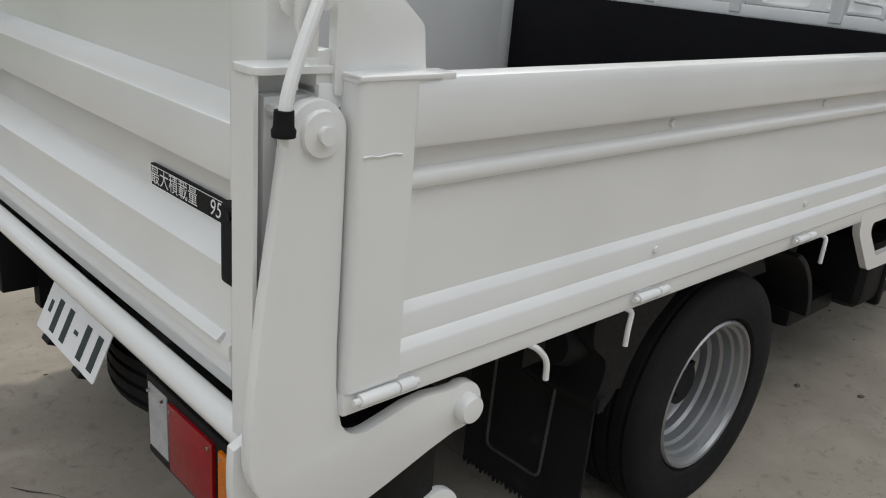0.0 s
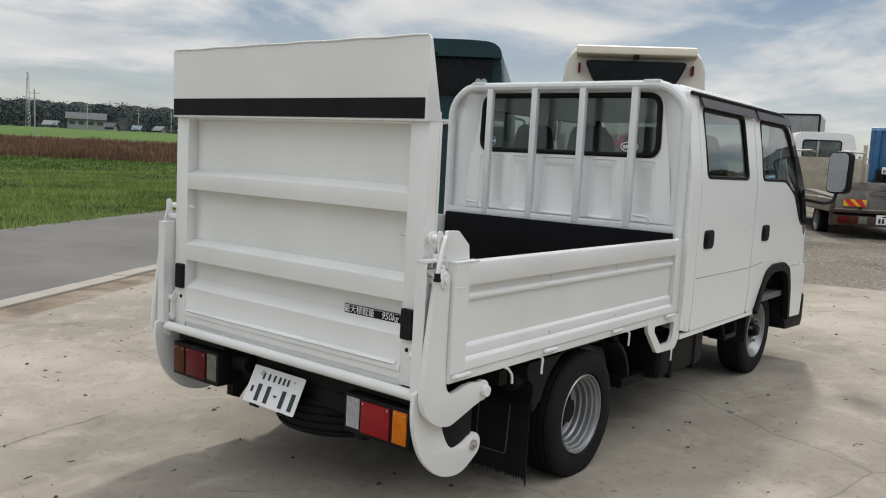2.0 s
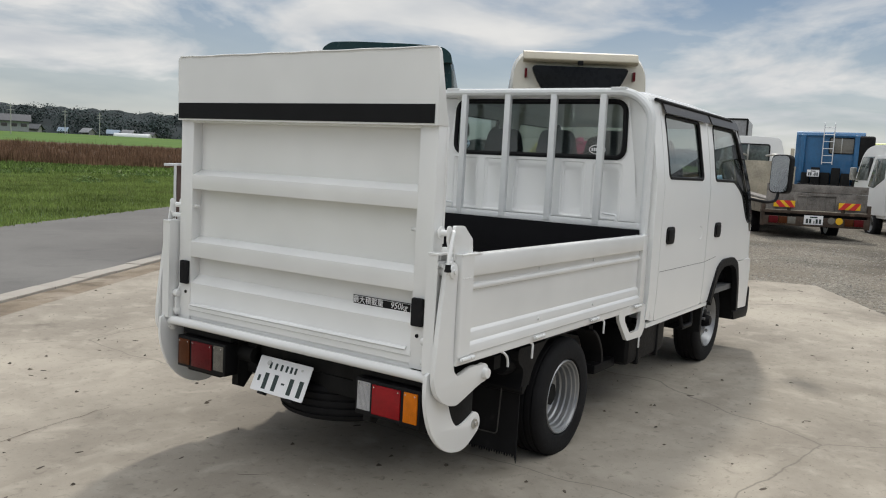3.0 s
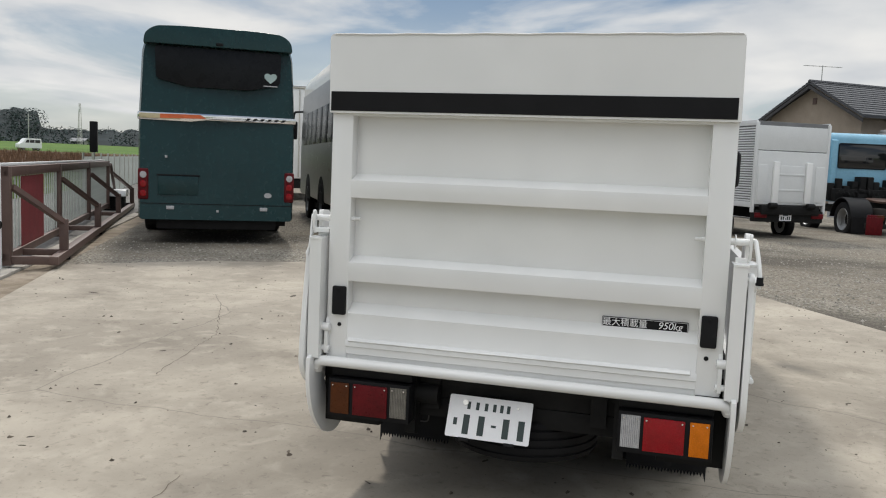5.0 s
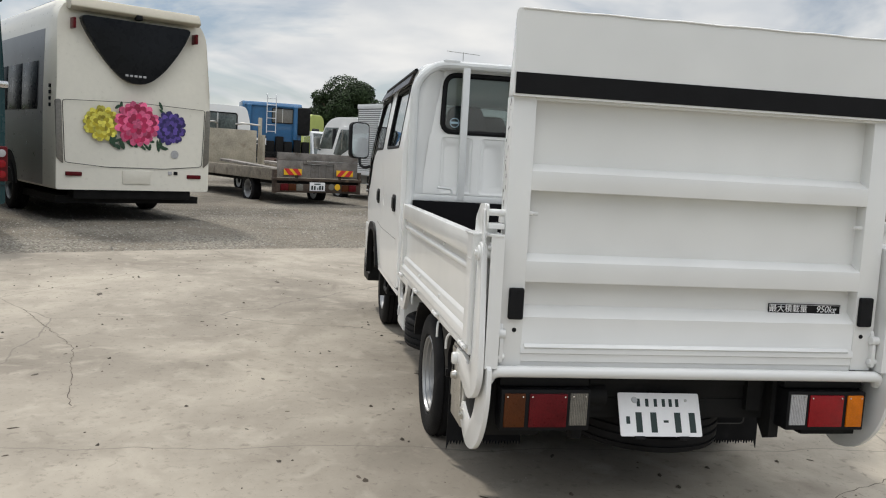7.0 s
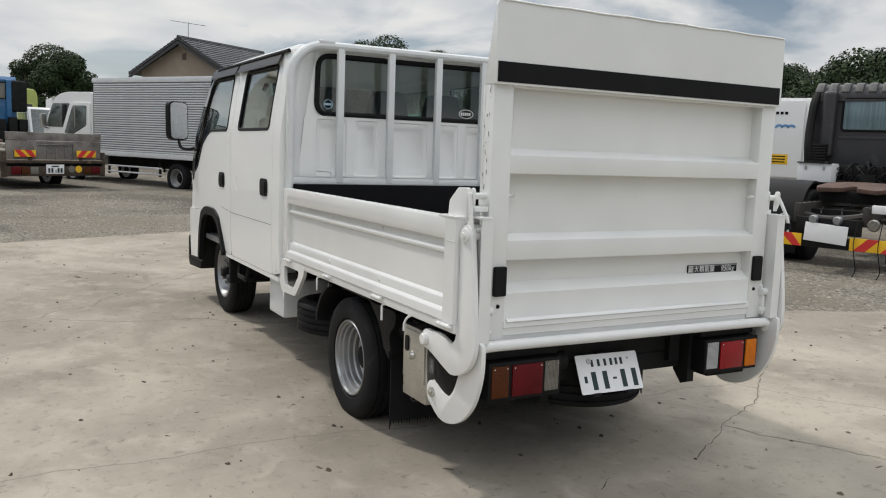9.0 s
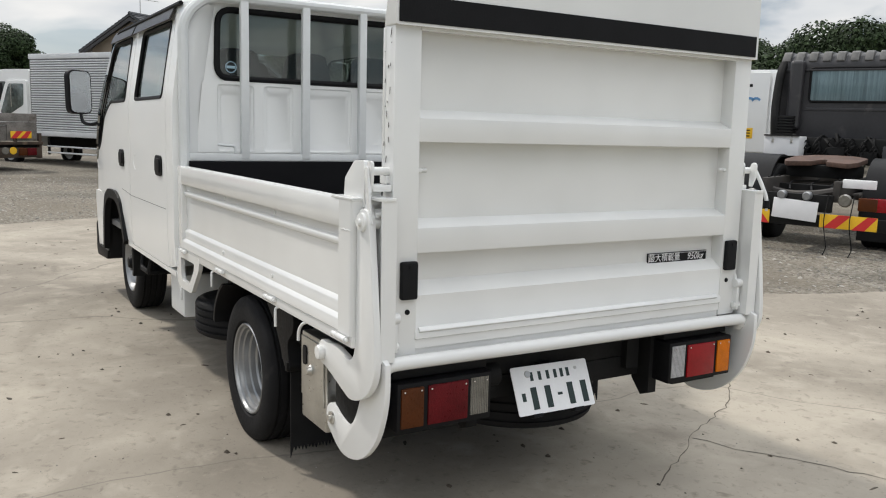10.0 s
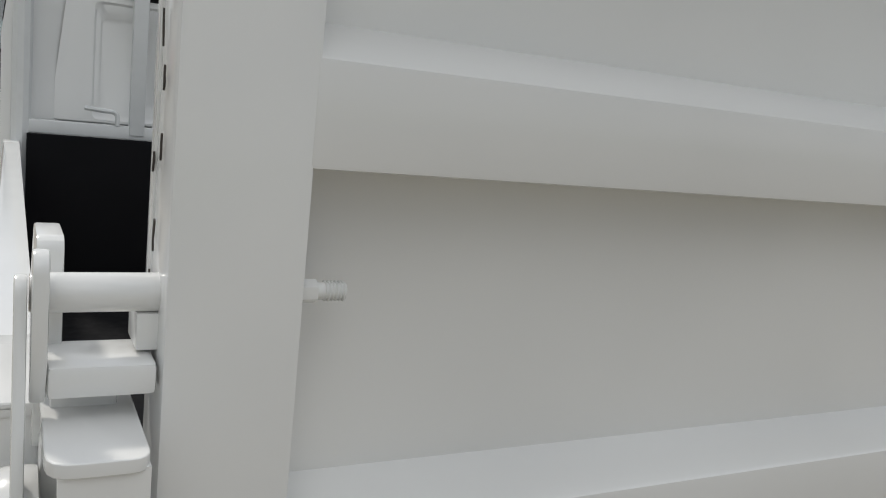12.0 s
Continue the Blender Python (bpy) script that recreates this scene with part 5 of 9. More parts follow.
BUS_TAN = shade("tan_roof_brow_paint", (0.47, 0.43, 0.34), 0.4, var=0.05, scale=2)
BUS_GREY = shade("grey_coach_side_paint", (0.26, 0.26, 0.265), 0.4, var=0.25, scale=1.1, coat=0.1)
BUS_SILVER = shade("silver_coach_flank_paint", (0.17, 0.17, 0.18), 0.3, metal=0.7, var=0.15, scale=1.1)
GOLD = shade("pale_gold_trim", (0.55, 0.47, 0.30), 0.35, metal=0.4, var=0.1, scale=8)
ORANGE = shade("orange_trim", (0.62, 0.13, 0.04), 0.4, var=0.1, scale=8)
BLUE = shade("blue_cab_paint", (0.018, 0.115, 0.26), 0.35, var=0.12, scale=2, coat=0.3, dirt=((0.15, 0.17, 0.2), 0.2, 3))
SKY_BLUE = shade("light_blue_cab_paint", (0.22, 0.45, 0.60), 0.35, var=0.08, scale=2)
EMERALD = shade("green_cab_paint", (0.01, 0.28, 0.13), 0.35, var=0.1, scale=2)
DARK_GREY = shade("dark_grey_cab_paint", (0.036, 0.035, 0.038), 0.45, var=0.15, scale=2.5, dirt=((0.16, 0.15, 0.14), 0.2, 3))
BEIGE = shade("weathered_beige_steel", (0.42, 0.38, 0.30), 0.65, var=0.2, scale=2.5, dirt=((0.18, 0.12, 0.07), 0.3, 3))
# Sky reflection on the dark cab's roof, put into a lighter grey.
ROOF_GREY = shade("sun_bleached_grey_roof", (0.115, 0.113, 0.11), 0.5, var=0.2, scale=3)
BEIGE_DIRTY = shade("dirty_beige_steel", (0.25, 0.22, 0.175), 0.75, var=0.3, scale=3, dirt=((0.09, 0.06, 0.04), 0.45, 4))
WOOD_GREY = shade("weathered_grey_boards", (0.20, 0.185, 0.17), 0.85, var=0.3, scale=4, rnd=0.25, bump=0.003, bscale=30, dirt=((0.075, 0.055, 0.04), 0.45, 6))
GRIME = shade("grimy_steel", (0.060, 0.042, 0.031), 0.85, var=0.4, scale=3, bump=0.002, bscale=30, dirt=((0.17, 0.12, 0.08), 0.4, 5))
RUST = shade("rusty_steel", (0.085, 0.046, 0.032), 0.7, var=0.4, scale=5, bump=0.002, bscale=40, dirt=((0.035, 0.028, 0.024), 0.45, 5))
CAB_GLAZING = shade("grey_green_cab_glazing", (0.085, 0.105, 0.100), 0.12, var=0.5, scale=1.4, coat=0.4)
SMOKED = shade("smoked_glazing", (0.010, 0.011, 0.013), 0.28, var=0.2, scale=0.8, spec=0.14)
# Shade in the grooves between the ribs is put into this darker grey.
ALU_GROOVE = shade("dull_aluminium_groove", (0.15, 0.153, 0.157), 0.6, var=0.1, scale=3)
TEAL = shade("pale_teal_badge", (0.36, 0.46, 0.45), 0.4, var=0.05)
ALU = shade("corrugated_aluminium", (0.72, 0.73, 0.74), 0.42, metal=0.15, var=0.05, scale=3)
YELLOW = shade("yellow_reflector", (0.85, 0.50, 0.02), 0.4, var=0.05)
RED_STRIPE = shade("red_reflector", (0.62, 0.03, 0.03), 0.4, var=0.05)
BROWN_STEEL = shade("brown_gate_paint", (0.10, 0.062, 0.052), 0.5, var=0.12, scale=5)
RED_SHEET = shade("dark_red_sheet", (0.16, 0.022, 0.026), 0.55, var=0.15, scale=4)
FENCE_GREY = shade("pale_green_grey_mesh", (0.42, 0.45, 0.42), 0.7, var=0.1, scale=4)
PETALS = {
    "yellow": [shade("yellow_petal_" + n, c, 0.5, var=0.2, scale=18, island=0.4) for n, c in (("deep", (0.40, 0.33, 0.02)), ("light", (0.66, 0.60, 0.09)))],
    "pink": [shade("pink_petal_" + n, c, 0.5, var=0.2, scale=18, island=0.4) for n, c in (("deep", (0.45, 0.02, 0.09)), ("light", (0.72, 0.12, 0.26)))],
    "purple": [shade("purple_petal_" + n, c, 0.5, var=0.2, scale=18, island=0.4) for n, c in (("deep", (0.03, 0.02, 0.12)), ("light", (0.10, 0.06, 0.30)))],
}
LEAF_PRINT = shade("dark_leaf_print", (0.02, 0.06, 0.03), 0.5, var=0.3, scale=20)


def coach(name, label, m, L, W, H, paint, low=0.40):
    """A coach with its rear at the origin, heading along +x."""
    co = thing(name, label, "bus", m, "parked coaches")
    hw = W / 2
    sec = fillet([(-hw, low), (-hw, 2.0), (-hw + 0.05, H - 0.30), (-hw + 0.22, H - 0.03), (hw - 0.22, H - 0.03), (hw - 0.05, H - 0.30), (hw, 2.0), (hw, low)], [0.05, 0.3, 0.2, 0.2, 0.2, 0.2, 0.3, 0.05], 4, True)
    tmp = bmesh.new()
    rows = []
    for x, k, top in ((0.10, 0.93, -0.10), (0.03, 0.965, -0.06), (0.16, 0.99, -0.02), (0.45, 1.0, 0.0), (L - 0.5, 1.0, 0.0), (L - 0.1, 0.97, -0.1), (L, 0.92, -0.25)):
        rows.append([tmp.verts.new((x + (0.0 if x > 0.2 else 0.16 * max(0.0, (z - 2.4)) ** 2), y * k, 0.40 + (z - 0.40) * (1 + top / 3.0))) for y, z in sec])
    rows = rows[1:]
    for a, c in zip(rows, rows[1:]):
        for i in range(len(sec)):
            j = (i + 1) % len(sec)
            tmp.faces.new((a[i], a[j], c[j], c[i]))
    tmp.faces.new(rows[0])
    tmp.faces.new(rows[-1][::-1])
    body = part("body", merge(bm0(), tmp), paint, co)
    for side in (1, -1):
        # glazed band in single panes
        n = 6
        step = (L - 1.9) / n
        for k in range(n):
            x0 = 0.95 + k * step
            lean = 0.05 * 0.62 / (H - 2.3)
            pane = [(side * (hw + 0.012), 1.82), (side * (hw + 0.012), 1.95), (side * (hw + 0.013 - lean), 2.62), (side * (hw - 0.06), 2.62), (side * (hw - 0.06), 1.82)]
            part("side_window", prism(bm0(), pane, "x", x0, x0 + step - 0.05, 0.004), SMOKED, body, "dark side window")
        for x in (2.85, L - 2.4):
            mm = Matrix.Translation((x, side * (hw - 0.118), 0.48)) @ (pose(0, 0, 0) if side > 0 else pose(0, 0, 0, 0, 0, 180))
            wheel(co, mm, 0.48, 0.27, x < 4, SILVER)
            bm = prism(bm0(), disc_pts(x, 0.50, 0.60, 0, 180, 14), "y", side * (hw - 0.30), side * (hw + 0.010))
            part("wheel_arch", bm, CHASSIS, co)
    part("floor_pan", box(bm0(), 0.3, L - 0.3, -hw + 0.12, hw - 0.12, 0.30, 0.42), CHASSIS, co)
    return co, body


def green_coach():
    W, H = 2.62, 3.52
    co, body = coach("coach", "dark green coach with a silver stripe across its tail", pose(9.10, 6.47, 0, 0, 0, 31.4) @ Matrix.Diagonal((1, 0.945, 0.99, 1)), 9.0, W, H, BUS_GREEN)
    x = 0.026
    part("rear_window", prism(bm0(), fillet([(-1.02, 2.66), (-0.5, 2.55), (0.5, 2.55), (1.02, 2.66), (1.04, 3.17), (-1.04, 3.17)], 0.06, 3, True), "x", x - 0.002, 0.16, 0.004), SMOKED, body, "black rear window")
    part("brow", prism(bm0(), fillet([(-1.22, 3.20), (-1.20, 3.36), (-1.04, 3.475), (-0.6, 3.50), (0.6, 3.50), (1.04, 3.475), (1.20, 3.36), (1.22, 3.20)], [0.02, 0.1, 0.1, 0.2, 0.2, 0.1, 0.1, 0.02], 5, True), "x", -0.03, 0.62, 0.05, 4), BUS_GREEN, body, "moulded roof brow")
    bm = box(bm0(), -0.04, 0.05, -0.06, 0.06, 3.22, 3.27, 0.015)
    part("rear_camera", bm, BLACK, body)
    part("stripe", prism(bm0(), fillet([(-1.31, 2.035), (-1.31, 2.125), (0.2, 2.13), (1.31, 2.12), (1.31, 2.00), (0.45, 1.995), (0.20, 2.03)], 0.02, 2, True), "x", x - 0.004, 0.10, 0.003), CHROME, body, "bright silver waist stripe")
    part("stripe_gold", box(bm0(), x - 0.008, x, 0.62, 1.28, 2.02, 2.10, 0.004), GOLD, body)
    part("stripe_orange", prism(bm0(), [(0.2, 2.05), (0.95, 2.03), (0.95, 2.10), (0.3, 2.11)], "x", x - 0.010, x - 0.002), ORANGE, body)
    for k in range(6):
        y = -0.45 - k * 0.12
        part("stripe_mark", prism(bm0(), [(y, 2.055), (y - 0.05, 2.055), (y - 0.09, 2.095), (y - 0.03, 2.095)], "x", x - 0.009, x - 0.003), BLACK, body)
    part("engine_panel", box(bm0(), x - 0.006, 0.05, 0.32, 0.98, 0.80, 1.12, 0.02), BUS_GREEN, body, "recessed plate panel")
    part("panel_lip", box(bm0(), x - 0.012, 0.04, 0.30, 1.0, 1.11, 1.135, 0.006), BLACK, body)
    part("panel_gap", box(bm0(), x - 0.0015, 0.03, -1.26, 1.26, 0.655, 0.665), BLACK, body)
    for side in (1, -1):
        bm = box(bm0(), x - 0.012, 0.16, min(side * 1.13, side * 1.30), max(side * 1.13, side * 1.30), 0.72, 1.22, 0.03, 3)
        lamp = part("tail_lamp", bm, RED_OLD, body, "tall red tail lamp")
        for z in (0.82, 0.97, 1.12):
            part("lamp_ring", lathe(bm0(), [(0.05, 0), (0.055, 0.008), (0.042, 0.012), (0.0, 0.006)], 16, Matrix.Translation((x - 0.012, side * 1.215, z)) @ pose(0, 0, 0, 0, 0, 90)), RED if z != 1.12 else CLEAR, lamp)
        part("reflector", box(bm0(), x - 0.006, 0.05, side * 0.78 - 0.065, side * 0.78 + 0.065, 0.565, 0.625, 0.008), CLEAR, body)
        part("mirror_arm", tube(bm0(), fillet([(8.9, side * 1.25, 2.6), (9.2, side * 1.55, 2.55), (9.2, side * 1.55, 2.2)], 0.1), 0.03, 8), BLACK, body)
    heart = [(0.0, -0.09), (0.06, -0.045), (0.10, 0.0), (0.105, 0.04), (0.08, 0.07), (0.04, 0.075), (0.0, 0.05), (-0.04, 0.075), (-0.08, 0.07), (-0.105, 0.04), (-0.10, 0.0), (-0.06, -0.045)]
    part("badge", prism(bm0(), [(-0.86 + a, 2.77 + c) for a, c in heart], "x", x - 0.010, x + 0.06), TEAL, body, "pale teal heart badge")
    bm = prism(bm0(), [(-0.85 + 0.065 * math.cos(t), 0.83 + 0.043 * math.sin(t)) for t in (2 * math.pi * k / 20 for k in range(20))], "x", x - 0.006, x + 0.05)
    part("badge", bm, CLEAR, body, "small pale badge")
    part("badge_line", box(bm0(), x - 0.004, 0.10, -0.98, -0.74, 2.63, 2.645), CLEAR, body)
    for y, z in ((0.85, 1.42), (0.0, 0.55)):
        part("lock_cap", box(bm0(), x - 0.005, 0.05, y - 0.02, y + 0.02, z - 0.02, z + 0.02, 0.005), CLEAR, body)
    part("rear_valance", box(bm0(), 0.10, 0.4, -1.0, 1.0, 0.24, 0.42, 0.03), CHASSIS, co)


green_coach()


def bloom(parent, y, z, r, kind, x):
    """A printed peony: rings of petals, flat on the panel."""
    deep, light = PETALS[kind]
    rng = random.Random(int(1000 * r + 10 * y))
    for ring, (rad, n, size) in enumerate(((0.84, 19, 0.25), (0.68, 16, 0.26), (0.50, 12, 0.25), (0.32, 9, 0.22), (0.12, 5, 0.16))):
        bm = bm0()
        for k in range(n):
            t = 2 * math.pi * k / n + 0.4 * ring + rng.uniform(-0.15, 0.15)
            cy, cz = y + r * rad * math.cos(t), z + r * rad * math.sin(t)
            a, c = r * size * rng.uniform(0.8, 1.15), r * size * 0.72
            pts = [(cy + a * math.cos(u) * math.cos(t) - c * math.sin(u) * math.sin(t), cz + a * math.cos(u) * math.sin(t) + c * math.sin(u) * math.cos(t)) for u in (2 * math.pi * q / 9 for q in range(9))]
            d = 0.0010 * ring + 0.00006 * k
            prism(bm, pts, "x", x - 0.003 - d, x - d + 0.02)
        part("petal_ring", bm, light if (ring + (kind == "purple")) % 2 == 0 else deep, parent, kind + " printed petals")


def cream_coach():
    W, H = 2.68, 3.68
    co, body = coach("coach", "cream coach with printed peonies on its tail", pose(12.03, 4.10, 0, 0, 0, 29.8), 8.0, W, H, BUS_CREAM, 0.54)
    x = 0.024
    for side in (1, -1):
        top = 0.05 * 1.12 / (H - 2.3)
        skin = [(side * (W / 2 + 0.004), 0.58), (side * (W / 2 + 0.004), 1.95), (side * (W / 2 + 0.005 - top), 3.12), (side * (W / 2 - 0.07), 3.12), (side * (W / 2 - 0.07), 0.58)]
        part("side_skin", prism(bm0(), skin, "x", 0.62, 7.6), BUS_SILVER, body, "silver grey reflective flank")
    v = fillet([(-0.93, 3.35), (-0.82, 3.10), (-0.66, 2.84), (-0.46, 2.58), (-0.26, 2.40), (-0.10, 2.33), (0.10, 2.33), (0.26, 2.40), (0.46, 2.58), (0.66, 2.84), (0.82, 3.10), (0.93, 3.35)], 0.10, 3, True)
    part("rear_window", prism(bm0(), v, "x", x - 0.002, 0.20, 0.004), SMOKED, body, "black V-shaped rear window")
    part("brow", prism(bm0(), fillet([(-0.02, 3.46), (0.10, 3.41), (0.55, 3.55), (0.55, 3.69), (0.08, 3.62)], 0.04, 3, True), "y", -1.08, 1.08, 0.09, 4), BUS_TAN, body, "moulded roof brow")
    part("rear_camera", box(bm0(), -0.03, 0.1, -0.05, 0.05, 3.38, 3.46, 0.015), BLACK, body)
    for k in range(5):
        part("maker_mark", box(bm0(), x - 0.006, x + 0.02, 0.16 - k * 0.075, 0.21 - k * 0.075, 2.44, 2.475, 0.003), CLEAR, body)
    part("roof_unit", box(bm0(), 2.0, 4.2, -0.75, 0.75, H - 0.04, H + 0.16, 0.05), BUS_GREY, body, "roof air-conditioning unit")
    part("hatch_seam", tube(bm0(), fillet([(x - 0.001, -1.16, 0.98), (x - 0.001, -1.20, 1.98), (x - 0.001, 0, 2.02), (x - 0.001, 1.20, 1.98), (x - 0.001, 1.16, 0.98), (x - 0.001, 0.5, 0.92), (x - 0.001, -0.5, 0.92)], 0.05, 3, True), 0.005, 4, True), BLACK, body)
    for side in (1, -1):
        part("marker_lamp", box(bm0(), x - 0.01, 0.2, side * 1.02 - 0.022, side * 1.02 + 0.022, 3.12, 3.29, 0.01), RED_OLD, body)
        bm = prism(bm0(), fillet([(side * 1.18, 0.95), (side * 1.29, 1.05), (side * 1.305, 1.98), (side * 1.22, 1.98)], 0.03, 2, True), "x", x - 0.008, 0.18, 0.006)
        part("tail_lamp", bm, CLEAR_OLD, body, "tall smoked tail lamp")
        part("bumper_lamp", box(bm0(), x - 0.012, 0.05, side * 1.02 - 0.13, side * 1.02 + 0.13, 0.76, 0.83, 0.015), RED_OLD, body)
        for k in range(4):
            part("vent_slot", box(bm0(), 0.20, 0.27, side * (W / 2) - 0.02, side * (W / 2) + 0.008, 1.86 + 0.10 * k, 1.92 + 0.10 * k, 0.01), BLACK, body)
    part("plate_panel", box(bm0(), x - 0.008, 0.05, -0.24, 0.24, 0.64, 0.88, 0.02), BUS_CREAM, body, "blank plate panel")
    for k in range(2):
        part("badge", box(bm0(), x - 0.006, 0.05, -0.62 - k * 0.10, -0.55 - k * 0.10, 0.82, 0.88, 0.006), BLACK if k else CLEAR, body)
    part("badge", lathe(bm0(), [(0, 0.006), (0.07, 0.006), (0.07, 0), (0, 0)], 18, Matrix.Translation((x, -0.66, 1.18)) @ pose(0, 0, 0, 0, 0, 90)), CLEAR, body)
    xs = x
    rng = random.Random(4)
    art = None
    for k in range(26):
        t = rng.uniform(math.pi * 1.05, math.pi * 1.95) if k < 20 else rng.uniform(0.6, 2.6)
        cy, cz = rng.uniform(-0.5, 0.5), (1.33 if k < 20 else 1.93) + rng.uniform(-0.07, 0.07)
        a, c = rng.uniform(0.05, 0.11), rng.uniform(0.02, 0.04)
        pts = [(cy + a * math.cos(u) * math.cos(t) - c * math.sin(u) * math.sin(t), cz + a * math.cos(u) * math.sin(t) + c * math.sin(u) * math.cos(t)) for u in (2 * math.pi * q / 8 for q in range(8))]
        leaf = prism(bm0(), pts, "x", xs - 0.002 - 0.00005 * k, xs + 0.01)
        if art is None:
            art = part("flower_print", leaf, LEAF_PRINT, body, "printed bunch of yellow, pink and purple peonies with dark leaves")
        else:
            part("leaf_print", leaf, LEAF_PRINT, art)
    bloom(art, 0.585, 1.64, 0.27, "yellow", xs)
    bloom(art, -0.575, 1.63, 0.27, "purple", xs)
    bloom(art, 0.0, 1.67, 0.35, "pink", xs - 0.006)
    part("rear_valance", box(bm0(), 0.10, 0.5, -1.0, 1.0, 0.38, 0.55, 0.03), CHASSIS, co)
    for side in (1, -1):
        arm = part("mirror", tube(bm0(), fillet([(7.8, side * 1.25, 2.75), (8.2, side * 1.5, 2.75), (8.25, side * 1.52, 2.5)], 0.1), 0.03, 8), BLACK, body, "black hanging mirror")
        part("mirror_shell", box(bm0(), 8.2, 8.32, side * 1.52 - 0.12, side * 1.52 + 0.12, 2.0, 2.5, 0.05, 3), BLACK, arm)


cream_coach()


def striped_board(parent, x, y0, y1, z0, z1, lean):
    """A yellow board with slanting red stripes, facing -x."""
    bd = part("hazard_board", box(bm0(), x, x + 0.012, y0, y1, z0, z1, 0.002), YELLOW, parent, "yellow and red striped hazard board")
    h, w = z1 - z0, y1 - y0
    n = 2 if w < 0.5 else max(2, round(w / (2 * h)))
    for k in range(n):
        a = y0 + w * (k + 0.15) / n
        c = a + w * (0.62 if w < 0.5 else 0.45) / n
        s = lean * h * 0.5
        pts = [(min(max(a - s, y0), y1), z0), (min(max(c - s, y0), y1), z0), (min(max(c + s, y0), y1), z1), (min(max(a + s, y0), y1), z1)]
        part("red_stripe", prism(bm0(), pts, "x", x - 0.003, x + 0.002), RED_STRIPE, bd)
    return bd


def plate_bars(parent, x, y, z, w=0.44, h=0.22):
    pl = part("number_plate", box(bm0(), x - 0.004, x, y - w / 2, y + w / 2, z - h / 2, z + h / 2, 0.004), WHITE, parent, "white number plate with dark marks")
    for k in range(5):
        part("mark", box(bm0(), x - 0.006, x - 0.004, y - w * 0.40 + k * w * 0.17, y - w * 0.40 + k * w * 0.17 + w * (0.11 if k != 2 else 0.05), z - h * 0.36, z + (h * 0.12 if k != 2 else -h * 0.08)), GREEN_INK, pl)
    part("mark", box(bm0(), x - 0.006, x - 0.004, y - w * 0.2, y + w * 0.2, z + h * 0.24, z + h * 0.38), GREEN_INK, pl)
    return pl


def small_cab(parent, x0, x1, hw, z0, z1, paint, name="cab"):
    """A cab-over cab: rear wall at x0, raked screen towards x1."""
    prof = fillet([(x0, z0), (x0, z1 - 0.10), (x0 + 0.12, z1), (x1 - 0.50, z1), (x1 - 0.30, z1 - 0.10), (x1, z0 + (z1 - z0) * 0.45), (x1, z0)], 0.08, 3, True)
    cab = part(name, prism(bm0(), prof, "y", -hw, hw, 0.05, 3), paint, parent)
    zb, zt = z0 + (z1 - z0) * 0.50, z1 - 0.16
    part("back_window", box(bm0(), x0 - 0.008, x0 + 0.02, -hw * 0.72, hw * 0.72, zb + 0.05, zt, 0.03), BLACK_GLOSS, cab, "dark rear window")
    for side in (1, -1):
        w = fillet([(x0 + 0.30, zb), (x1 - 0.28, zb - 0.06), (x1 - 0.42, zt), (x0 + 0.30, zt)], 0.05, 3, True)
        part("side_window", prism(bm0(), w, "y", side * (hw - 0.02), side * (hw + 0.006), 0.004), BLACK_GLOSS, cab, "dark side window")
        part("door_seam", tube(bm0(), fillet([(x0 + 0.22, side * (hw + 0.001), z0 + 0.05), (x0 + 0.22, side * (hw + 0.001), zt + 0.06), (x1 - 0.40, side * (hw + 0.001), zt + 0.06), (x1 - 0.12, side * (hw + 0.001), zb - 0.1), (x1 - 0.15, side * (hw + 0.001), z0 + 0.05)], 0.05, 3), 0.006, 4), BLACK, cab)
        arm = tube(bm0(), fillet([(x1 - 0.15, side * hw, zb), (x1 + 0.05, side * (hw + 0.18), zb + 0.02), (x1 + 0.05, side * (hw + 0.2), zb + 0.3)], 0.05), 0.015, 6)
        mr = part("mirror", arm, BLACK, cab)
        part("shell", box(bm0(), x1 + 0.02, x1 + 0.09, side * (hw + 0.2) - 0.09, side * (hw + 0.2) + 0.09, zb + 0.12, zb + 0.48, 0.03), BLACK, mr)
    ws = [(x1 - 0.29, z1 - 0.14), (x1 + 0.005, z0 + (z1 - z0) * 0.48), (x1 - 0.02, z0 + (z1 - z0) * 0.48), (x1 - 0.31, z1 - 0.14)]
    part("windscreen", prism(bm0(), ws, "y", -hw * 0.86, hw * 0.86), BLACK_GLOSS, cab)
    return cab


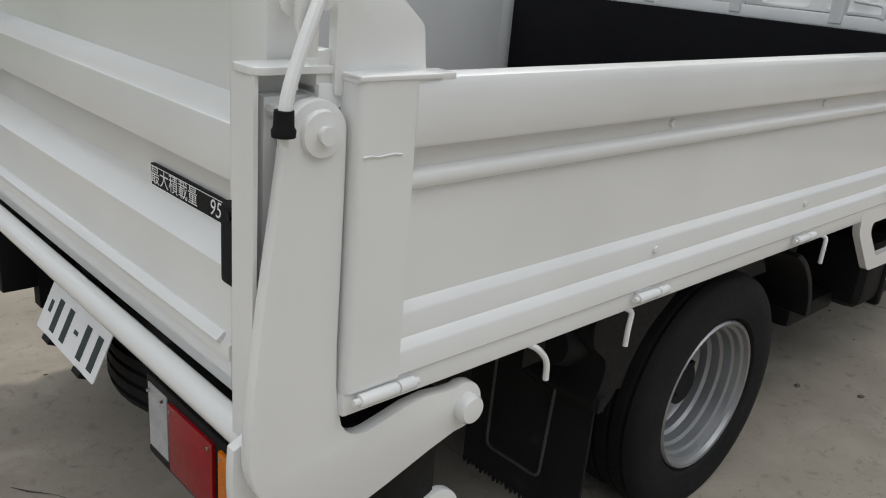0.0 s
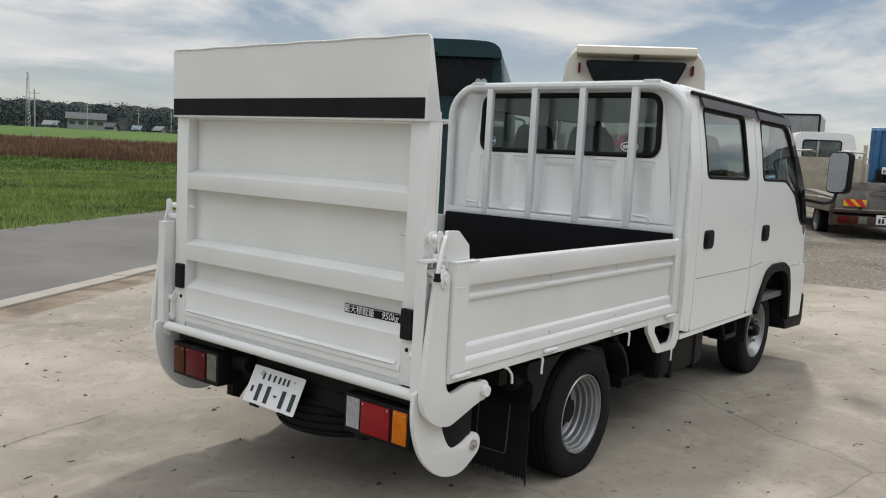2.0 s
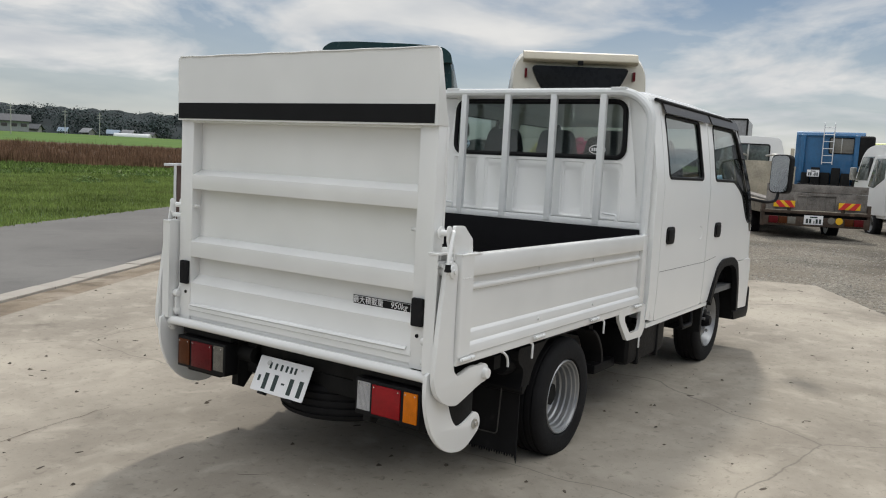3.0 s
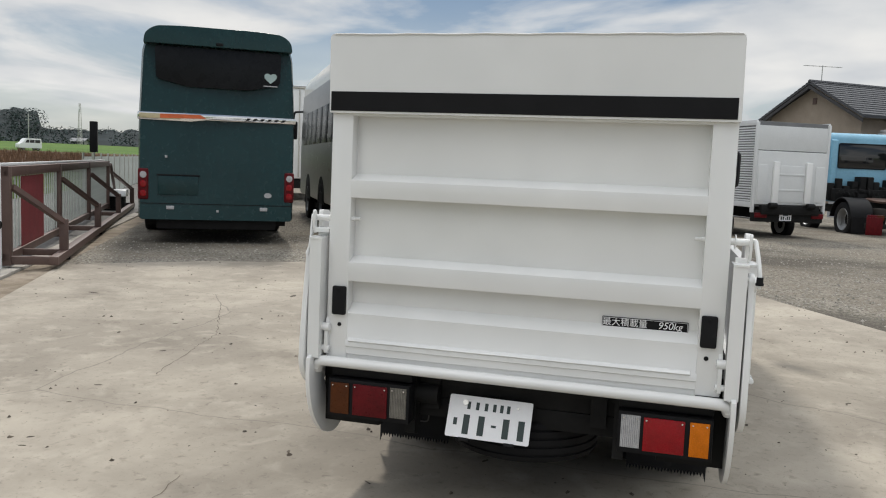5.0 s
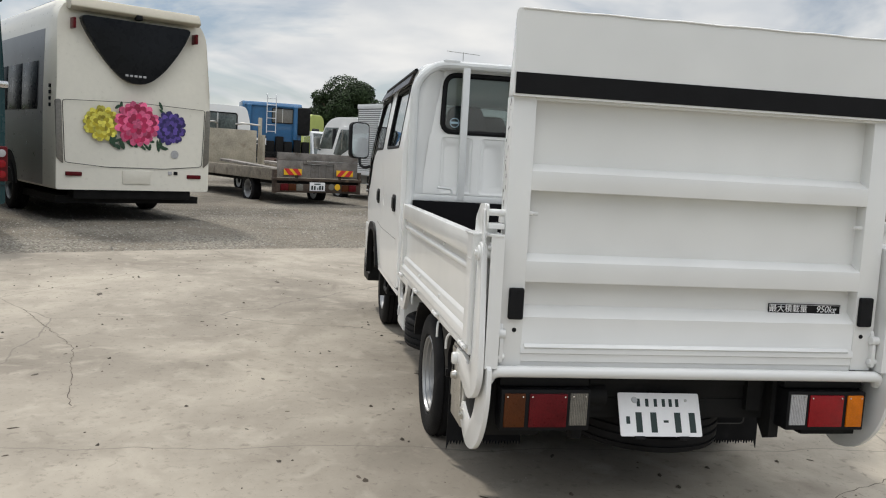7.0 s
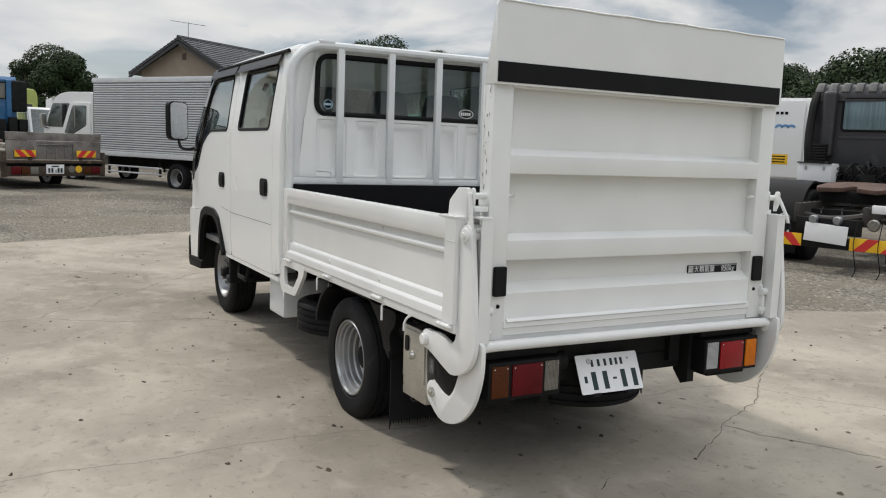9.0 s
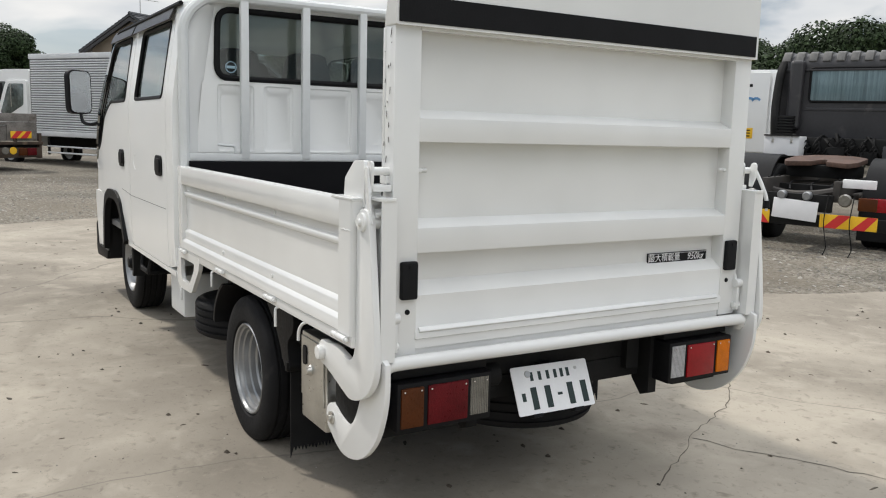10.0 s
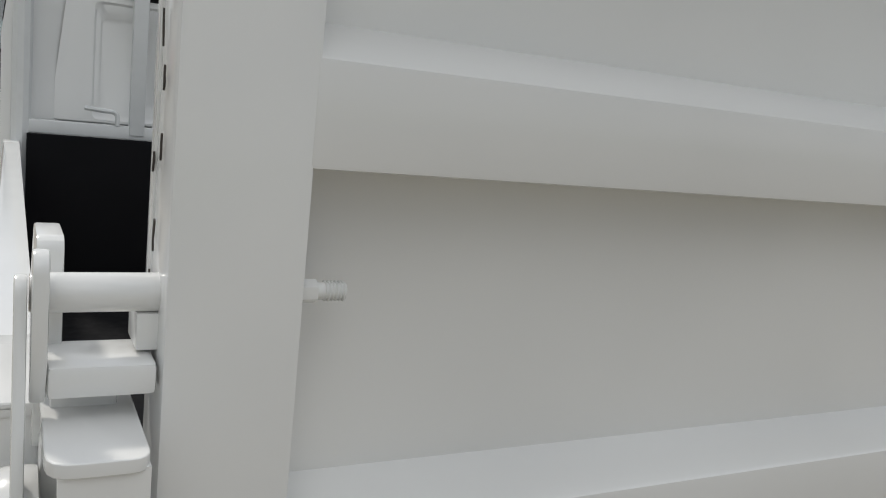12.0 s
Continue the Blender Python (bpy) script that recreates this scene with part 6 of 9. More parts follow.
def round_cab(parent, x0, x1, hw, z0, z1, paint):
    """A cab with a softly rounded roof and a two-pane rear window."""
    sect = fillet([(-hw, z0), (hw, z0), (hw, z1 - 0.55), (hw * 0.84, z1 - 0.02), (0.0, z1), (-hw * 0.84, z1 - 0.02), (-hw, z1 - 0.55)], [0.02, 0.02, 0.3, 0.16, 0.3, 0.16, 0.3], 5, True)
    cab = part("cab", prism(bm0(), sect, "x", x0, x1 - 0.25, 0.06, 3), paint, parent)
    nose = fillet([(x1 - 0.4, z0), (x1 - 0.4, z1 - 0.12), (x1 - 0.22, z1 - 0.2), (x1, z0 + 0.9), (x1, z0)], 0.06, 3, True)
    part("nose", prism(bm0(), nose, "y", -hw * 0.97, hw * 0.97, 0.05, 3), paint, cab)
    zb, zt = z1 - 0.82, z1 - 0.26
    win = part("back_window", box(bm0(), x0 - 0.012, x0 + 0.02, -0.47, 0.60, zb, zt, 0.03), CAB_GLAZING, cab, "sliding rear window")
    part("window_rubber", tube(bm0(), fillet([(x0 - 0.012, -0.48, zb), (x0 - 0.012, 0.61, zb), (x0 - 0.012, 0.61, zt), (x0 - 0.012, -0.48, zt)], 0.08, 3, True), 0.02, 6, True), BLACK, win)
    part("window_bar", box(bm0(), x0 - 0.025, x0 - 0.010, 0.15, 0.20, zb, zt, 0.004), STEEL, win)
    for side in (1, -1):
        w = fillet([(x0 + 0.35, zb + 0.02), (x1 - 0.50, zb - 0.10), (x1 - 0.62, zt), (x0 + 0.35, zt)], 0.06, 3, True)
        part("side_window", prism(bm0(), w, "y", side * (hw - 0.10), side * (hw + 0.004)), CAB_GLAZING, cab, "dark side window")
    return cab


def road_wheels(parent, spots, r, w, hy, dish_rear=True, rim=None):
    for x in spots:
        for side in (1, -1):
            mm = Matrix.Translation((x, side * hy, r)) @ (pose(0, 0, 0) if side > 0 else pose(0, 0, 0, 0, 0, 180))
            wheel(parent, mm, r, w, dish_rear, rim or SILVER)


def flatbed_lorry():
    tr = thing("flatbed_lorry", "worn beige flatbed lorry with a weathered grey tailgate", "truck", pose(18.9, 0.85, -0.12, 0, 0, 26))
    bm = bm0()
    for side in (1, -1):
        box(bm, 0.1, 8.2, side * 0.40 - 0.05, side * 0.40 + 0.05, 0.55, 0.80)
    part("chassis", bm, CHASSIS, tr)
    part("deck", box(bm0(), 0.05, 6.6, -1.15, 1.15, 0.80, 0.92, 0.01), BEIGE_DIRTY, tr, "weathered beige deck")
    for side in (1, -1):
        part("deck_rail", box(bm0(), 0.06, 6.6, side * 1.15 - 0.05, side * 1.15 + 0.05, 0.70, 1.0, 0.01), BEIGE_DIRTY, tr, "rust-stained side rail")
    gate = part("tailgate", box(bm0(), -0.06, 0.02, -1.18, 1.18, 0.72, 0.80, 0.01), BEIGE, tr)
    part("gate_board", box(bm0(), -0.055, 0.0, -1.16, 1.16, 1.235, 1.42, 0.012), WOOD_GREY, gate)
    for side in (1, -1):
        part("gate_board", box(bm0(), -0.05, 0.0, min(side * 0.44, side * 1.155), max(side * 0.44, side * 1.155), 0.80, 1.23, 0.01), WOOD_GREY, gate)
        part("corner_post", box(bm0(), -0.09, 0.06, side * 1.21 - 0.035, side * 1.21 + 0.035, 0.40, 0.98, 0.012), GRIME, gate, "rusty corner post")
        part("gate_hinge", box(bm0(), -0.075, -0.02, side * 0.62 - 0.04, side * 0.62 + 0.04, 0.70, 0.86, 0.008), GRIME, gate)
    for k in range(4):
        part("gate_plank", box(bm0(), -0.032, -0.005, -0.435 + k * 0.218, -0.222 + k * 0.218, 0.80, 1.145, 0.008), WOOD_GREY, gate)
    part("gate_ledge", box(bm0(), -0.065, -0.01, -0.45, 0.45, 1.15, 1.225, 0.012), WOOD_GREY, gate)
    part("top_channel", box(bm0(), -0.11, 0.06, -1.26, 1.26, 0.715, 0.785, 0.012), GRIME, tr, "rusty channel under the gate")
    part("beam_back", box(bm0(), 0.0, 0.10, -1.18, 1.18, 0.62, 0.72), CHASSIS, tr)
    part("rear_beam", box(bm0(), -0.10, 0.10, -1.22, 1.22, 0.42, 0.645, 0.02), GRIME, tr, "grimy rear beam")
    striped_board(tr, -0.095, 0.50, 0.995, 0.86, 1.02, 1)
    striped_board(tr, -0.095, -0.995, -0.50, 0.86, 1.02, -1)
    plate_bars(tr, -0.102, 0.05, 0.58, 0.44, 0.22)
    for side in (1, -1):
        part("tail_lamp", box(bm0(), -0.13, -0.10, min(side * 0.87, side * 1.09), max(side * 0.87, side * 1.09), 0.47, 0.64, 0.015), RED_OLD, tr)
        part("indicator_lamp", box(bm0(), -0.13, -0.10, min(side * 0.66, side * 0.86), max(side * 0.66, side * 0.86), 0.47, 0.64, 0.015), AMBER_OLD, tr)
        if side > 0:
            part("reversing_lamp", box(bm0(), -0.125, -0.10, 0.46, 0.65, 0.47, 0.64, 0.015), CLEAR_OLD, tr)
    for y, mt in ((-0.36, CLEAR_OLD), (-0.54, YELLOW)):
        part("round_badge", lathe(bm0(), [(0, 0.01), (0.08, 0.008), (0.085, 0), (0, 0)], 18, Matrix.Translation((-0.102, y, 0.58)) @ pose(0, 0, 0, 0, 0, 90)), mt, tr)
    road_wheels(tr, (1.9, 7.3), 0.40, 0.24, 0.98)
    part("headboard", box(bm0(), 6.3, 6.4, -1.05, 1.05, 0.92, 2.04, 0.02), BEIGE, tr, "beige headboard")
    for side in (1, -1):
        part("stake", box(bm0(), 5.9, 6.0, side * 1.0 - 0.05, side * 1.0 + 0.05, 0.92, 2.45, 0.02), BEIGE, tr)
        part("stake_plate", box(bm0(), 5.6, 5.86, side * 1.0 - 0.04, side * 1.0 + 0.04, 0.92, 1.9, 0.015), BEIGE, tr)
        part("stake_tube", tube(bm0(), fillet([(5.9, side * 0.98, 2.2), (6.0, side * 0.5, 2.24), (6.25, side * 0.3, 2.2)], 0.1), 0.03, 8), STEEL, tr)
        part("ramp_rail", prism(bm0(), [(0.4, 0.93), (4.6, 1.05), (4.6, 1.12), (0.4, 0.98)], "y", side * 0.55, side * 0.85, 0.006), WOOD_GREY, tr)
    round_cab(tr, 6.6, 8.4, 0.95, 0.62, 2.81, PAINT)


flatbed_lorry()


RAIL = shade("worn_dark_steel", (0.040, 0.035, 0.031), 0.7, var=0.3, scale=4, dirt=((0.07, 0.045, 0.03), 0.3, 5))


def tractor_unit(name, label, m, paint, z0, z1, hw, cab_x, roof=False, ladder=False, plate=True, worn=False):
    """A tractor unit seen from behind: rails, coupling plate, cab."""
    tr = thing(name, label, "truck", m, "parked tractor units")
    for side in (1, -1):
        part("frame_rail", box(bm0(), 0.05, cab_x + 1.6, side * 0.40 - 0.035, side * 0.40 + 0.035, 0.62, 0.86, 0.008), RAIL, tr, "worn dark frame rail")
        road_side = Matrix.Translation((1.30, side * 0.98, 0.50)) @ (pose(0, 0, 0) if side > 0 else pose(0, 0, 0, 0, 0, 180))
        wheel(tr, road_side, 0.50, 0.28, True, SILVER)
        part("inner_tyre", lathe(bm0(), tyre_profile(0.50, 0.28), 32, Matrix.Translation((1.30, side * 0.66, 0.50)), True), RUBBER, tr)
        mm = Matrix.Translation((cab_x + 0.9, side * 1.0, 0.50)) @ (pose(0, 0, 0) if side > 0 else pose(0, 0, 0, 0, 0, 180))
        wheel(tr, mm, 0.50, 0.28, False, SILVER)
        arc = disc_pts(1.30, 0.50, 0.62, 5, 175, 14) + disc_pts(1.30, 0.50, 0.59, 175, 5, 14)
        part("mudguard", prism(bm0(), arc, "y", side * 0.55, side * 1.18), BLACK, tr)
        part("mud_flap", box(bm0(), 0.62, 0.64, min(side * 0.55, side * 1.18), max(side * 0.55, side * 1.18), 0.15, 0.60), RUBBER, tr)
        part("tail_lamp", box(bm0(), -0.05, 0.04, min(side * 0.76, side * 1.10), max(side * 0.76, side * 1.10), 0.55, 0.70, 0.015), RED if side < 0 else RED_OLD, tr)
        part("amber_lamp", box(bm0(), -0.055, 0.04, min(side * 0.66, side * 0.86), max(side * 0.66, side * 0.86), 0.553, 0.697, 0.012), AMBER_OLD, tr)
        part("work_lamp", lathe(bm0(), [(0, 0.03), (0.06, 0.03), (0.075, 0.0), (0.05, -0.08), (0, -0.09)], 18, Matrix.Translation((-0.03, side * 0.52, 0.655)) @ pose(0, 0, 0, 0, 0, 90)), CLEAR_OLD, tr)
        if worn:
            for k in range(5):
                part("gear_case", box(bm0(), cab_x - 0.40 + 0.05 * k, cab_x - 0.02, min(side * (0.02 + 0.21 * k), side * (0.20 + 0.21 * k)), max(side * (0.02 + 0.21 * k), side * (0.20 + 0.21 * k)), 1.0, 1.72 - 0.07 * ((k * 2) % 5), 0.03), CHASSIS, tr)
            part("air_bottle", rod(bm0(), (cab_x - 1.0, side * 0.62, 0.72), (cab_x - 0.35, side * 0.62, 0.72), 0.12, 16, 0.03), SILVER, tr)
            part("mud_flap", box(bm0(), -0.07, -0.055, min(side * 0.70, side * 1.15), max(side * 0.70, side * 1.15), 0.16, 0.64, 0.004), RED_OLD if side > 0 else AMBER_OLD, tr, "dull dark red flap" if side > 0 else "dull amber flap")
            continue
        striped_board(tr, -0.07, 0.28 if side > 0 else -0.88, 0.88 if side > 0 else -0.28, 0.335, 0.49, side)
    part("end_beam", box(bm0(), -0.02, 0.06, -0.38, 0.38, 0.50, 0.70, 0.01), CHASSIS, tr)
    part("under_bar", box(bm0(), -0.05, 0.03, -1.15, 1.15, 0.33, 0.47, 0.015), CHASSIS, tr)
    fifth = fillet([(0.70, -0.36), (0.86, -0.08), (1.12, -0.04), (1.12, 0.04), (0.86, 0.08), (0.70, 0.36), (0.95, 0.44), (1.50, 0.44), (1.74, 0.24), (1.78, 0.0), (1.74, -0.24), (1.50, -0.44), (0.95, -0.44)], 0.06, 3, True)
    part("coupling_plate", prism(bm0(), fifth, "z", 0.99, 1.05, 0.015, 2, Matrix.Translation((0.7, 0, 1.0)) @ pose(0, 0, 0, 0, -4, 0) @ Matrix.Translation((-0.7, 0, -1.0))), RUST, tr, "rusty fifth-wheel coupling plate")
    part("coupling_stand", box(bm0(), 1.0, 1.40, -0.42, 0.42, 0.85, 1.01, 0.02), CHASSIS, tr)
    for k in range(3):
        part("spring_leaf", box(bm0(), 0.75 - 0.1 * k, 1.85 + 0.1 * k, -0.56, -0.47, 0.62 + 0.03 * k, 0.645 + 0.03 * k, 0.004), RAIL, tr)
    bow = fillet([(0.30, 0.38, 0.70), (0.30, 0.16, 0.66), (0.30, -0.12, 0.68), (0.30, -0.38, 0.74)], 0.1)
    part("bowed_member", tube(bm0(), bow, 0.05, 8), RAIL, tr, "bowed rear cross tube")
    for k, y in enumerate((-0.28, -0.05, 0.2)):
        part("air_line", tube(bm0(), fillet([(0.4, y, 0.72), (0.7, y + 0.08, 0.80), (1.6, y - 0.05, 0.78), (2.4, y + 0.1, 0.95)], 0.15), 0.014, 5), BLACK, tr)
    part("cross_member", box(bm0(), 0.55, 0.68, -0.37, 0.37, 0.62, 0.78), CHASSIS, tr)
    for k, y in enumerate((-0.12, 0.16)):
        part("air_valve", lathe(bm0(), [(0, 0.05), (0.04, 0.05), (0.055, 0.02), (0.05, -0.06), (0, -0.06)], 14, Matrix.Translation((-0.05, y, 0.68)) @ pose(0, 0, 0, 0, 0, 90)), SILVER, tr)
    if plate:
        part("plate_cover", box(bm0(), -0.085, -0.07, -0.25, 0.25, 0.40, 0.63, 0.006, 2, Matrix.Translation((0, 0, 0.515)) @ pose(0, 0, 0, 3.5, 0, 0) @ Matrix.Translation((0, 0, -0.515))), WHITE, tr, "blank white plate cover")
    bm = bm0()
    box(bm, cab_x - 0.45, cab_x, -0.95, 0.95, 0.98, 1.35, 0.04)
    rng = random.Random(len(label))
    for k in range(12):
        y, dy, up = rng.uniform(-0.8, 0.7), rng.uniform(-0.35, 0.35), rng.uniform(1.22, 1.46)
        tube(bm, fillet([(cab_x - 0.48, y, 1.05), (cab_x - 0.54, y + dy * 0.4, up - 0.12), (cab_x - 0.42, y + dy * 0.8, up), (cab_x - 0.08, y + dy, up - 0.06)], 0.08), rng.uniform(0.012, 0.024), 6)
    for k in range(4):
        box(bm, cab_x - 0.56, cab_x - 0.4, -0.75 + 0.42 * k, -0.52 + 0.42 * k, 1.0, 1.12 + 0.05 * (k % 3), 0.02)
    for k in range(9):
        z = 1.12 + 0.045 * (k % 5)
        y = -0.62 + 0.15 * k
        tube(bm, [(cab_x - 0.52 + 0.05 * math.cos(0.9 * j), y + 0.018 * j, z + 0.05 * math.sin(0.9 * j)) for j in range(22)], 0.009, 5)
    part("hose_gear", bm, CHASSIS, tr, "dark hoses and gear behind the cab")
    cab = part("cab", prism(bm0(), fillet([(cab_x, z0), (cab_x, z1 - 0.12), (cab_x + 0.12, z1), (cab_x + 1.6, z1), (cab_x + 1.95, z0 + (z1 - z0) * 0.5), (cab_x + 1.95, z0)], 0.10, 3, True), "y", -hw, hw, 0.06, 3), paint, tr)
    zb, zt = (2.47, 3.0) if ladder else (z0 + (z1 - z0) * (0.50 if worn else 0.52), z1 - (z1 - z0) * (0.16 if worn or roof else 0.22))
    wl, wr = (-0.78, 0.0) if ladder else (-hw * 0.62, hw * 0.62)
    bw = part("back_window", box(bm0(), cab_x - 0.012, cab_x + 0.02, wl, wr, zb, zt, 0.03), shade("curtained_glass", (0.13, 0.19, 0.21), 0.15, var=0.3, scale=5, stretch=(1, 6, 0.2)) if not (ladder or worn) else BLACK_GLOSS if worn else CLEAR_OLD, cab, "curtained rear window")
    part("window_rubber", tube(bm0(), fillet([(cab_x - 0.012, wl - 0.01, zb - 0.01), (cab_x - 0.012, wr + 0.01, zb - 0.01), (cab_x - 0.012, wr + 0.01, zt + 0.01), (cab_x - 0.012, wl - 0.01, zt + 0.01)], 0.05, 3, True), 0.018, 6, True), BLACK, bw)
    for side in (1, -1):
        part("side_window", prism(bm0(), fillet([(cab_x + 0.75, zb), (cab_x + 1.75, zb - 0.1), (cab_x + 1.5, zt + 0.05), (cab_x + 0.75, zt + 0.05)], 0.05, 3, True), "y", side * (hw - 0.02), side * (hw + 0.006)), BLACK_GLOSS, cab)
        part("side_duct", box(bm0(), cab_x - 0.13, cab_x + 0.06, min(side * hw * 0.70, side * hw * 0.86), max(side * hw * 0.70, side * hw * 0.86), z0 + 0.34, zt + 0.12, 0.06, 4), paint, cab)
    if roof:
        n = 13
        for k in range(n):
            y = -hw + 0.08 + k * (2 * hw - 0.16) / (n - 1)
            part("roof_rib", prism(bm0(), fillet([(cab_x - 0.02, z1 - 0.14), (cab_x + 0.06, z1 + 0.02), (cab_x + 1.5, z1 + 0.03), (cab_x + 1.5, z1 - 0.05)], 0.05, 3, True), "y", y - 0.055, y + 0.055, 0.03), ROOF_GREY, cab)
        part("tool_box", box(bm0(), 2.3, 2.7, 0.63, 1.12, 1.08, 1.36, 0.012), WHITE, tr, "white tool box on the frame")
        for y in (0.72, 0.98):
            part("box_hasp", box(bm0(), 2.288, 2.302, y, y + 0.03, 1.26, 1.34, 0.003), STEEL, tr)
        part("box_edge", box(bm0(), 2.27, 2.30, 0.63, 1.12, 1.355, 1.375, 0.004), CHASSIS, tr)
        for side in (1, -1):
            cs = [(cab_x - 0.16, side * 1.17, 1.36), (cab_x - 0.20, side * 1.18, 1.62), (cab_x - 0.14, side * 1.20, 1.86), (cab_x - 0.06, side * 1.19, 2.30), (cab_x + 0.05, side * 1.18, 2.44)]
            part("snorkel", tube(bm0(), fillet(cs, 0.12, 4), 0.075, 12, flat=0.8), CHASSIS, tr, "black intake snorkel")
            for k in range(7):
                part("bellows_ring", box(bm0(), cab_x - 0.24, cab_x - 0.04, side * 1.02 - 0.12, side * 1.02 + 0.12, 1.37 + 0.043 * k, 1.40 + 0.043 * k, 0.01), CHASSIS, tr)
        part("rear_crease", box(bm0(), cab_x - 0.012, cab_x + 0.01, -hw * 0.66, hw * 0.66, zb - 0.14, zb - 0.10, 0.006), paint, cab)
        part("roof_gutter", box(bm0(), cab_x - 0.03, cab_x + 0.03, -hw * 0.92, hw * 0.92, z1 - 0.27, z1 - 0.24, 0.008), paint, cab)
        for side in (1, -1):
            for k in range(5):
                part("rail_bolt", rod(bm0(), (0.2 + 0.22 * k, side * 0.40, 0.855), (0.2 + 0.22 * k, side * 0.40, 0.875), 0.018, 6), CHASSIS, tr)
        part("side_case", box(bm0(), 2.0, 2.05, -1.2, -0.50, 0.8, 1.26, 0.01), DARK_GREY, tr)
        part("lamp_bar", box(bm0(), 0.1, 0.16, -0.80, -0.45, 0.79, 0.89, 0.012), WHITE, tr)
        for y in (-0.35, -0.62):
            part("loose_wire", tube(bm0(), fillet([(-0.05, y, 0.72), (-0.12, y + 0.02, 0.4), (-0.08, y - 0.03, 0.1), (-0.1, y, 0.02)], 0.1), 0.006, 5), CHASSIS, tr)
    if ladder:
        part("air_cleaner", box(bm0(), cab_x - 0.14, cab_x + 0.50, -1.45, -0.92, 2.03, 3.10, 0.10, 3), CHASSIS, tr, "black air cleaner case beside the cab")
        part("window_bar", box(bm0(), cab_x - 0.024, cab_x - 0.008, -0.40, -0.37, zb, zt, 0.003), STEEL, bw)
        rng = random.Random(77)
        for k in range(7):
            y = -1.40 + 0.33 * k
            part("gear_case", box(bm0(), cab_x - 0.30 - rng.uniform(0, 0.15), cab_x - 0.02, y, y + rng.uniform(0.25, 0.33), 1.15, rng.uniform(1.72, 1.98), 0.03), CHASSIS, tr)
        plate_bars(tr, cab_x - 0.47, 0.46, 1.72, 0.40, 0.24)
        part("roof_lip", box(bm0(), cab_x - 0.05, cab_x + 0.05, -hw * 0.93, hw * 0.93, z1 - 0.17, z1 - 0.12, 0.02), paint, cab)
        bm = bm0()
        for y in (-0.12, 0.22):
            tube(bm, fillet([(cab_x - 0.10, y, 2.05), (cab_x - 0.10, y, z1 + 0.30), (cab_x + 0.15, y, z1 + 0.30)], 0.05), 0.018, 6)
        for k in range(6):
            rod(bm, (cab_x - 0.10, -0.12, 2.12 + 0.25 * k), (cab_x - 0.10, 0.22, 2.12 + 0.25 * k), 0.014, 8)
        part("ladder", bm, ALU, cab, "light metal ladder")
    return tr


tractor_unit("tractor_unit", "dark grey tractor unit with a rusty coupling plate", pose(3.98, -6.73, -0.02, 0, 0, -69), DARK_GREY, 1.12, 2.60, 1.22, 3.15, roof=True)
tractor_unit("tractor_unit", "blue tractor unit with a ladder on its cab", pose(27.63, 1.98, -0.10, 0, 0, 8), BLUE, 1.05, 3.23, 1.13, 2.4, ladder=True, plate=False)
tractor_unit("tractor_unit", "light blue tractor unit parked by the house", pose(21.6, -6.95, -0.12, 0, 0, 16), SKY_BLUE, 0.95, 3.0, 1.15, 2.6, plate=False, worn=True)
tractor_unit("tractor_unit", "emerald green tractor unit in the yard", pose(30.3, -11.5, -0.12, 0, 0, -95), EMERALD, 1.0, 2.75, 1.15, 2.4)


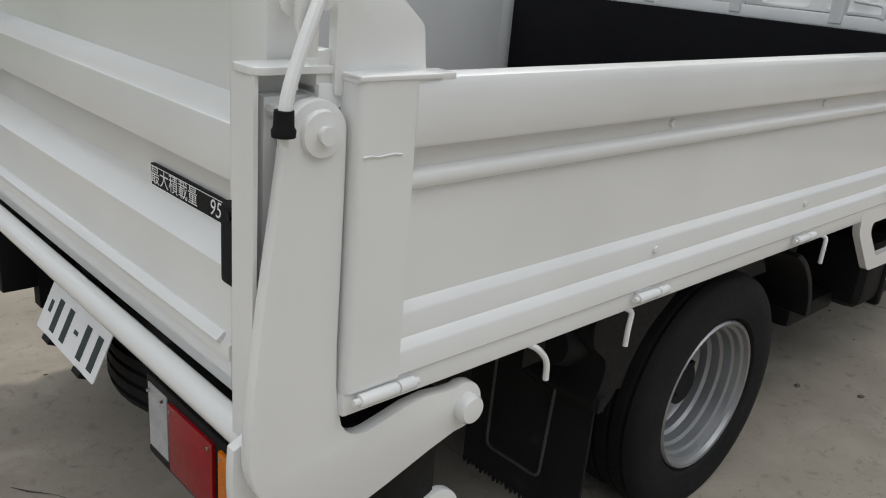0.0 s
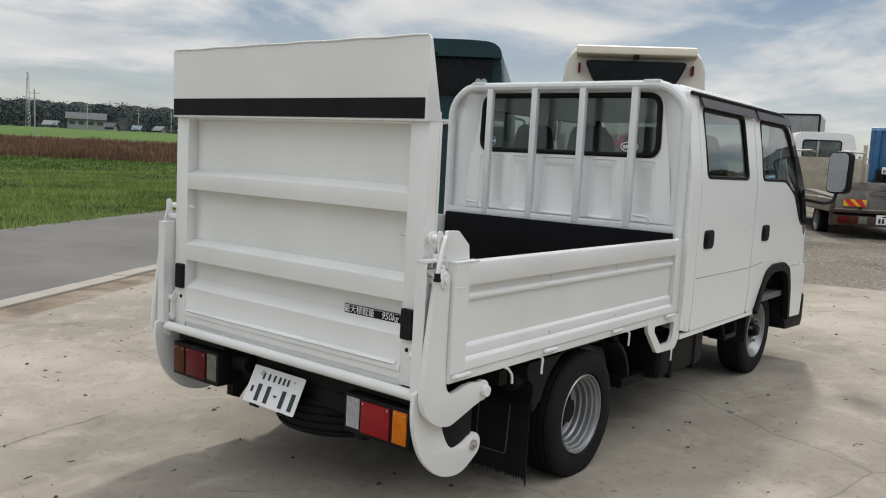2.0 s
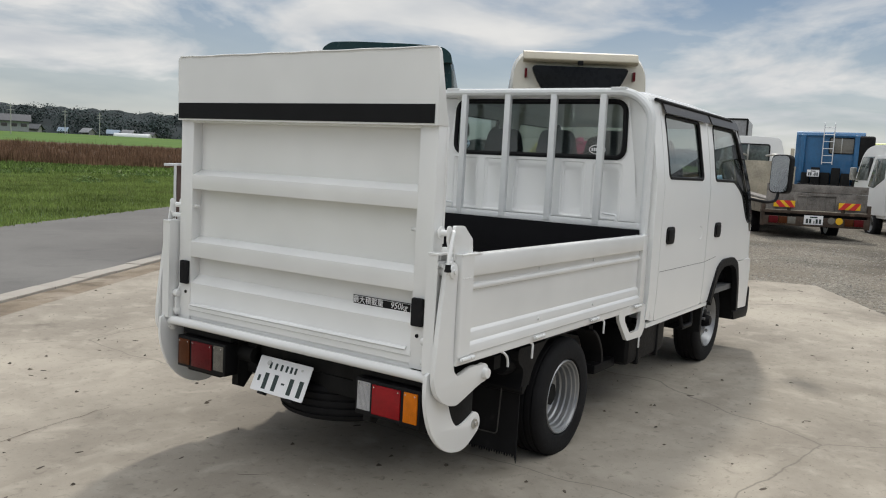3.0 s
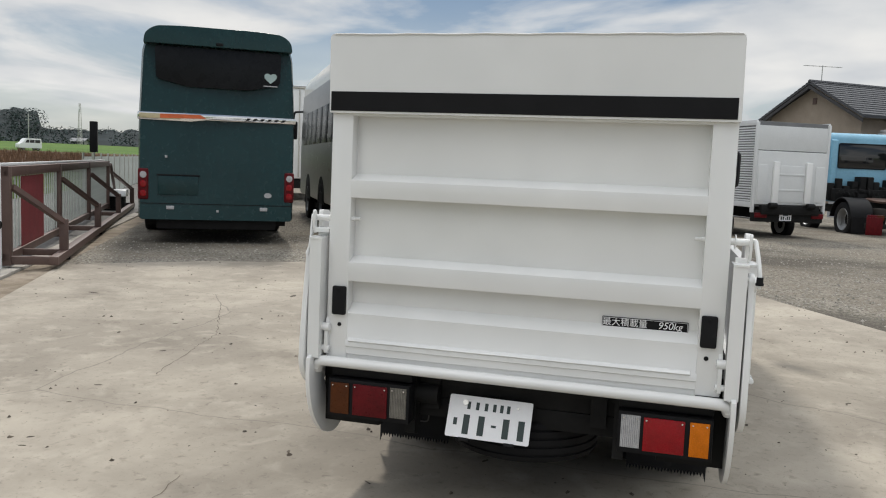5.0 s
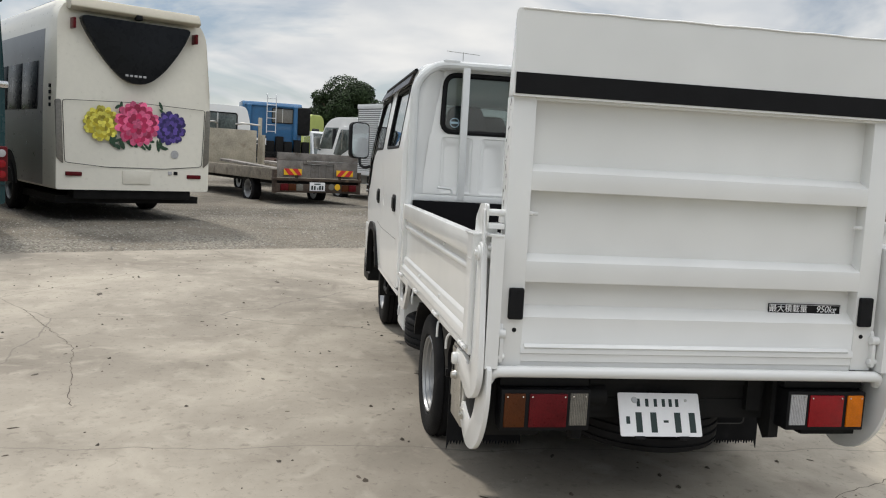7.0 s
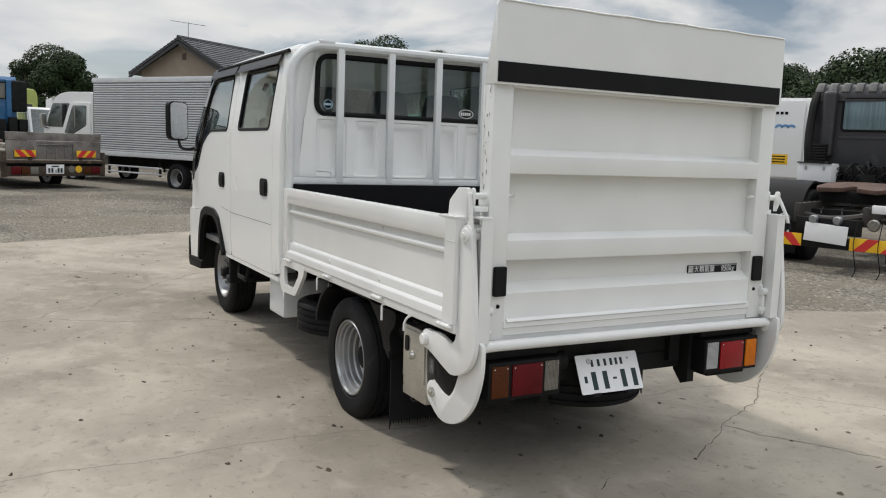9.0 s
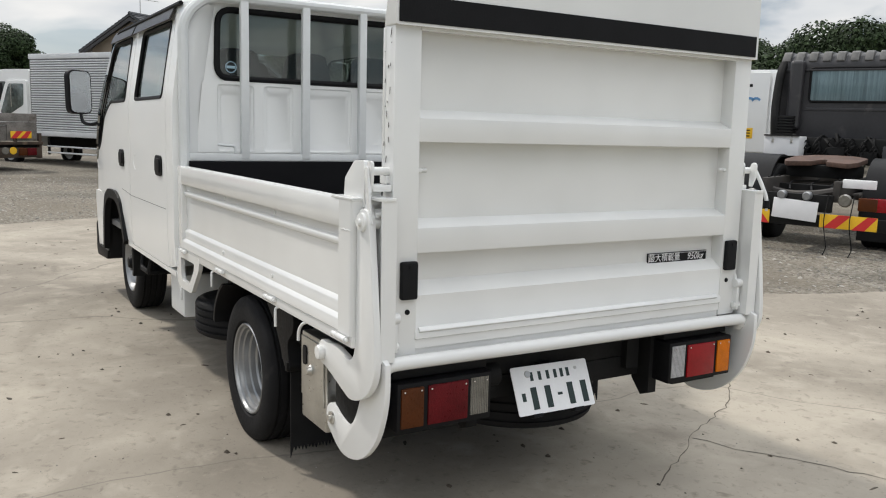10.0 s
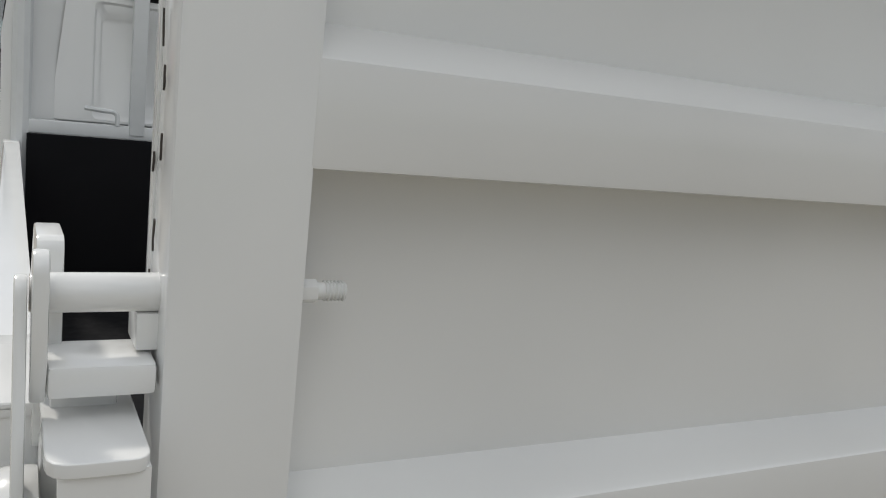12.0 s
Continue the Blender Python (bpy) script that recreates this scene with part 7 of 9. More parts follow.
def box_lorry():
    h = 28.3
    m = Matrix.Translation((18.55, -3.5, -0.10)) @ pose(0, 0, 0, 0, 0, h)
    tr = thing("box_lorry", "white lorry with a corrugated aluminium box body", "truck", m)
    L, hw = 4.73, 1.0
    bx = part("box_body", box(bm0(), 0.0, L, -hw, hw, 0.86, 2.90, 0.01), ALU_GROOVE, tr, "corrugated aluminium box body")
    n = 30
    rib = None
    for side in (1, -1):
        for k in range(n):
            z = 0.98 + k * 1.80 / n
            ob = part("corrugation", prism(bm0(), [(side * hw, z), (side * (hw + 0.016), z + 0.006), (side * (hw + 0.016), z + 0.030), (side * hw, z + 0.038)], "x", 0.05, L - 0.05), ALU, bx) if rib is None or rib[0] != side else new("corrugation", rib[1].data)
            if rib is None or rib[0] != side:
                rib = (side, ob, z)
            else:
                ob.parent = bx
                ob.matrix_basis = Matrix.Translation((0, 0, z - rib[2]))
        for z0, z1 in ((0.84, 0.97), (2.79, 2.92)):
            part("edge_rail", box(bm0(), -0.01, L + 0.01, min(side * (hw - 0.03), side * (hw + 0.022)), max(side * (hw - 0.03), side * (hw + 0.022)), z0, z1, 0.008), ALU, bx)
    part("header_panel", box(bm0(), -0.03, 0.01, -0.97, 0.97, 2.22, 2.80, 0.01), PAINT_GREY, bx, "pale header panel")
    gate = part("tail_gate", box(bm0(), -0.06, -0.01, -0.95, 0.95, 0.92, 2.20, 0.015), PAINT_GREY, tr, "pale grey tail lift gate")
    for y in (-0.45, 0.45):
        part("lift_arm", box(bm0(), -0.13, -0.06, y - 0.08, y + 0.08, 0.95, 1.95, 0.02), PAINT, gate)
    for z in (1.25, 1.62):
        part("gate_rib", box(bm0(), -0.085, -0.06, -0.36, 0.36, z, z + 0.05, 0.01), PAINT_GREY, gate)
    part("inner_panel", box(bm0(), -0.075, -0.055, -0.36, 0.36, 0.98, 1.86, 0.008), PAINT_GREY, gate, "grey recessed gate panel")
    for side in (1, -1):
        part("side_stile", box(bm0(), -0.075, -0.055, side * 0.79 - 0.13, side * 0.79 + 0.13, 1.0, 1.86, 0.01), PAINT_GREY, gate)
        part("corner_post", box(bm0(), -0.05, 0.03, side * 0.985 - 0.035, side * 0.985 + 0.035, 0.72, 2.88, 0.012), PAINT_GREY, bx)
        part("gate_roller", rod(bm0(), (-0.16, side * 0.42, 0.90), (-0.16, side * 0.62, 0.90), 0.07, 12, 0.01), CHASSIS, gate)
    part("lift_gear", box(bm0(), -0.14, 0.0, -0.80, 0.80, 0.68, 0.90, 0.03), CHASSIS, tr)
    part("rear_beam", box(bm0(), -0.08, 0.10, -0.95, 0.95, 0.50, 0.78, 0.02), CHASSIS, tr)
    plate_bars(tr, -0.085, 0.1, 0.62, 0.33, 0.165)
    for side in (1, -1):
        part("tail_lamp", box(bm0(), -0.10, -0.07, min(side * 0.62, side * 0.95), max(side * 0.62, side * 0.95), 0.60, 0.72, 0.01), RED_OLD, tr)
        part("frame_rail", box(bm0(), 0.0, 6.2, side * 0.38 - 0.04, side * 0.38 + 0.04, 0.55, 0.80), CHASSIS, tr)
        for z in (0.42, 0.58):
            part("side_guard", tube(bm0(), [(2.0, side * 0.93, z), (4.2, side * 0.93, z)], 0.022, 6), ALU, tr)
        for x in (2.05, 4.15):
            part("guard_post", box(bm0(), x - 0.03, x + 0.03, side * 0.92 - 0.02, side * 0.92 + 0.02, 0.36, 0.82), CHASSIS, tr)
    road_wheels(tr, (1.35, 5.75), 0.37, 0.22, 0.88)
    prof = fillet([(4.82, 0.55), (4.82, 2.50), (4.90, 2.545), (6.05, 2.55), (6.45, 2.46), (6.72, 2.26), (7.14, 1.50), (7.20, 1.10), (7.20, 0.55)], [0.02, 0.05, 0.05, 0.3, 0.15, 0.1, 0.15, 0.1, 0.02], 4, True)
    cab = part("cab", prism(bm0(), prof, "y", -0.95, 0.95, 0.10, 4), PAINT, tr)
    part("windscreen", prism(bm0(), [(6.745, 2.22), (7.135, 1.52), (7.11, 1.50), (6.72, 2.20)], "y", -0.82, 0.82), BLACK_GLOSS, cab)
    for side in (1, -1):
        door = part("cab_door", prism(bm0(), fillet([(4.88, 0.62), (4.88, 2.26), (5.79, 2.26), (6.16, 1.52), (6.20, 0.62)], [0.05, 0.10, 0.16, 0.1, 0.05], 4, True), "y", side * 0.93, side * 1.0, 0.012, 3), PAINT, cab)
        part("door_window", prism(bm0(), fillet([(5.05, 1.62), (5.02, 2.17), (5.66, 2.17), (6.06, 1.40), (5.68, 1.36)], 0.05, 3, True), "y", side * 0.97, side * 1.006, 0.002), CAB_GLAZING, door, "dark door window")
        part("window_bar", box(bm0(), 5.55, 5.58, min(side * 1.0, side * 1.012), max(side * 1.0, side * 1.012), 1.56, 2.15), STEEL, door)
        part("corner_glass", prism(bm0(), fillet([(7.02, 1.56), (6.68, 2.23), (5.86, 2.23), (6.12, 1.56)], 0.05, 3, True), "y", side * 0.93, side * 0.957, 0.002), CAB_GLAZING, cab, "grey-green front quarter glass")
        part("door_pillar", box(bm0(), 6.00, 6.22, min(side * 0.94, side * 0.962), max(side * 0.94, side * 0.962), 1.60, 2.2, 0.004), BLACK, cab)
        arm = tube(bm0(), fillet([(6.9, side * 0.90, 1.5), (6.95, side * 1.08, 1.55), (6.95, side * 1.09, 1.8)], 0.05), 0.015, 6)
        mr = part("mirror", arm, BLACK, cab)
        part("shell", box(bm0(), 6.90, 6.98, side * 1.09 - 0.09, side * 1.09 + 0.09, 1.55, 1.92, 0.03), STEEL, mr)


box_lorry()


def reefer_lorry():
    tr = thing("reefer_lorry", "white refrigerated box lorry with a blue mark", "truck", pose(9.64, -13.5, -0.05, 0, 0, -62) @ Matrix.Diagonal((1, 1.05, 1.02, 1)))
    bx = part("box_body", box(bm0(), 0.0, 5.5, -1.1, 1.1, 0.95, 2.72, 0.03), PAINT, tr, "white insulated box body")
    for side in (1, -1):
        dr = part("door", box(bm0(), -0.05, 0.0, min(side * 0.02, side * 1.06), max(side * 0.02, side * 1.06), 1.0, 2.66, 0.01), PAINT, bx)
        for z in (1.15, 1.55, 1.95, 2.4):
            part("hinge", tube(bm0(), fillet([(-0.06, side * 0.86, z), (-0.09, side * 1.0, z + 0.01), (-0.06, side * 1.09, z + 0.01)], 0.03), 0.016, 6), STEEL, dr)
        part("lock_rod", rod(bm0(), (-0.07, side * 0.98, 1.0), (-0.07, side * 0.98, 2.64), 0.012, 8), STEEL, dr)
    part("yellow_sign", box(bm0(), -0.058, -0.05, 0.28, 0.70, 1.28, 1.50, 0.003), YELLOW, bx, "yellow notice")
    for k in range(3):
        part("sign_mark", box(bm0(), -0.060, -0.058, 0.33, 0.62, 1.32 + 0.06 * k, 1.345 + 0.06 * k), BLACK, bx)
    for k in range(3):
        part("blue_mark", prism(bm0(), disc_pts(0.26 + 0.12 * k, 2.05, 0.10, 20, 150, 8) + disc_pts(0.26 + 0.12 * k, 2.03, 0.07, 150, 20, 8), "x", -0.058, -0.05), shade("blue_print", (0.12, 0.30, 0.55), 0.5), bx, "blue curved mark")
    for k in range(5):
        part("grey_mark", box(bm0(), -0.058, -0.05, 0.35 + 0.09 * k, 0.41 + 0.09 * k, 2.36, 2.42), BLACK, bx)
    part("rear_beam", box(bm0(), -0.06, 0.2, -1.1, 1.1, 0.55, 0.90, 0.02), CHASSIS, tr)
    road_wheels(tr, (1.3, 5.9), 0.42, 0.25, 0.95)
    small_cab(tr, 5.7, 7.3, 1.05, 0.6, 2.4, PAINT_GREY)


reefer_lorry()


def trailer_chassis():
    tr = thing("trailer_chassis", "black skeletal trailer chassis with a beige stand on it", "trailer", pose(24.8, -7.85, -0.12, 0, 0, -53))
    for side in (1, -1):
        part("frame_rail", box(bm0(), 0.0, 6.0, side * 0.5 - 0.06, side * 0.5 + 0.06, 0.75, 1.0, 0.01), CHASSIS, tr)
        part("amber_board", box(bm0(), -0.05, 0.0, min(side * 0.6, side * 1.05), max(side * 0.6, side * 1.05), 0.45, 0.85, 0.02), AMBER_OLD, tr)
    for x in (0.2, 2.0, 4.0, 5.8):
        part("cross_member", box(bm0(), x, x + 0.15, -1.05, 1.05, 0.78, 0.95, 0.01), CHASSIS, tr)
    road_wheels(tr, (1.6, 2.8), 0.50, 0.28, 0.95, rim=RAIL)
    st = part("stand", box(bm0(), 1.6, 2.9, -0.7, 0.7, 1.0, 1.12, 0.02), BEIGE, tr, "beige steel stand")
    for side in (1, -1):
        part("stand_rail", prism(bm0(), [(1.5, 1.12), (3.0, 1.12), (3.0, 1.30), (1.5, 1.62)], "y", side * 0.6 - 0.08, side * 0.6 + 0.08, 0.02), BEIGE, st)
    for x in (1.7, 2.2, 2.7):
        part("stand_rung", rod(bm0(), (x, -0.6, 1.35), (x, 0.6, 1.35), 0.05, 10), BEIGE, st)


trailer_chassis()


def pickup():
    tr = thing("small_pickup", "small white pickup with a railed load bed", "truck", pose(28.2, -13.8, -0.1, 0, 0, -100))
    part("bed_box", box(bm0(), 0.0, 1.9, -0.72, 0.72, 0.55, 0.95, 0.02), PAINT, tr)
    part("bed_hollow", box(bm0(), 0.05, 1.85, -0.67, 0.67, 0.952, 0.956), BOARD, tr)
    for side in (1, -1):
        part("bed_rack", tube(bm0(), fillet([(0.1, side * 0.65, 0.95), (0.1, side * 0.65, 1.35), (1.8, side * 0.65, 1.35), (1.8, side * 0.65, 0.95)], 0.06), 0.02, 6), PAINT, tr)
    part("rear_lamp", box(bm0(), -0.02, 0.0, -0.7, 0.7, 0.42, 0.54, 0.01), RED_OLD, tr)
    road_wheels(tr, (0.5, 2.6), 0.28, 0.16, 0.62)
    small_cab(tr, 1.95, 3.2, 0.72, 0.45, 1.75, PAINT)


pickup()


def minivan():
    p = (106.0, 95.0)
    tr = thing("minivan", "small white van on the far lane", "van", pose(p[0], p[1], rise(*p), 0, 0, 155))
    prof = fillet([(-1.7, 0.35), (-1.72, 1.2), (-1.55, 1.85), (0.7, 1.85), (1.25, 1.15), (1.7, 1.0), (1.7, 0.35)], 0.12, 3, True)
    bd = part("body", prism(bm0(), prof, "y", -0.75, 0.75, 0.06, 3), PAINT, tr)
    for side in (1, -1):
        for a, c in ((-1.45, -0.65), (-0.58, 0.15), (0.22, 0.85)):
            part("side_window", prism(bm0(), [(a, 1.18), (c, 1.18), (c - (0.3 if c > 0.5 else 0), 1.65), (a, 1.65)], "y", side * 0.74, side * 0.757), BLACK_GLOSS, bd)
    road_wheels(tr, (-1.1, 1.1), 0.29, 0.17, 0.66)


minivan()


def far_cabs():
    tr = thing("small_van", "small white van among the parked trucks", "van", pose(32.6, 0.15, -0.12, 0, 0, 186))
    prof = fillet([(-1.6, 0.35), (-1.62, 1.1), (-1.5, 2.28), (0.95, 2.28), (1.45, 1.35), (1.6, 1.15), (1.6, 0.35)], 0.12, 3, True)
    bd = part("body", prism(bm0(), prof, "y", -0.75, 0.75, 0.06, 3), PAINT, tr)
    part("windscreen", prism(bm0(), [(0.995, 2.20), (1.45, 1.36), (1.42, 1.34), (0.965, 2.18)], "y", -0.66, 0.66), CAB_GLAZING, bd)
    for side in (1, -1):
        for a, c in ((-1.35, -0.55), (-0.48, 0.25), (0.32, 0.95)):
            part("side_window", prism(bm0(), [(a, 1.35), (c, 1.35), (c - (0.2 if c > 0.5 else 0), 2.08), (a, 2.08)], "y", side * 0.74, side * 0.757), CAB_GLAZING, bd)
    road_wheels(tr, (-1.05, 1.05), 0.29, 0.17, 0.66)
    lime = shade("yellow_green_cab_paint", (0.42, 0.48, 0.13), 0.4, var=0.08, scale=2)
    tr = thing("lorry", "yellow-green lorry cab behind the parked trucks", "truck", pose(39.6, 0.88, -0.12, 0, 0, 150))
    cab = part("cab", prism(bm0(), fillet([(0.0, 0.6), (0.0, 3.0), (0.25, 3.22), (1.3, 3.22), (1.7, 1.9), (1.7, 0.6)], 0.15, 4, True), "y", -1.0, 1.0, 0.16, 4), lime, tr)
    part("back_vent", box(bm0(), -0.03, 0.02, -0.8, 0.8, 1.0, 2.45, 0.03), CHASSIS, cab)
    for side in (1, -1):
        part("side_window", prism(bm0(), fillet([(0.5, 1.8), (1.45, 1.75), (1.2, 2.55), (0.5, 2.55)], 0.06, 3, True), "y", side * 0.9, side * 1.006), BLACK_GLOSS, cab)
    part("chassis", box(bm0(), -3.5, 1.5, -0.45, 0.45, 0.55, 0.8), CHASSIS, tr)
    road_wheels(tr, (-2.6, 0.8), 0.42, 0.25, 0.9)
    for x, y, turn, top, wide, mat, label in ((43.3, -1.9, 0, 2.97, 1.0, PAINT_GREY, "pale grey box lorry behind the parked vans"), (44.1, 9.8, 10, 4.44, 1.18, BUS_GREY, "tall grey box lorry beyond the flatbed"), (24.3, 11.7, 31, 4.0, 1.15, PAINT, "tall white box lorry beyond the coaches")):
        tr = thing("box_lorry", label, "truck", pose(x, y, -0.12, 0, 0, turn))
        bx = part("box_body", box(bm0(), 0.0, 5.0, -wide, wide, 0.9, top + 0.12, 0.03), mat, tr)
        for side in (1, -1):
            part("edge_rail", box(bm0(), -0.03, 0.06, side * wide - 0.05, side * wide + 0.05, 0.9, top + 0.10, 0.015), CHASSIS if top > 4 else STEEL, bx)
            part("door_bar", rod(bm0(), (-0.03, side * 0.3, 0.95), (-0.03, side * 0.3, top), 0.02, 6), STEEL, bx)
        part("top_rail", box(bm0(), -0.04, 0.06, -wide, wide, top + 0.05, top + 0.14, 0.015), CHASSIS if top > 4 else STEEL, bx)
        part("chassis", box(bm0(), 0.0, 6.8, -0.45, 0.45, 0.55, 0.85), CHASSIS, tr)
        road_wheels(tr, (1.2, 6.0), 0.42, 0.25, 0.9)
        small_cab(tr, 5.2, 6.9, 1.0, 0.6, 2.5, PAINT)


far_cabs()

# ---- sliding gate, fence, boundary things ----


def sliding_gate():
    g = thing("sliding_gate", "brown steel sliding gate with pale bars and a dark red panel", "gate", pose(5.05, 6.92, 0, 0, 0, 31.0))
    L, H, reach = 11.2, 1.22, 0.52
    for z0, z1 in ((0.10, 0.20), (H - 0.12, H)):
        part("rail", box(bm0(), 0, L, -0.045, 0.045, z0, z1, 0.006), BROWN_STEEL, g)
    for k in range(4):
        x = k * (L - 0.12) / 3
        part("post", box(bm0(), x, x + 0.14, -0.055, 0.055, 0.05, H + 0.003, 0.006), BROWN_STEEL, g)
        part("brace", tube(bm0(), [(x + 0.10, -0.06, H - 0.24), (x + 0.78, -reach, 0.52)], 0.045, 4), BROWN_STEEL, g)
        part("foot_post", box(bm0(), x + 0.75, x + 0.85, -reach - 0.05, -reach + 0.05, 0.05, 0.56, 0.006), BROWN_STEEL, g)
        part("outrigger", box(bm0(), x + 0.76, x + 0.84, -reach, -0.04, 0.09, 0.17, 0.006), BROWN_STEEL, g)
        part("roller", lathe(bm0(), [(0, 0.03), (0.06, 0.03), (0.06, -0.03), (0, -0.03)], 14, Matrix.Translation((x + 1.1, -reach, 0.06))), CHASSIS, g)
    part("foot_rail", box(bm0(), 0.0, L + 0.9, -reach - 0.052, -reach + 0.052, 0.06, 0.16, 0.006), BROWN_STEEL, g)
    part("end_beam", box(bm0(), 0.02, 0.12, -reach, -0.05, 0.062, 0.158, 0.006), BROWN_STEEL, g)
    first = None
    for k in range(57):
        x = 0.24 + k * (L - 0.3) / 57
        if first is None:
            first = part("bar", rod(bm0(), (0, 0, 0.17), (0, 0, H - 0.09), 0.011, 8), FENCE_GREY, g)
            first.matrix_basis = Matrix.Translation((x, 0.012, 0))
        else:
            ob = new("bar", first.data)
            ob.parent = g
            ob.matrix_basis = Matrix.Translation((x, 0.012, 0))
    wave = [(0.80 + 0.06 * j, -0.026 - (0.008 if j % 2 else 0.0)) for j in range(27)]
    part("red_panel", prism(bm0(), wave + [(a, c + 0.005) for a, c in wave[::-1]], "z", 0.17, H - 0.13), RED_SHEET, g, "dark red ribbed sheet panel")
    part("end_post", box(bm0(), -0.11, -0.08, 0.02, 0.05, 0.0, H + 0.03, 0.004), PAINT_GREY, g, "pale end post")
    part("top_cap", box(bm0(), -0.30, L, 0.06, 0.12, H + 0.0, H + 0.035, 0.006), PAINT_GREY, g)
    part("latch", lathe(bm0(), [(0.03, 0), (0.045, 0.01), (0.045, 0.03), (0.03, 0.04)], 12, Matrix.Translation((-0.17, 0, 0.55)), True), CHASSIS, g)


sliding_gate()
signal = thing("box_on_pole", "black box on a thin steel pole", "post", pose(15.2, 13.5, 0, 0, 0, 31))
part("pole", rod(bm0(), (0, 0, 0), (0, 0, 1.55), 0.03), STEEL, signal)
part("case", box(bm0(), -0.10, 0.10, -0.09, 0.09, 1.42, 2.2, 0.02), BLACK, signal)
motor = thing("gate_motor", "small gate drive under a weathered cover", "gate drive", pose(15.0, 12.75, 0, 0, 0, 31))
part("stand", box(bm0(), -0.3, 0.3, -0.25, 0.25, 0.0, 0.35, 0.02), CHASSIS, motor)
part("cover", prism(bm0(), fillet([(-0.4, 0.35), (0.4, 0.35), (0.3, 0.52), (-0.3, 0.52)], 0.05, 3, True), "y", -0.3, 0.3, 0.03), PAINT_GREY, motor)
part("stay", tube(bm0(), [(-0.9, 0, 1.15), (0.35, 0, 0.3)], 0.035, 6), BROWN_STEEL, motor)


def mesh_fence():
    f = thing("fence", "pale grey-green sheet fence along the lane", "fence", pose(15.3, 13.9, 0, 0, 0, 31))
    first = None
    for k in range(14):
        if first is None:
            n = 33
            wave = [(j * 1.96 / (n - 1), 0.014 if j % 4 in (1, 2) else 0.0) for j in range(n)]
            bm = prism(bm0(), wave + [(a, c - 0.006) for a, c in wave[::-1]], "z", 0.05, 1.30)
            pan = part("panel", bm, FENCE_GREY, f)
            post = part("post", rod(bm0(), (0, 0, 0), (0, 0, 1.4), 0.03), STEEL, f)
            first = (pan, post)
        else:
            for src in first:
                ob = new(src.name.split(".")[0], src.data)
                ob.parent = f
                ob.matrix_basis = Matrix.Translation((2.0 * k, 0, 0))


mesh_fence()

# ---- houses and distance ----
WALL_TAN = shade("tan_render", (0.30, 0.25, 0.20), 0.9, var=0.1, scale=1.5, bump=0.004, bscale=20)
TILE = shade("dark_roof_tile", (0.055, 0.057, 0.063), 0.55, var=0.2, scale=2, rnd=0.15)
TILE_LIGHT = shade("grey_roof_tile", (0.20, 0.205, 0.215), 0.6, var=0.2, scale=2, rnd=0.15)
ROOF_BLUE = shade("blue_grey_roof", (0.20, 0.26, 0.33), 0.5, var=0.1, scale=0.5)
WALL_PALE = shade("pale_wall", (0.36, 0.355, 0.335), 0.9, var=0.08, scale=0.6)
SHEET = shade("grey_sheet_wall", (0.30, 0.31, 0.32), 0.6, var=0.1, scale=1.0)


def gable_house(name, label, m, L, W, hw_wall, ridge, wall_mat, roof_mat, rows=14, over_h=0.6):
    """Ridge along +x, gable end at x = 0."""
    h = thing(name, label, "house", m)
    gable = [(-W / 2, 0), (W / 2, 0), (W / 2, hw_wall), (0, ridge - 0.15), (-W / 2, hw_wall)]
    wl = part("wall", prism(bm0(), gable, "x", 0.0, L, 0.0), wall_mat, h)
    slope = (ridge - hw_wall) / (W / 2)
    for side in (1, -1):
        rf = part("roof", prism(bm0(), [(0, ridge - 0.05), (side * (W / 2 + over_h), ridge - 0.05 - slope * (W / 2 + over_h)), (side * (W / 2 + over_h), ridge + 0.08 - slope * (W / 2 + over_h)), (0, ridge + 0.10)], "x", -over_h, L + over_h), roof_mat, h)
        for k in range(rows):
            t0 = k / rows
            y0 = (W / 2 + over_h) * t0
            y1 = (W / 2 + over_h) * (k + 1) / rows
            z0, z1 = ridge + 0.10 - slope * y0 * 1.0, ridge + 0.10 - slope * y1
            part("tile_course", prism(bm0(), [(side * y0, z0 + 0.005), (side * y1, z1 + 0.05), (side * y1, z1 - 0.02), (side * y0, z0 - 0.03)], "x", -over_h, L + over_h), roof_mat, rf)
        part("barge_board", prism(bm0(), [(0, ridge - 0.12), (side * (W / 2 + over_h), ridge - 0.12 - slope * (W / 2 + over_h)), (side * (W / 2 + over_h), ridge - 0.32 - slope * (W / 2 + over_h)), (0, ridge - 0.34)], "x", -over_h, -over_h + 0.06), DARK_GREY, h)
    part("ridge_cap", tube(bm0(), [(-over_h, 0, ridge + 0.10), (L + over_h, 0, ridge + 0.10)], 0.13, 8), roof_mat, h)
    return h, wl


house, wl = gable_house("house", "tan two-storey house with a dark tiled roof", pose(54.4, -9.6, 0, 0, 0, -54), 7.8, 7.4, 5.6, 7.55, WALL_TAN, TILE)
part("vent", box(bm0(), -0.06, 0.02, -0.16, 0.16, 6.25, 6.65, 0.02), BROWN_STEEL, wl)
win = part("window", box(bm0(), -0.06, 0.02, -2.6, -1.2, 3.0, 4.1, 0.02), BLACK_GLOSS, wl)
part("window_frame", tube(bm0(), [(-0.07, -2.6, 3.0), (-0.07, -1.2, 3.0), (-0.07, -1.2, 4.1), (-0.07, -2.6, 4.1)], 0.04, 4, True), PAINT_GREY, win)
ae = thing("roof_aerial", "thin television aerial on the house ridge", "aerial", pose(54.6, -9.9, 7.6))
part("mast", rod(bm0(), (0, 0, 0), (0, 0, 1.1), 0.03, 6), STEEL, ae)
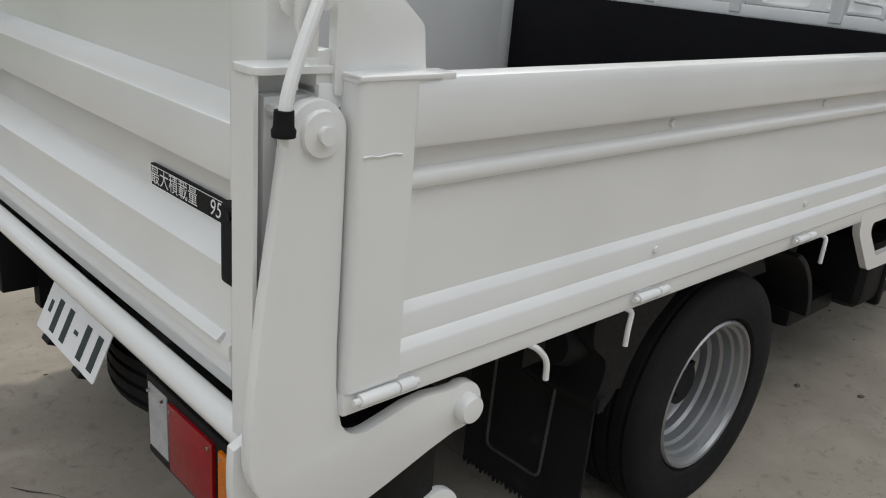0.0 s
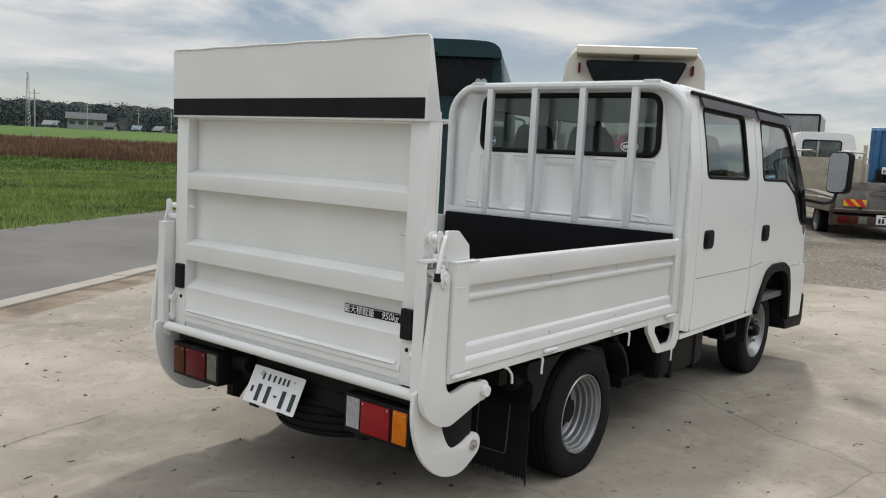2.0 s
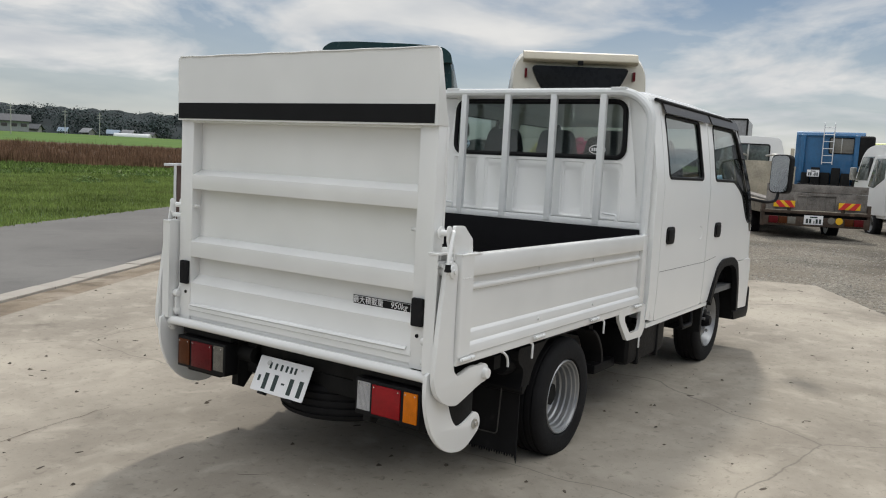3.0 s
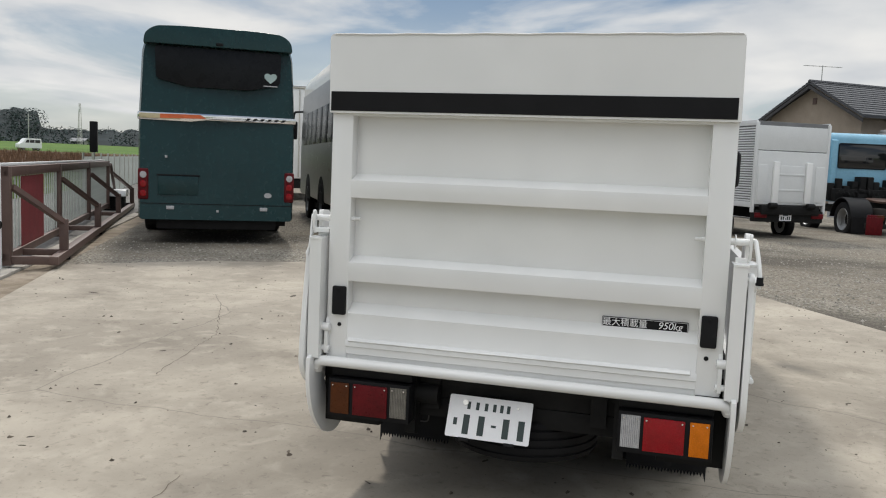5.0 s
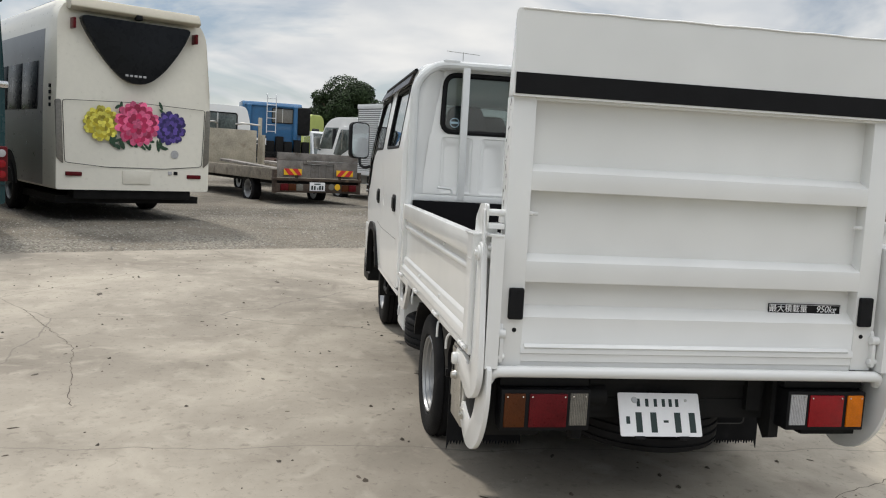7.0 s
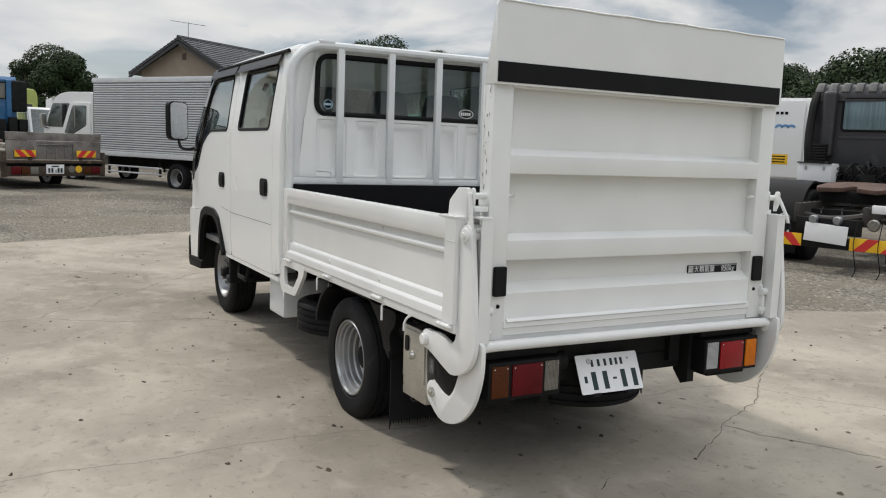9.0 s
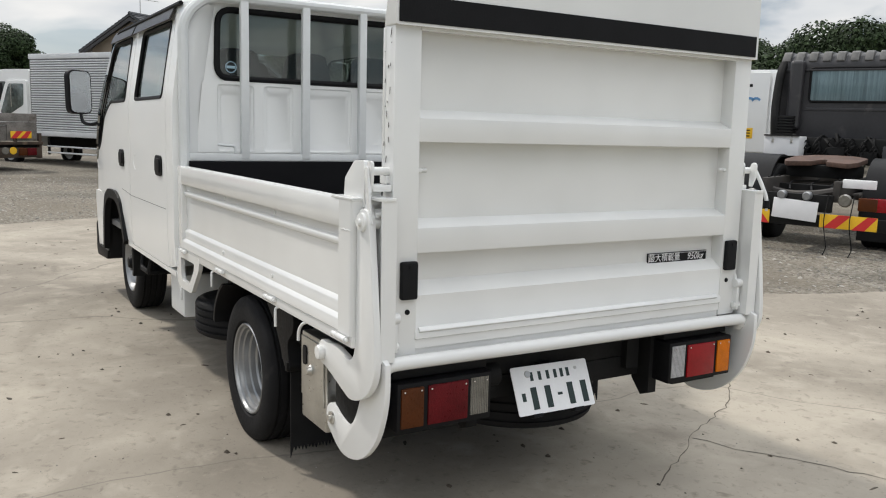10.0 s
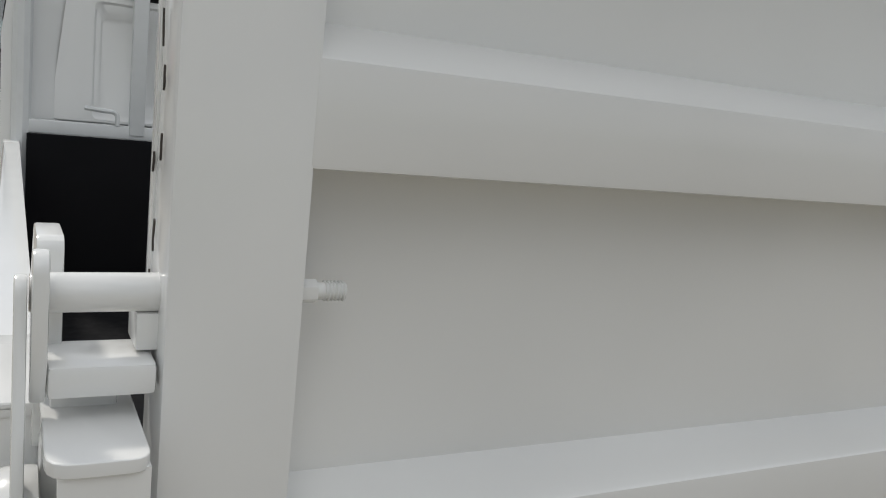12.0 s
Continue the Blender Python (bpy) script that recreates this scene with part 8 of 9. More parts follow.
part("boom", rod(bm0(), (-0.3, -1.1, 0.95), (0.3, 1.1, 1.15), 0.02, 6), STEEL, ae)
for k in range(6):
    part("element", rod(bm0(), (-0.2 + 0.1 * k - 0.25, -0.8 + 0.34 * k, 0.97 + 0.03 * k), (-0.2 + 0.1 * k + 0.25, -0.8 + 0.34 * k - 0.1, 0.97 + 0.03 * k), 0.012, 5), STEEL, ae)
house2, wl2 = gable_house("house", "low tan annex with a grey tiled roof", pose(45.0, -14.6, 0, 0, 0, 18), 5.4, 5.2, 2.65, 4.3, WALL_TAN, TILE_LIGHT)
part("vent", prism(bm0(), disc_pts(0, 3.7, 0.28, 0, 360, 14)[:-1], "x", -0.05, 0.02), BROWN_STEEL, wl2)


def sheet_wall():
    f = thing("sheet_wall", "grey corrugated sheet wall at the yard's edge", "fence", pose(33.0, -7.0, 0, 0, 0, -75))
    first = None
    for k in range(16):
        if first is None:
            bm = bm0()
            for j in range(10):
                prism(bm, [(j * 0.2, 0.0), (j * 0.2 + 0.04, 0.025), (j * 0.2 + 0.12, 0.025), (j * 0.2 + 0.16, 0.0), (j * 0.2 + 0.2, 0.0), (j * 0.2 + 0.2, -0.01), (j * 0.2, -0.01)], "z", 0.0, 1.7)
            first = part("panel", bm, SHEET, f)
        else:
            ob = new("panel", first.data)
            ob.parent = f
            ob.matrix_basis = Matrix.Translation((2.0 * k, 0, 0))


sheet_wall()

# ---- trees ----


def leaf_cloud(centres, count, size, rng, squash=0.8):
    """Many small leaf clumps on and in a set of balls (x, y, z, r)."""
    verts, faces = [], []
    total = sum(c[3] ** 2 for c in centres)
    for cx, cy, cz, r in centres:
        for _ in range(max(6, int(count * r * r / total))):
            while True:
                d = Vector((rng.gauss(0, 1), rng.gauss(0, 1), rng.gauss(0, 1)))
                if d.length > 0.1:
                    break
            d.normalize()
            p = Vector((cx, cy, cz)) + Vector((d.x * r, d.y * r, d.z * r * squash)) * (rng.uniform(0.55, 1.0) ** 0.5 + rng.uniform(-0.05, 0.10))
            nrm = (d + Vector((rng.uniform(-0.7, 0.7), rng.uniform(-0.7, 0.7), rng.uniform(-0.3, 0.9)))).normalized()
            u = nrm.orthogonal().normalized()
            u.rotate(Matrix.Rotation(rng.uniform(0, 6.28), 3, nrm))
            v = nrm.cross(u)
            s = size * rng.uniform(0.6, 1.4)
            base = len(verts)
            for a, c in ((-1, -0.4), (0, -0.9), (1, -0.3), (0.6, 0.7), (-0.5, 0.8)):
                q = p + u * (s * a * rng.uniform(0.7, 1.1)) + v * (s * c * rng.uniform(0.7, 1.1)) + nrm * (s * rng.uniform(-0.25, 0.25))
                verts.append(tuple(q))
            faces += [(base, base + 1, base + 2), (base, base + 2, base + 3), (base, base + 3, base + 4)]
    return verts, faces


def tree(label, x, y, height, spread, seed, leaves=2600, size=0.16, mat_leaf=None, group="trees beyond the yard", balls=16, dome=False):
    rng = random.Random(seed)
    t = thing("tree", label, "tree", pose(x, y, rise(x, y)), group)
    trunk_h = height * 0.30
    bm = bm0()
    rings = []
    tmp = bmesh.new()
    for k in range(5):
        f = k / 4
        rr = height * 0.028 * (1 - 0.55 * f)
        rings.append([tmp.verts.new((rr * math.cos(a) + 0.1 * f, rr * math.sin(a), trunk_h * 1.3 * f)) for a in (2 * math.pi * j / 9 for j in range(9))])
    for a, c in zip(rings, rings[1:]):
        for j in range(9):
            tmp.faces.new((a[j], a[(j + 1) % 9], c[(j + 1) % 9], c[j]))
    merge(bm, tmp)
    for k in range(6):
        a = 2 * math.pi * k / 6 + rng.uniform(-0.3, 0.3)
        e = Vector((spread * 0.55 * math.cos(a), spread * 0.55 * math.sin(a), height * rng.uniform(0.5, 0.8)))
        tube(bm, [(0.05, 0, trunk_h * rng.uniform(0.8, 1.2)), tuple(e * 0.55 + Vector((0, 0, trunk_h * 0.4))), tuple(e)], height * 0.009, 6)
    part("trunk", bm, BARK, t)
    centres = []
    for k in range(balls):
        a, q, w = rng.uniform(0, 6.28), rng.uniform(0.1, 0.75), rng.uniform(0.30, 0.86)
        shrink = 1.0 - 0.55 * abs(w - 0.5)
        if dome:
            w = rng.uniform(0.06, 0.84)
            q, shrink = rng.uniform(0.3, 0.92), math.sqrt(max(0.05, 1.0 - ((w - 0.22) / 0.70) ** 2))
        centres.append((spread * q * shrink * math.cos(a), spread * q * shrink * math.sin(a), height * w, spread * (rng.uniform(0.16, 0.30) if dome else rng.uniform(0.28, 0.46))))
    centres.append((0, 0, height * 0.80, spread * 0.5))
    v, f = leaf_cloud(centres, leaves, size, rng)
    raw("crown", v, f, mat_leaf or LEAF, t)
    return t


tree("dense round dark green tree beyond the yard", 79, -3.3, 8.7, 4.5, 3, 72000, 0.085, balls=80, dome=True)
spots = random.Random(11)
for k in range(13):
    az = radians(-24.8 - k * 3.3)
    d = 60 + spots.uniform(-7, 9)
    tree("tall leafy tree of the wood edge", -2.6 + d * math.cos(az), 2.0 + d * math.sin(az), (9.7 if k < 2 else spots.uniform(6.6, 7.9) + (1.5 if k > 5 else 0)), spots.uniform(2.4, 3.4), 20 + k, 18000, 0.068)
for k in range(9):
    az = radians(-50 - k * 3.4)
    d = 40 + spots.uniform(-4, 5)
    tree("leafy tree of the wood edge", -2.6 + d * math.cos(az), 2.0 + d * math.sin(az), spots.uniform(5.0, 6.3), spots.uniform(2.4, 3.2), 60 + k, 13000, 0.068)

for k in range(5):
    az = radians(-18.6 - k * 1.5)
    d = 66 + spots.uniform(-3, 3)
    tree("tall leafy tree of the wood edge", -2.6 + d * math.cos(az), 2.0 + d * math.sin(az), (5.4, 6.4, 7.2, 7.8, 8.4)[k], spots.uniform(2.4, 3.2), 90 + k, 14000, 0.09)


def undergrowth():
    rng = random.Random(5)
    centres = []
    for k in range(60):
        az = radians(-22 - k * 1.0)
        d = 56 + rng.uniform(-5, 14) - (14 if k > 30 else 0)
        centres.append((-2.6 + d * math.cos(az), 2.0 + d * math.sin(az), rng.uniform(0.6, 2.4), rng.uniform(1.6, 2.6)))
    v, f = leaf_cloud(centres, 52000, 0.09, rng, 1.0)
    tagged(raw("undergrowth", v, f, LEAF), "dense green undergrowth at the wood's edge", "bushes", kind="stuff")


undergrowth()


def far_woods():
    """The wooded ridge beyond the fields."""
    rng = random.Random(8)
    centres = []
    az = 12.0
    while az < 100:
        d = rng.uniform(330, 420)
        el = 1.40 if az < 40.6 else (2.35 if az < 44 else (2.02 + 0.10 * math.sin(az * 0.8)))
        x, y = -2.6 + d * math.cos(radians(az)), -1.0 + d * math.sin(radians(az))
        top = 1.5 + d * math.tan(radians(el)) * rng.uniform(0.86, 1.03)
        base = rise(x, y)
        z = base
        r = rng.uniform(4.0, 6.5)
        while z < top - r * 0.3:
            centres.append((x + rng.uniform(-6, 6), y + rng.uniform(-6, 6), min(z + r * 0.5, top - r * 0.7), r))
            z += r * 1.0
        az += 0.42
    for k in range(90):
        az = rng.uniform(38, 68)
        d = rng.uniform(296, 328)
        x, y = -2.6 + d * math.cos(radians(az)), -1.0 + d * math.sin(radians(az))
        centres.append((x, y, rise(x, y) + 0.4, rng.uniform(1.0, 2.2)))
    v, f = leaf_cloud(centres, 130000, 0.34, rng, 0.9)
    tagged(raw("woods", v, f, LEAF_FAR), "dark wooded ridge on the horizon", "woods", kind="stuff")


far_woods()


def ridge_hill():
    """The closed, lumpy canopy of the wooded ridge behind its outer trees."""
    verts, faces = [], []
    n, cols = 0, 12
    az = 12.0
    while az < 100.5:
        el = 1.30 if az < 40.6 else (2.3 if az < 44 else 1.95)
        for j in range(cols):
            d = 335 + 15 * j
            x, y = -2.6 + d * math.cos(radians(az)), -1.0 + d * math.sin(radians(az))
            up = math.sin(min(1.0, j / 5) * math.pi / 2)
            low = rise(x, y) - 0.5
            lump = abs(noise.noise(Vector((x * 0.10, y * 0.10, 1.0)))) * 3.2 + noise.noise(Vector((x * 0.35, y * 0.35, 5.0))) * 0.9
            top = 1.5 + d * math.tan(radians(el)) - 0.9 + lump
            verts.append((x, y, low if j in (0, cols - 1) else low + (top - low) * up))
        if n:
            faces += [((n - 1) * cols + j, n * cols + j, n * cols + j + 1, (n - 1) * cols + j + 1) for j in range(cols - 1)]
        n += 1
        az += 0.22
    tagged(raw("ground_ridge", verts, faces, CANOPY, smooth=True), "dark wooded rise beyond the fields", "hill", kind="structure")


ridge_hill()


def far_house(az, d, w, l, hwall, ridge, turn, wall_mat, roof_mat, label):
    k = 1.0 if "shed" in label else 0.68
    hwall, ridge, w, l = hwall * 0.52 * k, ridge * 0.56 * k, w * 0.8 * k, l * 0.8 * k
    x, y = -2.6 + d * math.cos(radians(az)), -2.0 + d * math.sin(radians(az))
    h = thing("farmhouse", label, "house", pose(x, y, rise(x, y), 0, 0, turn), "houses beyond the fields")
    wl = part("wall", prism(bm0(), [(-w / 2, 0), (w / 2, 0), (w / 2, hwall), (0, ridge), (-w / 2, hwall)], "x", -l / 2, l / 2), wall_mat, h)
    s = (ridge - hwall) / (w / 2)
    for side in (1, -1):
        part("roof", prism(bm0(), [(0, ridge), (side * (w / 2 + 0.6), ridge - s * (w / 2 + 0.6)), (side * (w / 2 + 0.6), ridge + 0.25 - s * (w / 2 + 0.6)), (0, ridge + 0.25)], "x", -l / 2 - 0.6, l / 2 + 0.6), roof_mat, h)
        for i in range(4):
            xx = -l / 2 + l * (i + 0.5) / 4
            part("window", box(bm0(), xx - 0.7, xx + 0.7, min(side * w / 2, side * (w / 2 + 0.05)), max(side * w / 2, side * (w / 2 + 0.05)), hwall * 0.45, hwall * 0.75), BLACK_GLOSS, wl)


far_house(60.7, 258, 8, 12, 5.6, 8.0, 150, SHEET, TILE, "long grey farm shed with a dark roof")
far_house(62.7, 300, 5, 7, 4.0, 6.2, 130, WALL_PALE, TILE_LIGHT, "pale farmhouse with a grey roof")
far_house(59.3, 300, 5, 6, 4.6, 7.0, 120, WALL_PALE, TILE, "pale farmhouse with a dark roof")
far_house(57.7, 310, 4, 4, 4.0, 6.0, 130, WALL_PALE, ROOF_BLUE, "small pale farmhouse with a blue-grey roof")
far_house(56.3, 310, 5, 6, 4.0, 6.4, 100, WALL_PALE, TILE_LIGHT, "pale farmhouse among trees")
far_house(54.8, 310, 5, 6, 3.8, 6.0, 140, WALL_PALE, ROOF_BLUE, "pale farmhouse with a blue-grey roof")
far_house(53.9, 318, 5, 6, 4.6, 7.0, 120, WALL_PALE, TILE_LIGHT, "pale farmhouse with a grey roof")
far_house(52.6, 310, 5, 6, 3.4, 5.4, 110, WALL_PALE, TILE, "pale farmhouse with a dark roof")
far_house(46.8, 310, 6, 8, 3.8, 5.8, 120, WALL_PALE, ROOF_BLUE, "pale farmhouse with a blue-grey roof")
far_house(44.9, 310, 6, 8, 3.8, 5.6, 100, WALL_PALE, TILE_LIGHT, "pale farmhouse with a grey roof")
far_house(38.6, 310, 6, 8, 3.8, 5.6, 100, WALL_PALE, TILE_LIGHT, "pale farmhouse with a grey roof")


def greenhouse(az, d, turn):
    x, y = -2.6 + d * math.cos(radians(az)), -2.0 + d * math.sin(radians(az))
    g = thing("greenhouse", "low white plastic greenhouse", "greenhouse", pose(x, y, rise(x, y), 0, 0, turn), "greenhouses")
    part("cover", prism(bm0(), disc_pts(0, 0.3, 1.1, 0, 180, 12) + [(-1.1, 0), (1.1, 0)], "x", -3.5, 3.5, 0), PAINT_GREY, g)
    part("end_frame", tube(bm0(), [(-3.55, y, z) for y, z in disc_pts(0, 0.3, 1.1, 0, 180, 12)], 0.08, 5), STEEL, g)


for az, d, turn in ((54.1, 296, 120), (53.2, 292, 120)):
    greenhouse(az, d, turn)


def pole(az, d, h, kind):
    x, y = -2.6 + d * math.cos(radians(az)), -2.0 + d * math.sin(radians(az))
    p = thing("utility_pole" if kind == "pole" else "radio_mast", "thin grey utility pole" if kind == "pole" else "tall red-grey lattice mast", "pole", pose(x, y, rise(x, y), 0, 0, az))
    if kind == "pole":
        part("shaft", tube(bm0(), [(0, 0, 0), (0, 0, h)], 0.10, 8), STEEL, p)
        for z in (h - 0.6, h - 1.4):
            part("crossarm", box(bm0(), -0.04, 0.04, -0.7, 0.7, z, z + 0.08), STEEL, p)
    else:
        bm = bm0()
        for a, c in ((0.7, 0.7), (0.7, -0.7), (-0.7, 0.0)):
            tube(bm, [(a, c, 0), (a * 0.35, c * 0.35, h)], 0.09, 5)
        for k in range(14):
            z = h * k / 14
            f = 1 - 0.65 * k / 14
            g = 1 - 0.65 * (k + 1) / 14
            tube(bm, [(0.7 * f, 0.7 * f, z), (0.7 * g, -0.7 * g, z + h / 14), (-0.7 * f, 0, z)], 0.05, 4)
        part("lattice", bm, STEEL, p)
        part("dish", lathe(bm0(), [(0, 0.2), (0.8, 0.3), (0.8, 0.2), (0, 0)], 14, Matrix.Translation((0, 0, h - 2))), PAINT_GREY, p)


pole(64.0, 300, 17.5, "mast")
pole(38.6, 300, 13.5, "mast")
pole(63.5, 130, 6.6, "pole")
pole(60.6, 200, 6.5, "pole")
pole(57.6, 240, 6.5, "pole")
pole(55.6, 230, 6.0, "pole")
pole(41.6, 210, 7.0, "pole")
for _az, _d, _h in ((-52.6, 34, 5.6), (-51.4, 30, 4.0), (-19.8, 42, 4.2)):
    lp = thing("lamp_post", "thin grey lamp post", "lamp post", pose(-2.6 + _d * math.cos(radians(_az)), -2.0 + _d * math.sin(radians(_az)), 0, 0, 0, _az))
    part("shaft", tube(bm0(), fillet([(0, 0, 0), (0, 0, _h), (0, 0.35, _h + 0.08)], 0.1), 0.035, 6), STEEL, lp)
    part("lamp_head", box(bm0(), -0.06, 0.06, 0.3, 0.6, _h + 0.03, _h + 0.10, 0.02), PAINT_GREY, lp)

# ---- grass, stones and litter ----


def grass():
    rng = random.Random(21)
    verts, faces = [], []
    for _ in range(60000):
        n = 7.75 + abs(rng.gauss(0, 1)) * 10.5
        s = rng.uniform(-6, 34)
        x, y, z = along(s, n)
        tall = 0.75 if rng.random() < 0.04 else 1.0
        h0 = (0.03 + 0.05 * rng.random()) * (1.0 if n < 9.5 else 1.25) * (0.7 + 0.8 * noise.noise(Vector((x * 0.5, y * 0.5, 0.0))) ** 2) * (1.9 if tall < 1 else 1.0)
        for b in range(3):
            a = rng.uniform(0, 6.28)
            w = rng.uniform(0.005, 0.012)
            dx, dy = math.cos(a), math.sin(a)
            px, py = x + rng.uniform(-0.08, 0.08), y + rng.uniform(-0.08, 0.08)
            h = h0 * rng.uniform(0.7, 1.3)
            lean = h * rng.uniform(0.1, 0.6)
            i = len(verts)
            verts += [(px - dy * w, py + dx * w, z - 0.03), (px + dy * w, py - dx * w, z - 0.03), (px + dx * lean * 0.4 + dy * w * 0.7, py + dy * lean * 0.4 - dx * w * 0.7, z + h * 0.6), (px + dx * lean, py + dy * lean, z + h)]
            faces += [(i, i + 1, i + 2), (i, i + 2, i + 3)]
    tagged(raw("grass", verts, faces, GRASS), "rough green grass and weeds beside the lane", "grass", kind="stuff")
    verts, faces = [], []
    for _ in range(34000):
        x, y, z = along(rng.uniform(-4, 62), 22 + 34 * rng.random() ** 0.8) if rng.random() < 0.6 else over(rng.uniform(-20, 40), rng.uniform(36, 56))
        lump = noise.noise(Vector((x * 0.22, y * 0.22, 7.0)))
        h0 = 0.10 + 0.14 * max(0.0, lump)
        for b in range(2):
            a, w, h = rng.uniform(0, 6.28), rng.uniform(0.02, 0.05), h0 * rng.uniform(0.6, 1.3)
            dx, dy = math.cos(a), math.sin(a)
            px, py = x + rng.uniform(-0.2, 0.2), y + rng.uniform(-0.2, 0.2)
            i = len(verts)
            verts += [(px - dy * w, py + dx * w, z - 0.03), (px + dy * w, py - dx * w, z - 0.03), (px + dx * h * 0.5, py + dy * h * 0.5, z + h)]
            faces.append((i, i + 1, i + 2))
    tagged(raw("meadow_tufts", verts, faces, GRASS_DEEP), "uneven deep green tufts across the meadow", "grass", kind="stuff")
    centres = []
    for _ in range(46):
        s, n = rng.uniform(0, 40), rng.uniform(10, 34)
        x, y, z = along(s, n)
        centres.append((x, y, z + rng.uniform(0.0, 0.12), rng.uniform(0.25, 0.6)))
    v, f = leaf_cloud(centres, 20000, 0.024, rng, 0.45)
    tagged(raw("weeds", v, f, shade("weed_leaf", (0.10, 0.165, 0.04), 0.8, var=0.2, scale=1.0, island=0.4)), "clumps of taller weeds in the meadow", "weeds", kind="stuff")



def reeds():
    """Standing withered stalks along the near edge of the brown strip."""
    rng = random.Random(23)
    verts, faces = [], []
    for _ in range(24000):
        q = 54.0 + 62.0 * rng.random() ** 1.8
        x, y, z = over(rng.uniform(-26, 44), q)
        tall = 0.55 + 0.45 * noise.noise(Vector((x * 0.35, y * 0.35, 3.0)))
        for b in range(2):
            h, w, a = tall * rng.uniform(0.7, 1.3), rng.uniform(0.02, 0.05), rng.uniform(0, 6.28)
            dx, dy = math.cos(a), math.sin(a)
            px, py = x + rng.uniform(-0.15, 0.15), y + rng.uniform(-0.15, 0.15)
            i = len(verts)
            verts += [(px - dy * w, py + dx * w, z), (px + dy * w, py - dx * w, z), (px + dx * h * 0.2, py + dy * h * 0.2, z + h)]
            faces.append((i, i + 1, i + 2))
    tagged(raw("withered_reeds", verts, faces, shade("withered_stalk", (0.165, 0.102, 0.064), 0.9, var=0.3, scale=0.3, island=0.35, spec=0.1)), "standing brown withered reeds", "reeds", kind="stuff")


grass()
reeds()


def stones(name, count, spot, size, material, label, category, seed, z0=0.0):
    rng = random.Random(seed)
    verts, faces = [], []
    for _ in range(count):
        x, y = spot(rng)
        r = size[0] + (size[1] - size[0]) * rng.random() ** 2.5
        base = len(verts)
        a0 = rng.uniform(0, 6.28)
        for k in range(5):
            a = a0 + 2 * math.pi * k / 5
            q = r * rng.uniform(0.7, 1.2)
            verts.append((x + q * math.cos(a), y + q * math.sin(a) * 0.75, z0 + r * rng.uniform(-0.1, 0.25)))
        verts.append((x + r * rng.uniform(-0.3, 0.3), y + r * rng.uniform(-0.3, 0.3), z0 + r * rng.uniform(0.45, 0.8)))
        faces += [(base + k, base + (k + 1) % 5, base + 5) for k in range(5)]
    tagged(raw(name, verts, faces, material), label, category, kind="stuff")


def in_poly(x, y, poly):
    inside = False
    for i in range(len(poly)):
        (x1, y1), (x2, y2) = poly[i - 1], poly[i]
        if (y1 > y) != (y2 > y) and x < (x2 - x1) * (y - y1) / (y2 - y1) + x1:
            inside = not inside
    return inside


def on_slab(rng):
    while True:
        x, y = rng.uniform(-5, 9.5), rng.uniform(-6, 7)
        if in_poly(x, y, slab):
            return x, y


def on_yard(rng):
    while True:
        x, y = rng.uniform(1.5, 17), rng.uniform(-10, 8)
        if not in_poly(x, y, slab) and in_poly(x, y, yard):
            return x, y


STONE = shade("gravel_stone", (0.25, 0.236, 0.21), 0.9, var=0.1, scale=20, island=0.45)
CLOD = shade("dark_clod", (0.075, 0.06, 0.045), 0.95, var=0.2, scale=30, island=0.4)
stones("gravel_stones", 16000, on_yard, (0.008, 0.030), STONE, "loose grey gravel stones", "gravel", 31)
stones("litter", 900, on_slab, (0.005, 0.020), CLOD, "dark clods and leaf scraps on the concrete", "litter", 32, 0.006)
stones("grit", 5000, on_slab, (0.002, 0.006), STONE, "fine grit on the concrete", "grit", 33, 0.006)


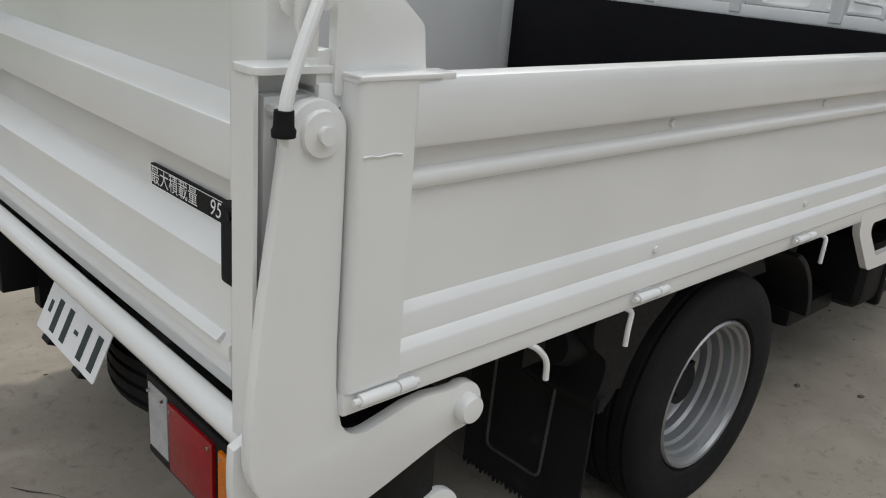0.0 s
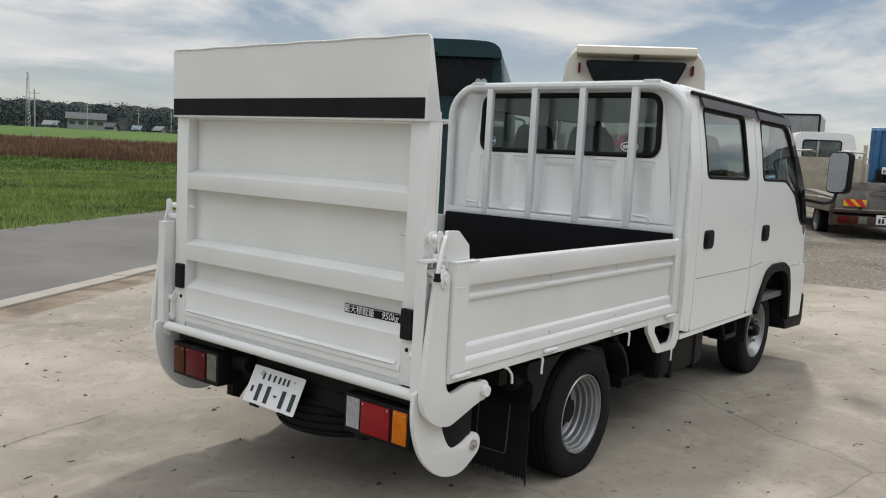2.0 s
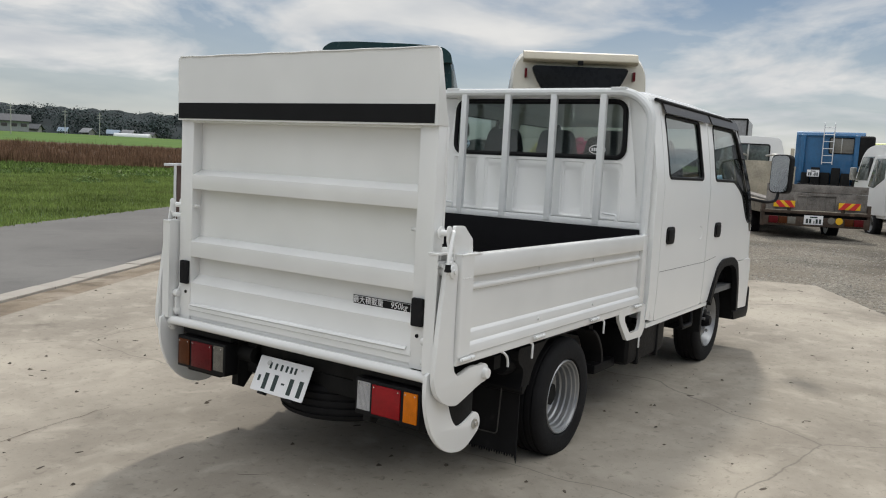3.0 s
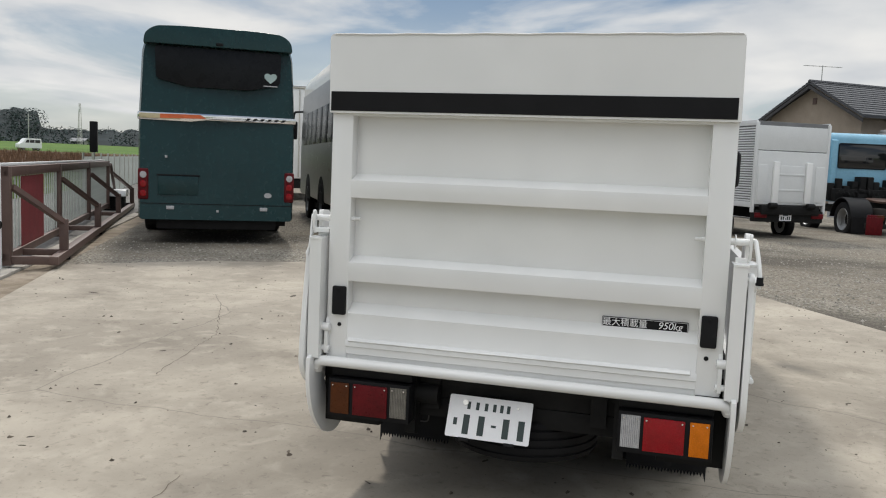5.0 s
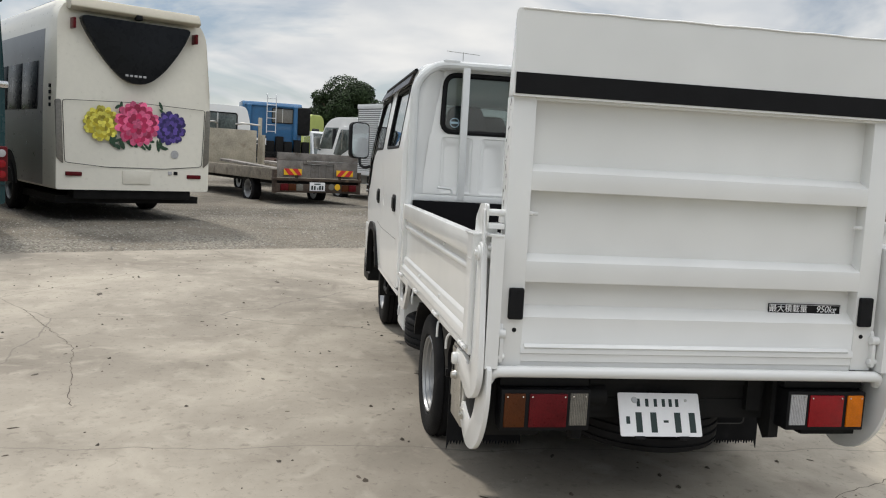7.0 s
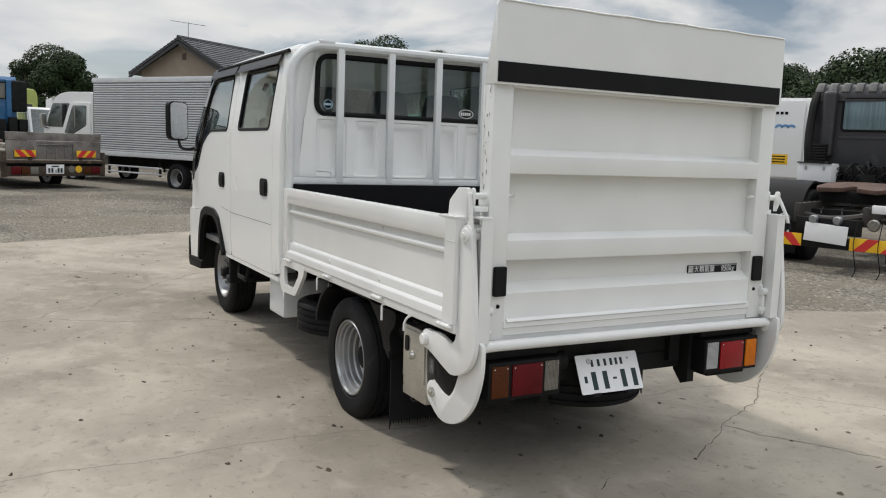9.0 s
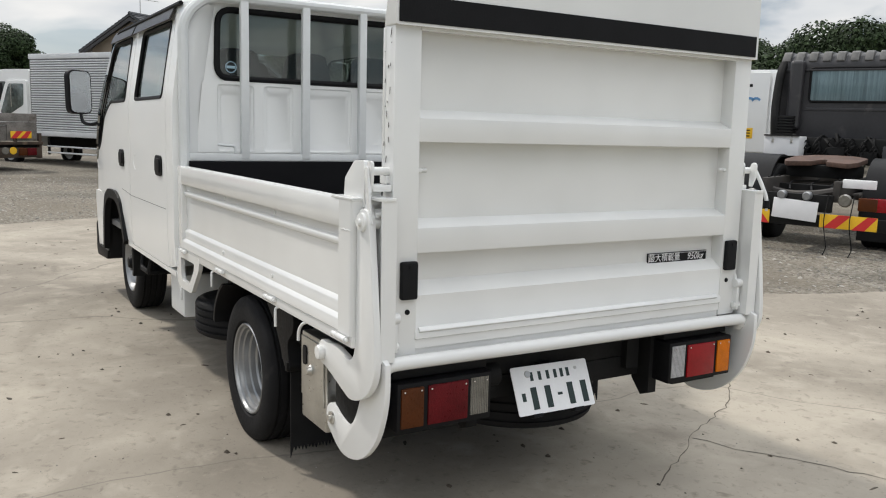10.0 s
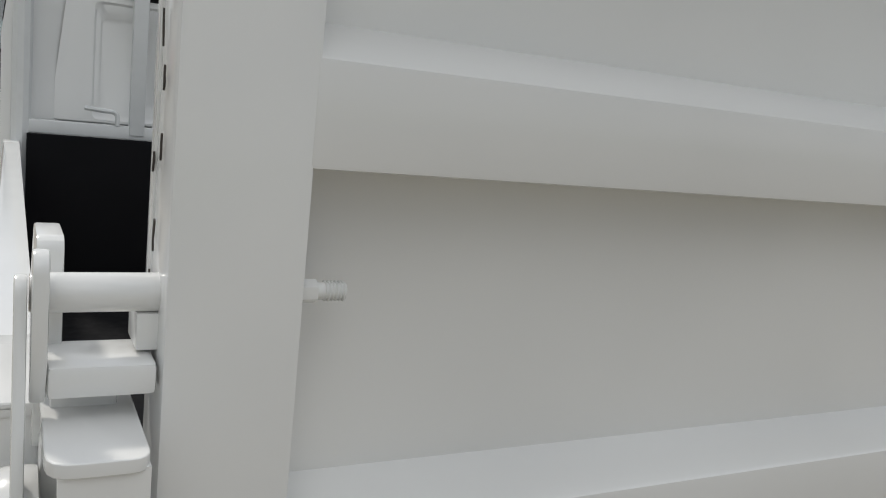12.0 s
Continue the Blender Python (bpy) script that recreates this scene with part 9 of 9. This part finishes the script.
def dirt_patches():
    """Thin scabs of mud and leaf scraps pressed on the slab."""
    rng = random.Random(40)
    verts, faces = [], []
    for k in range(170):
        x, y = on_slab(rng)
        r = rng.uniform(0.012, 0.03) if k > 26 else rng.uniform(0.04, 0.10)
        a0, flat = rng.uniform(0, 3.14), rng.uniform(0.15, 0.45)
        base = len(verts)
        n = 11
        for ring, z in ((1.0, 0.0058), (0.8, 0.0085)):
            for j in range(n):
                a = 2 * math.pi * j / n
                q = r * ring * rng.uniform(0.65, 1.25)
                u, v = q * math.cos(a), q * flat * math.sin(a)
                verts.append((x + u * math.cos(a0) - v * math.sin(a0), y + u * math.sin(a0) + v * math.cos(a0), z))
        faces += [(base + j, base + (j + 1) % n, base + n + (j + 1) % n, base + n + j) for j in range(n)]
        faces.append(tuple(base + n + j for j in range(n)))
    tagged(raw("dirt_patches", verts, faces, CLOD), "thin dark scabs of mud on the concrete", "dirt", kind="stuff")


dirt_patches()


def slab_cracks():
    """Fine open cracks and a scraped line in the concrete."""
    rng = random.Random(52)
    lines = [[(0.0, -0.42), (0.28, -0.89), (0.40, -1.13), (0.53, -1.43), (0.95, -2.0), (1.36, -2.6)], [(0.29, -0.93), (0.11, -1.0), (-0.12, -1.15), (-0.8, -1.5)], [(-0.08, 0.22), (0.04, 0.04)], [(-1.9, 0.9), (-0.9, 1.35), (0.2, 1.5)], [(1.6, 2.6), (2.9, 2.9), (4.2, 3.6)]]
    verts, faces = [], []
    for line in lines:
        pts = []
        for (x0, y0), (x1, y1) in zip(line, line[1:]):
            n = max(3, int(math.hypot(x1 - x0, y1 - y0) / 0.05))
            pts += [(x0 + (x1 - x0) * k / n + rng.uniform(-0.012, 0.012), y0 + (y1 - y0) * k / n + rng.uniform(-0.012, 0.012)) for k in range(n)]
        base = len(verts)
        for i, (x, y) in enumerate(pts):
            a, c = pts[max(0, i - 1)], pts[min(len(pts) - 1, i + 1)]
            d = Vector((c[0] - a[0], c[1] - a[1]))
            d = d.normalized() if d.length else Vector((1, 0))
            w = rng.uniform(0.0008, 0.0034)
            verts += [(x - d.y * w, y + d.x * w, 0.0075), (x + d.y * w, y - d.x * w, 0.0075)]
        faces += [(base + 2 * i, base + 2 * i + 1, base + 2 * i + 3, base + 2 * i + 2) for i in range(len(pts) - 1)]
    tagged(raw("slab_cracks", verts, faces, CLOD), "fine dark cracks in the concrete", "crack", kind="stuff")


slab_cracks()
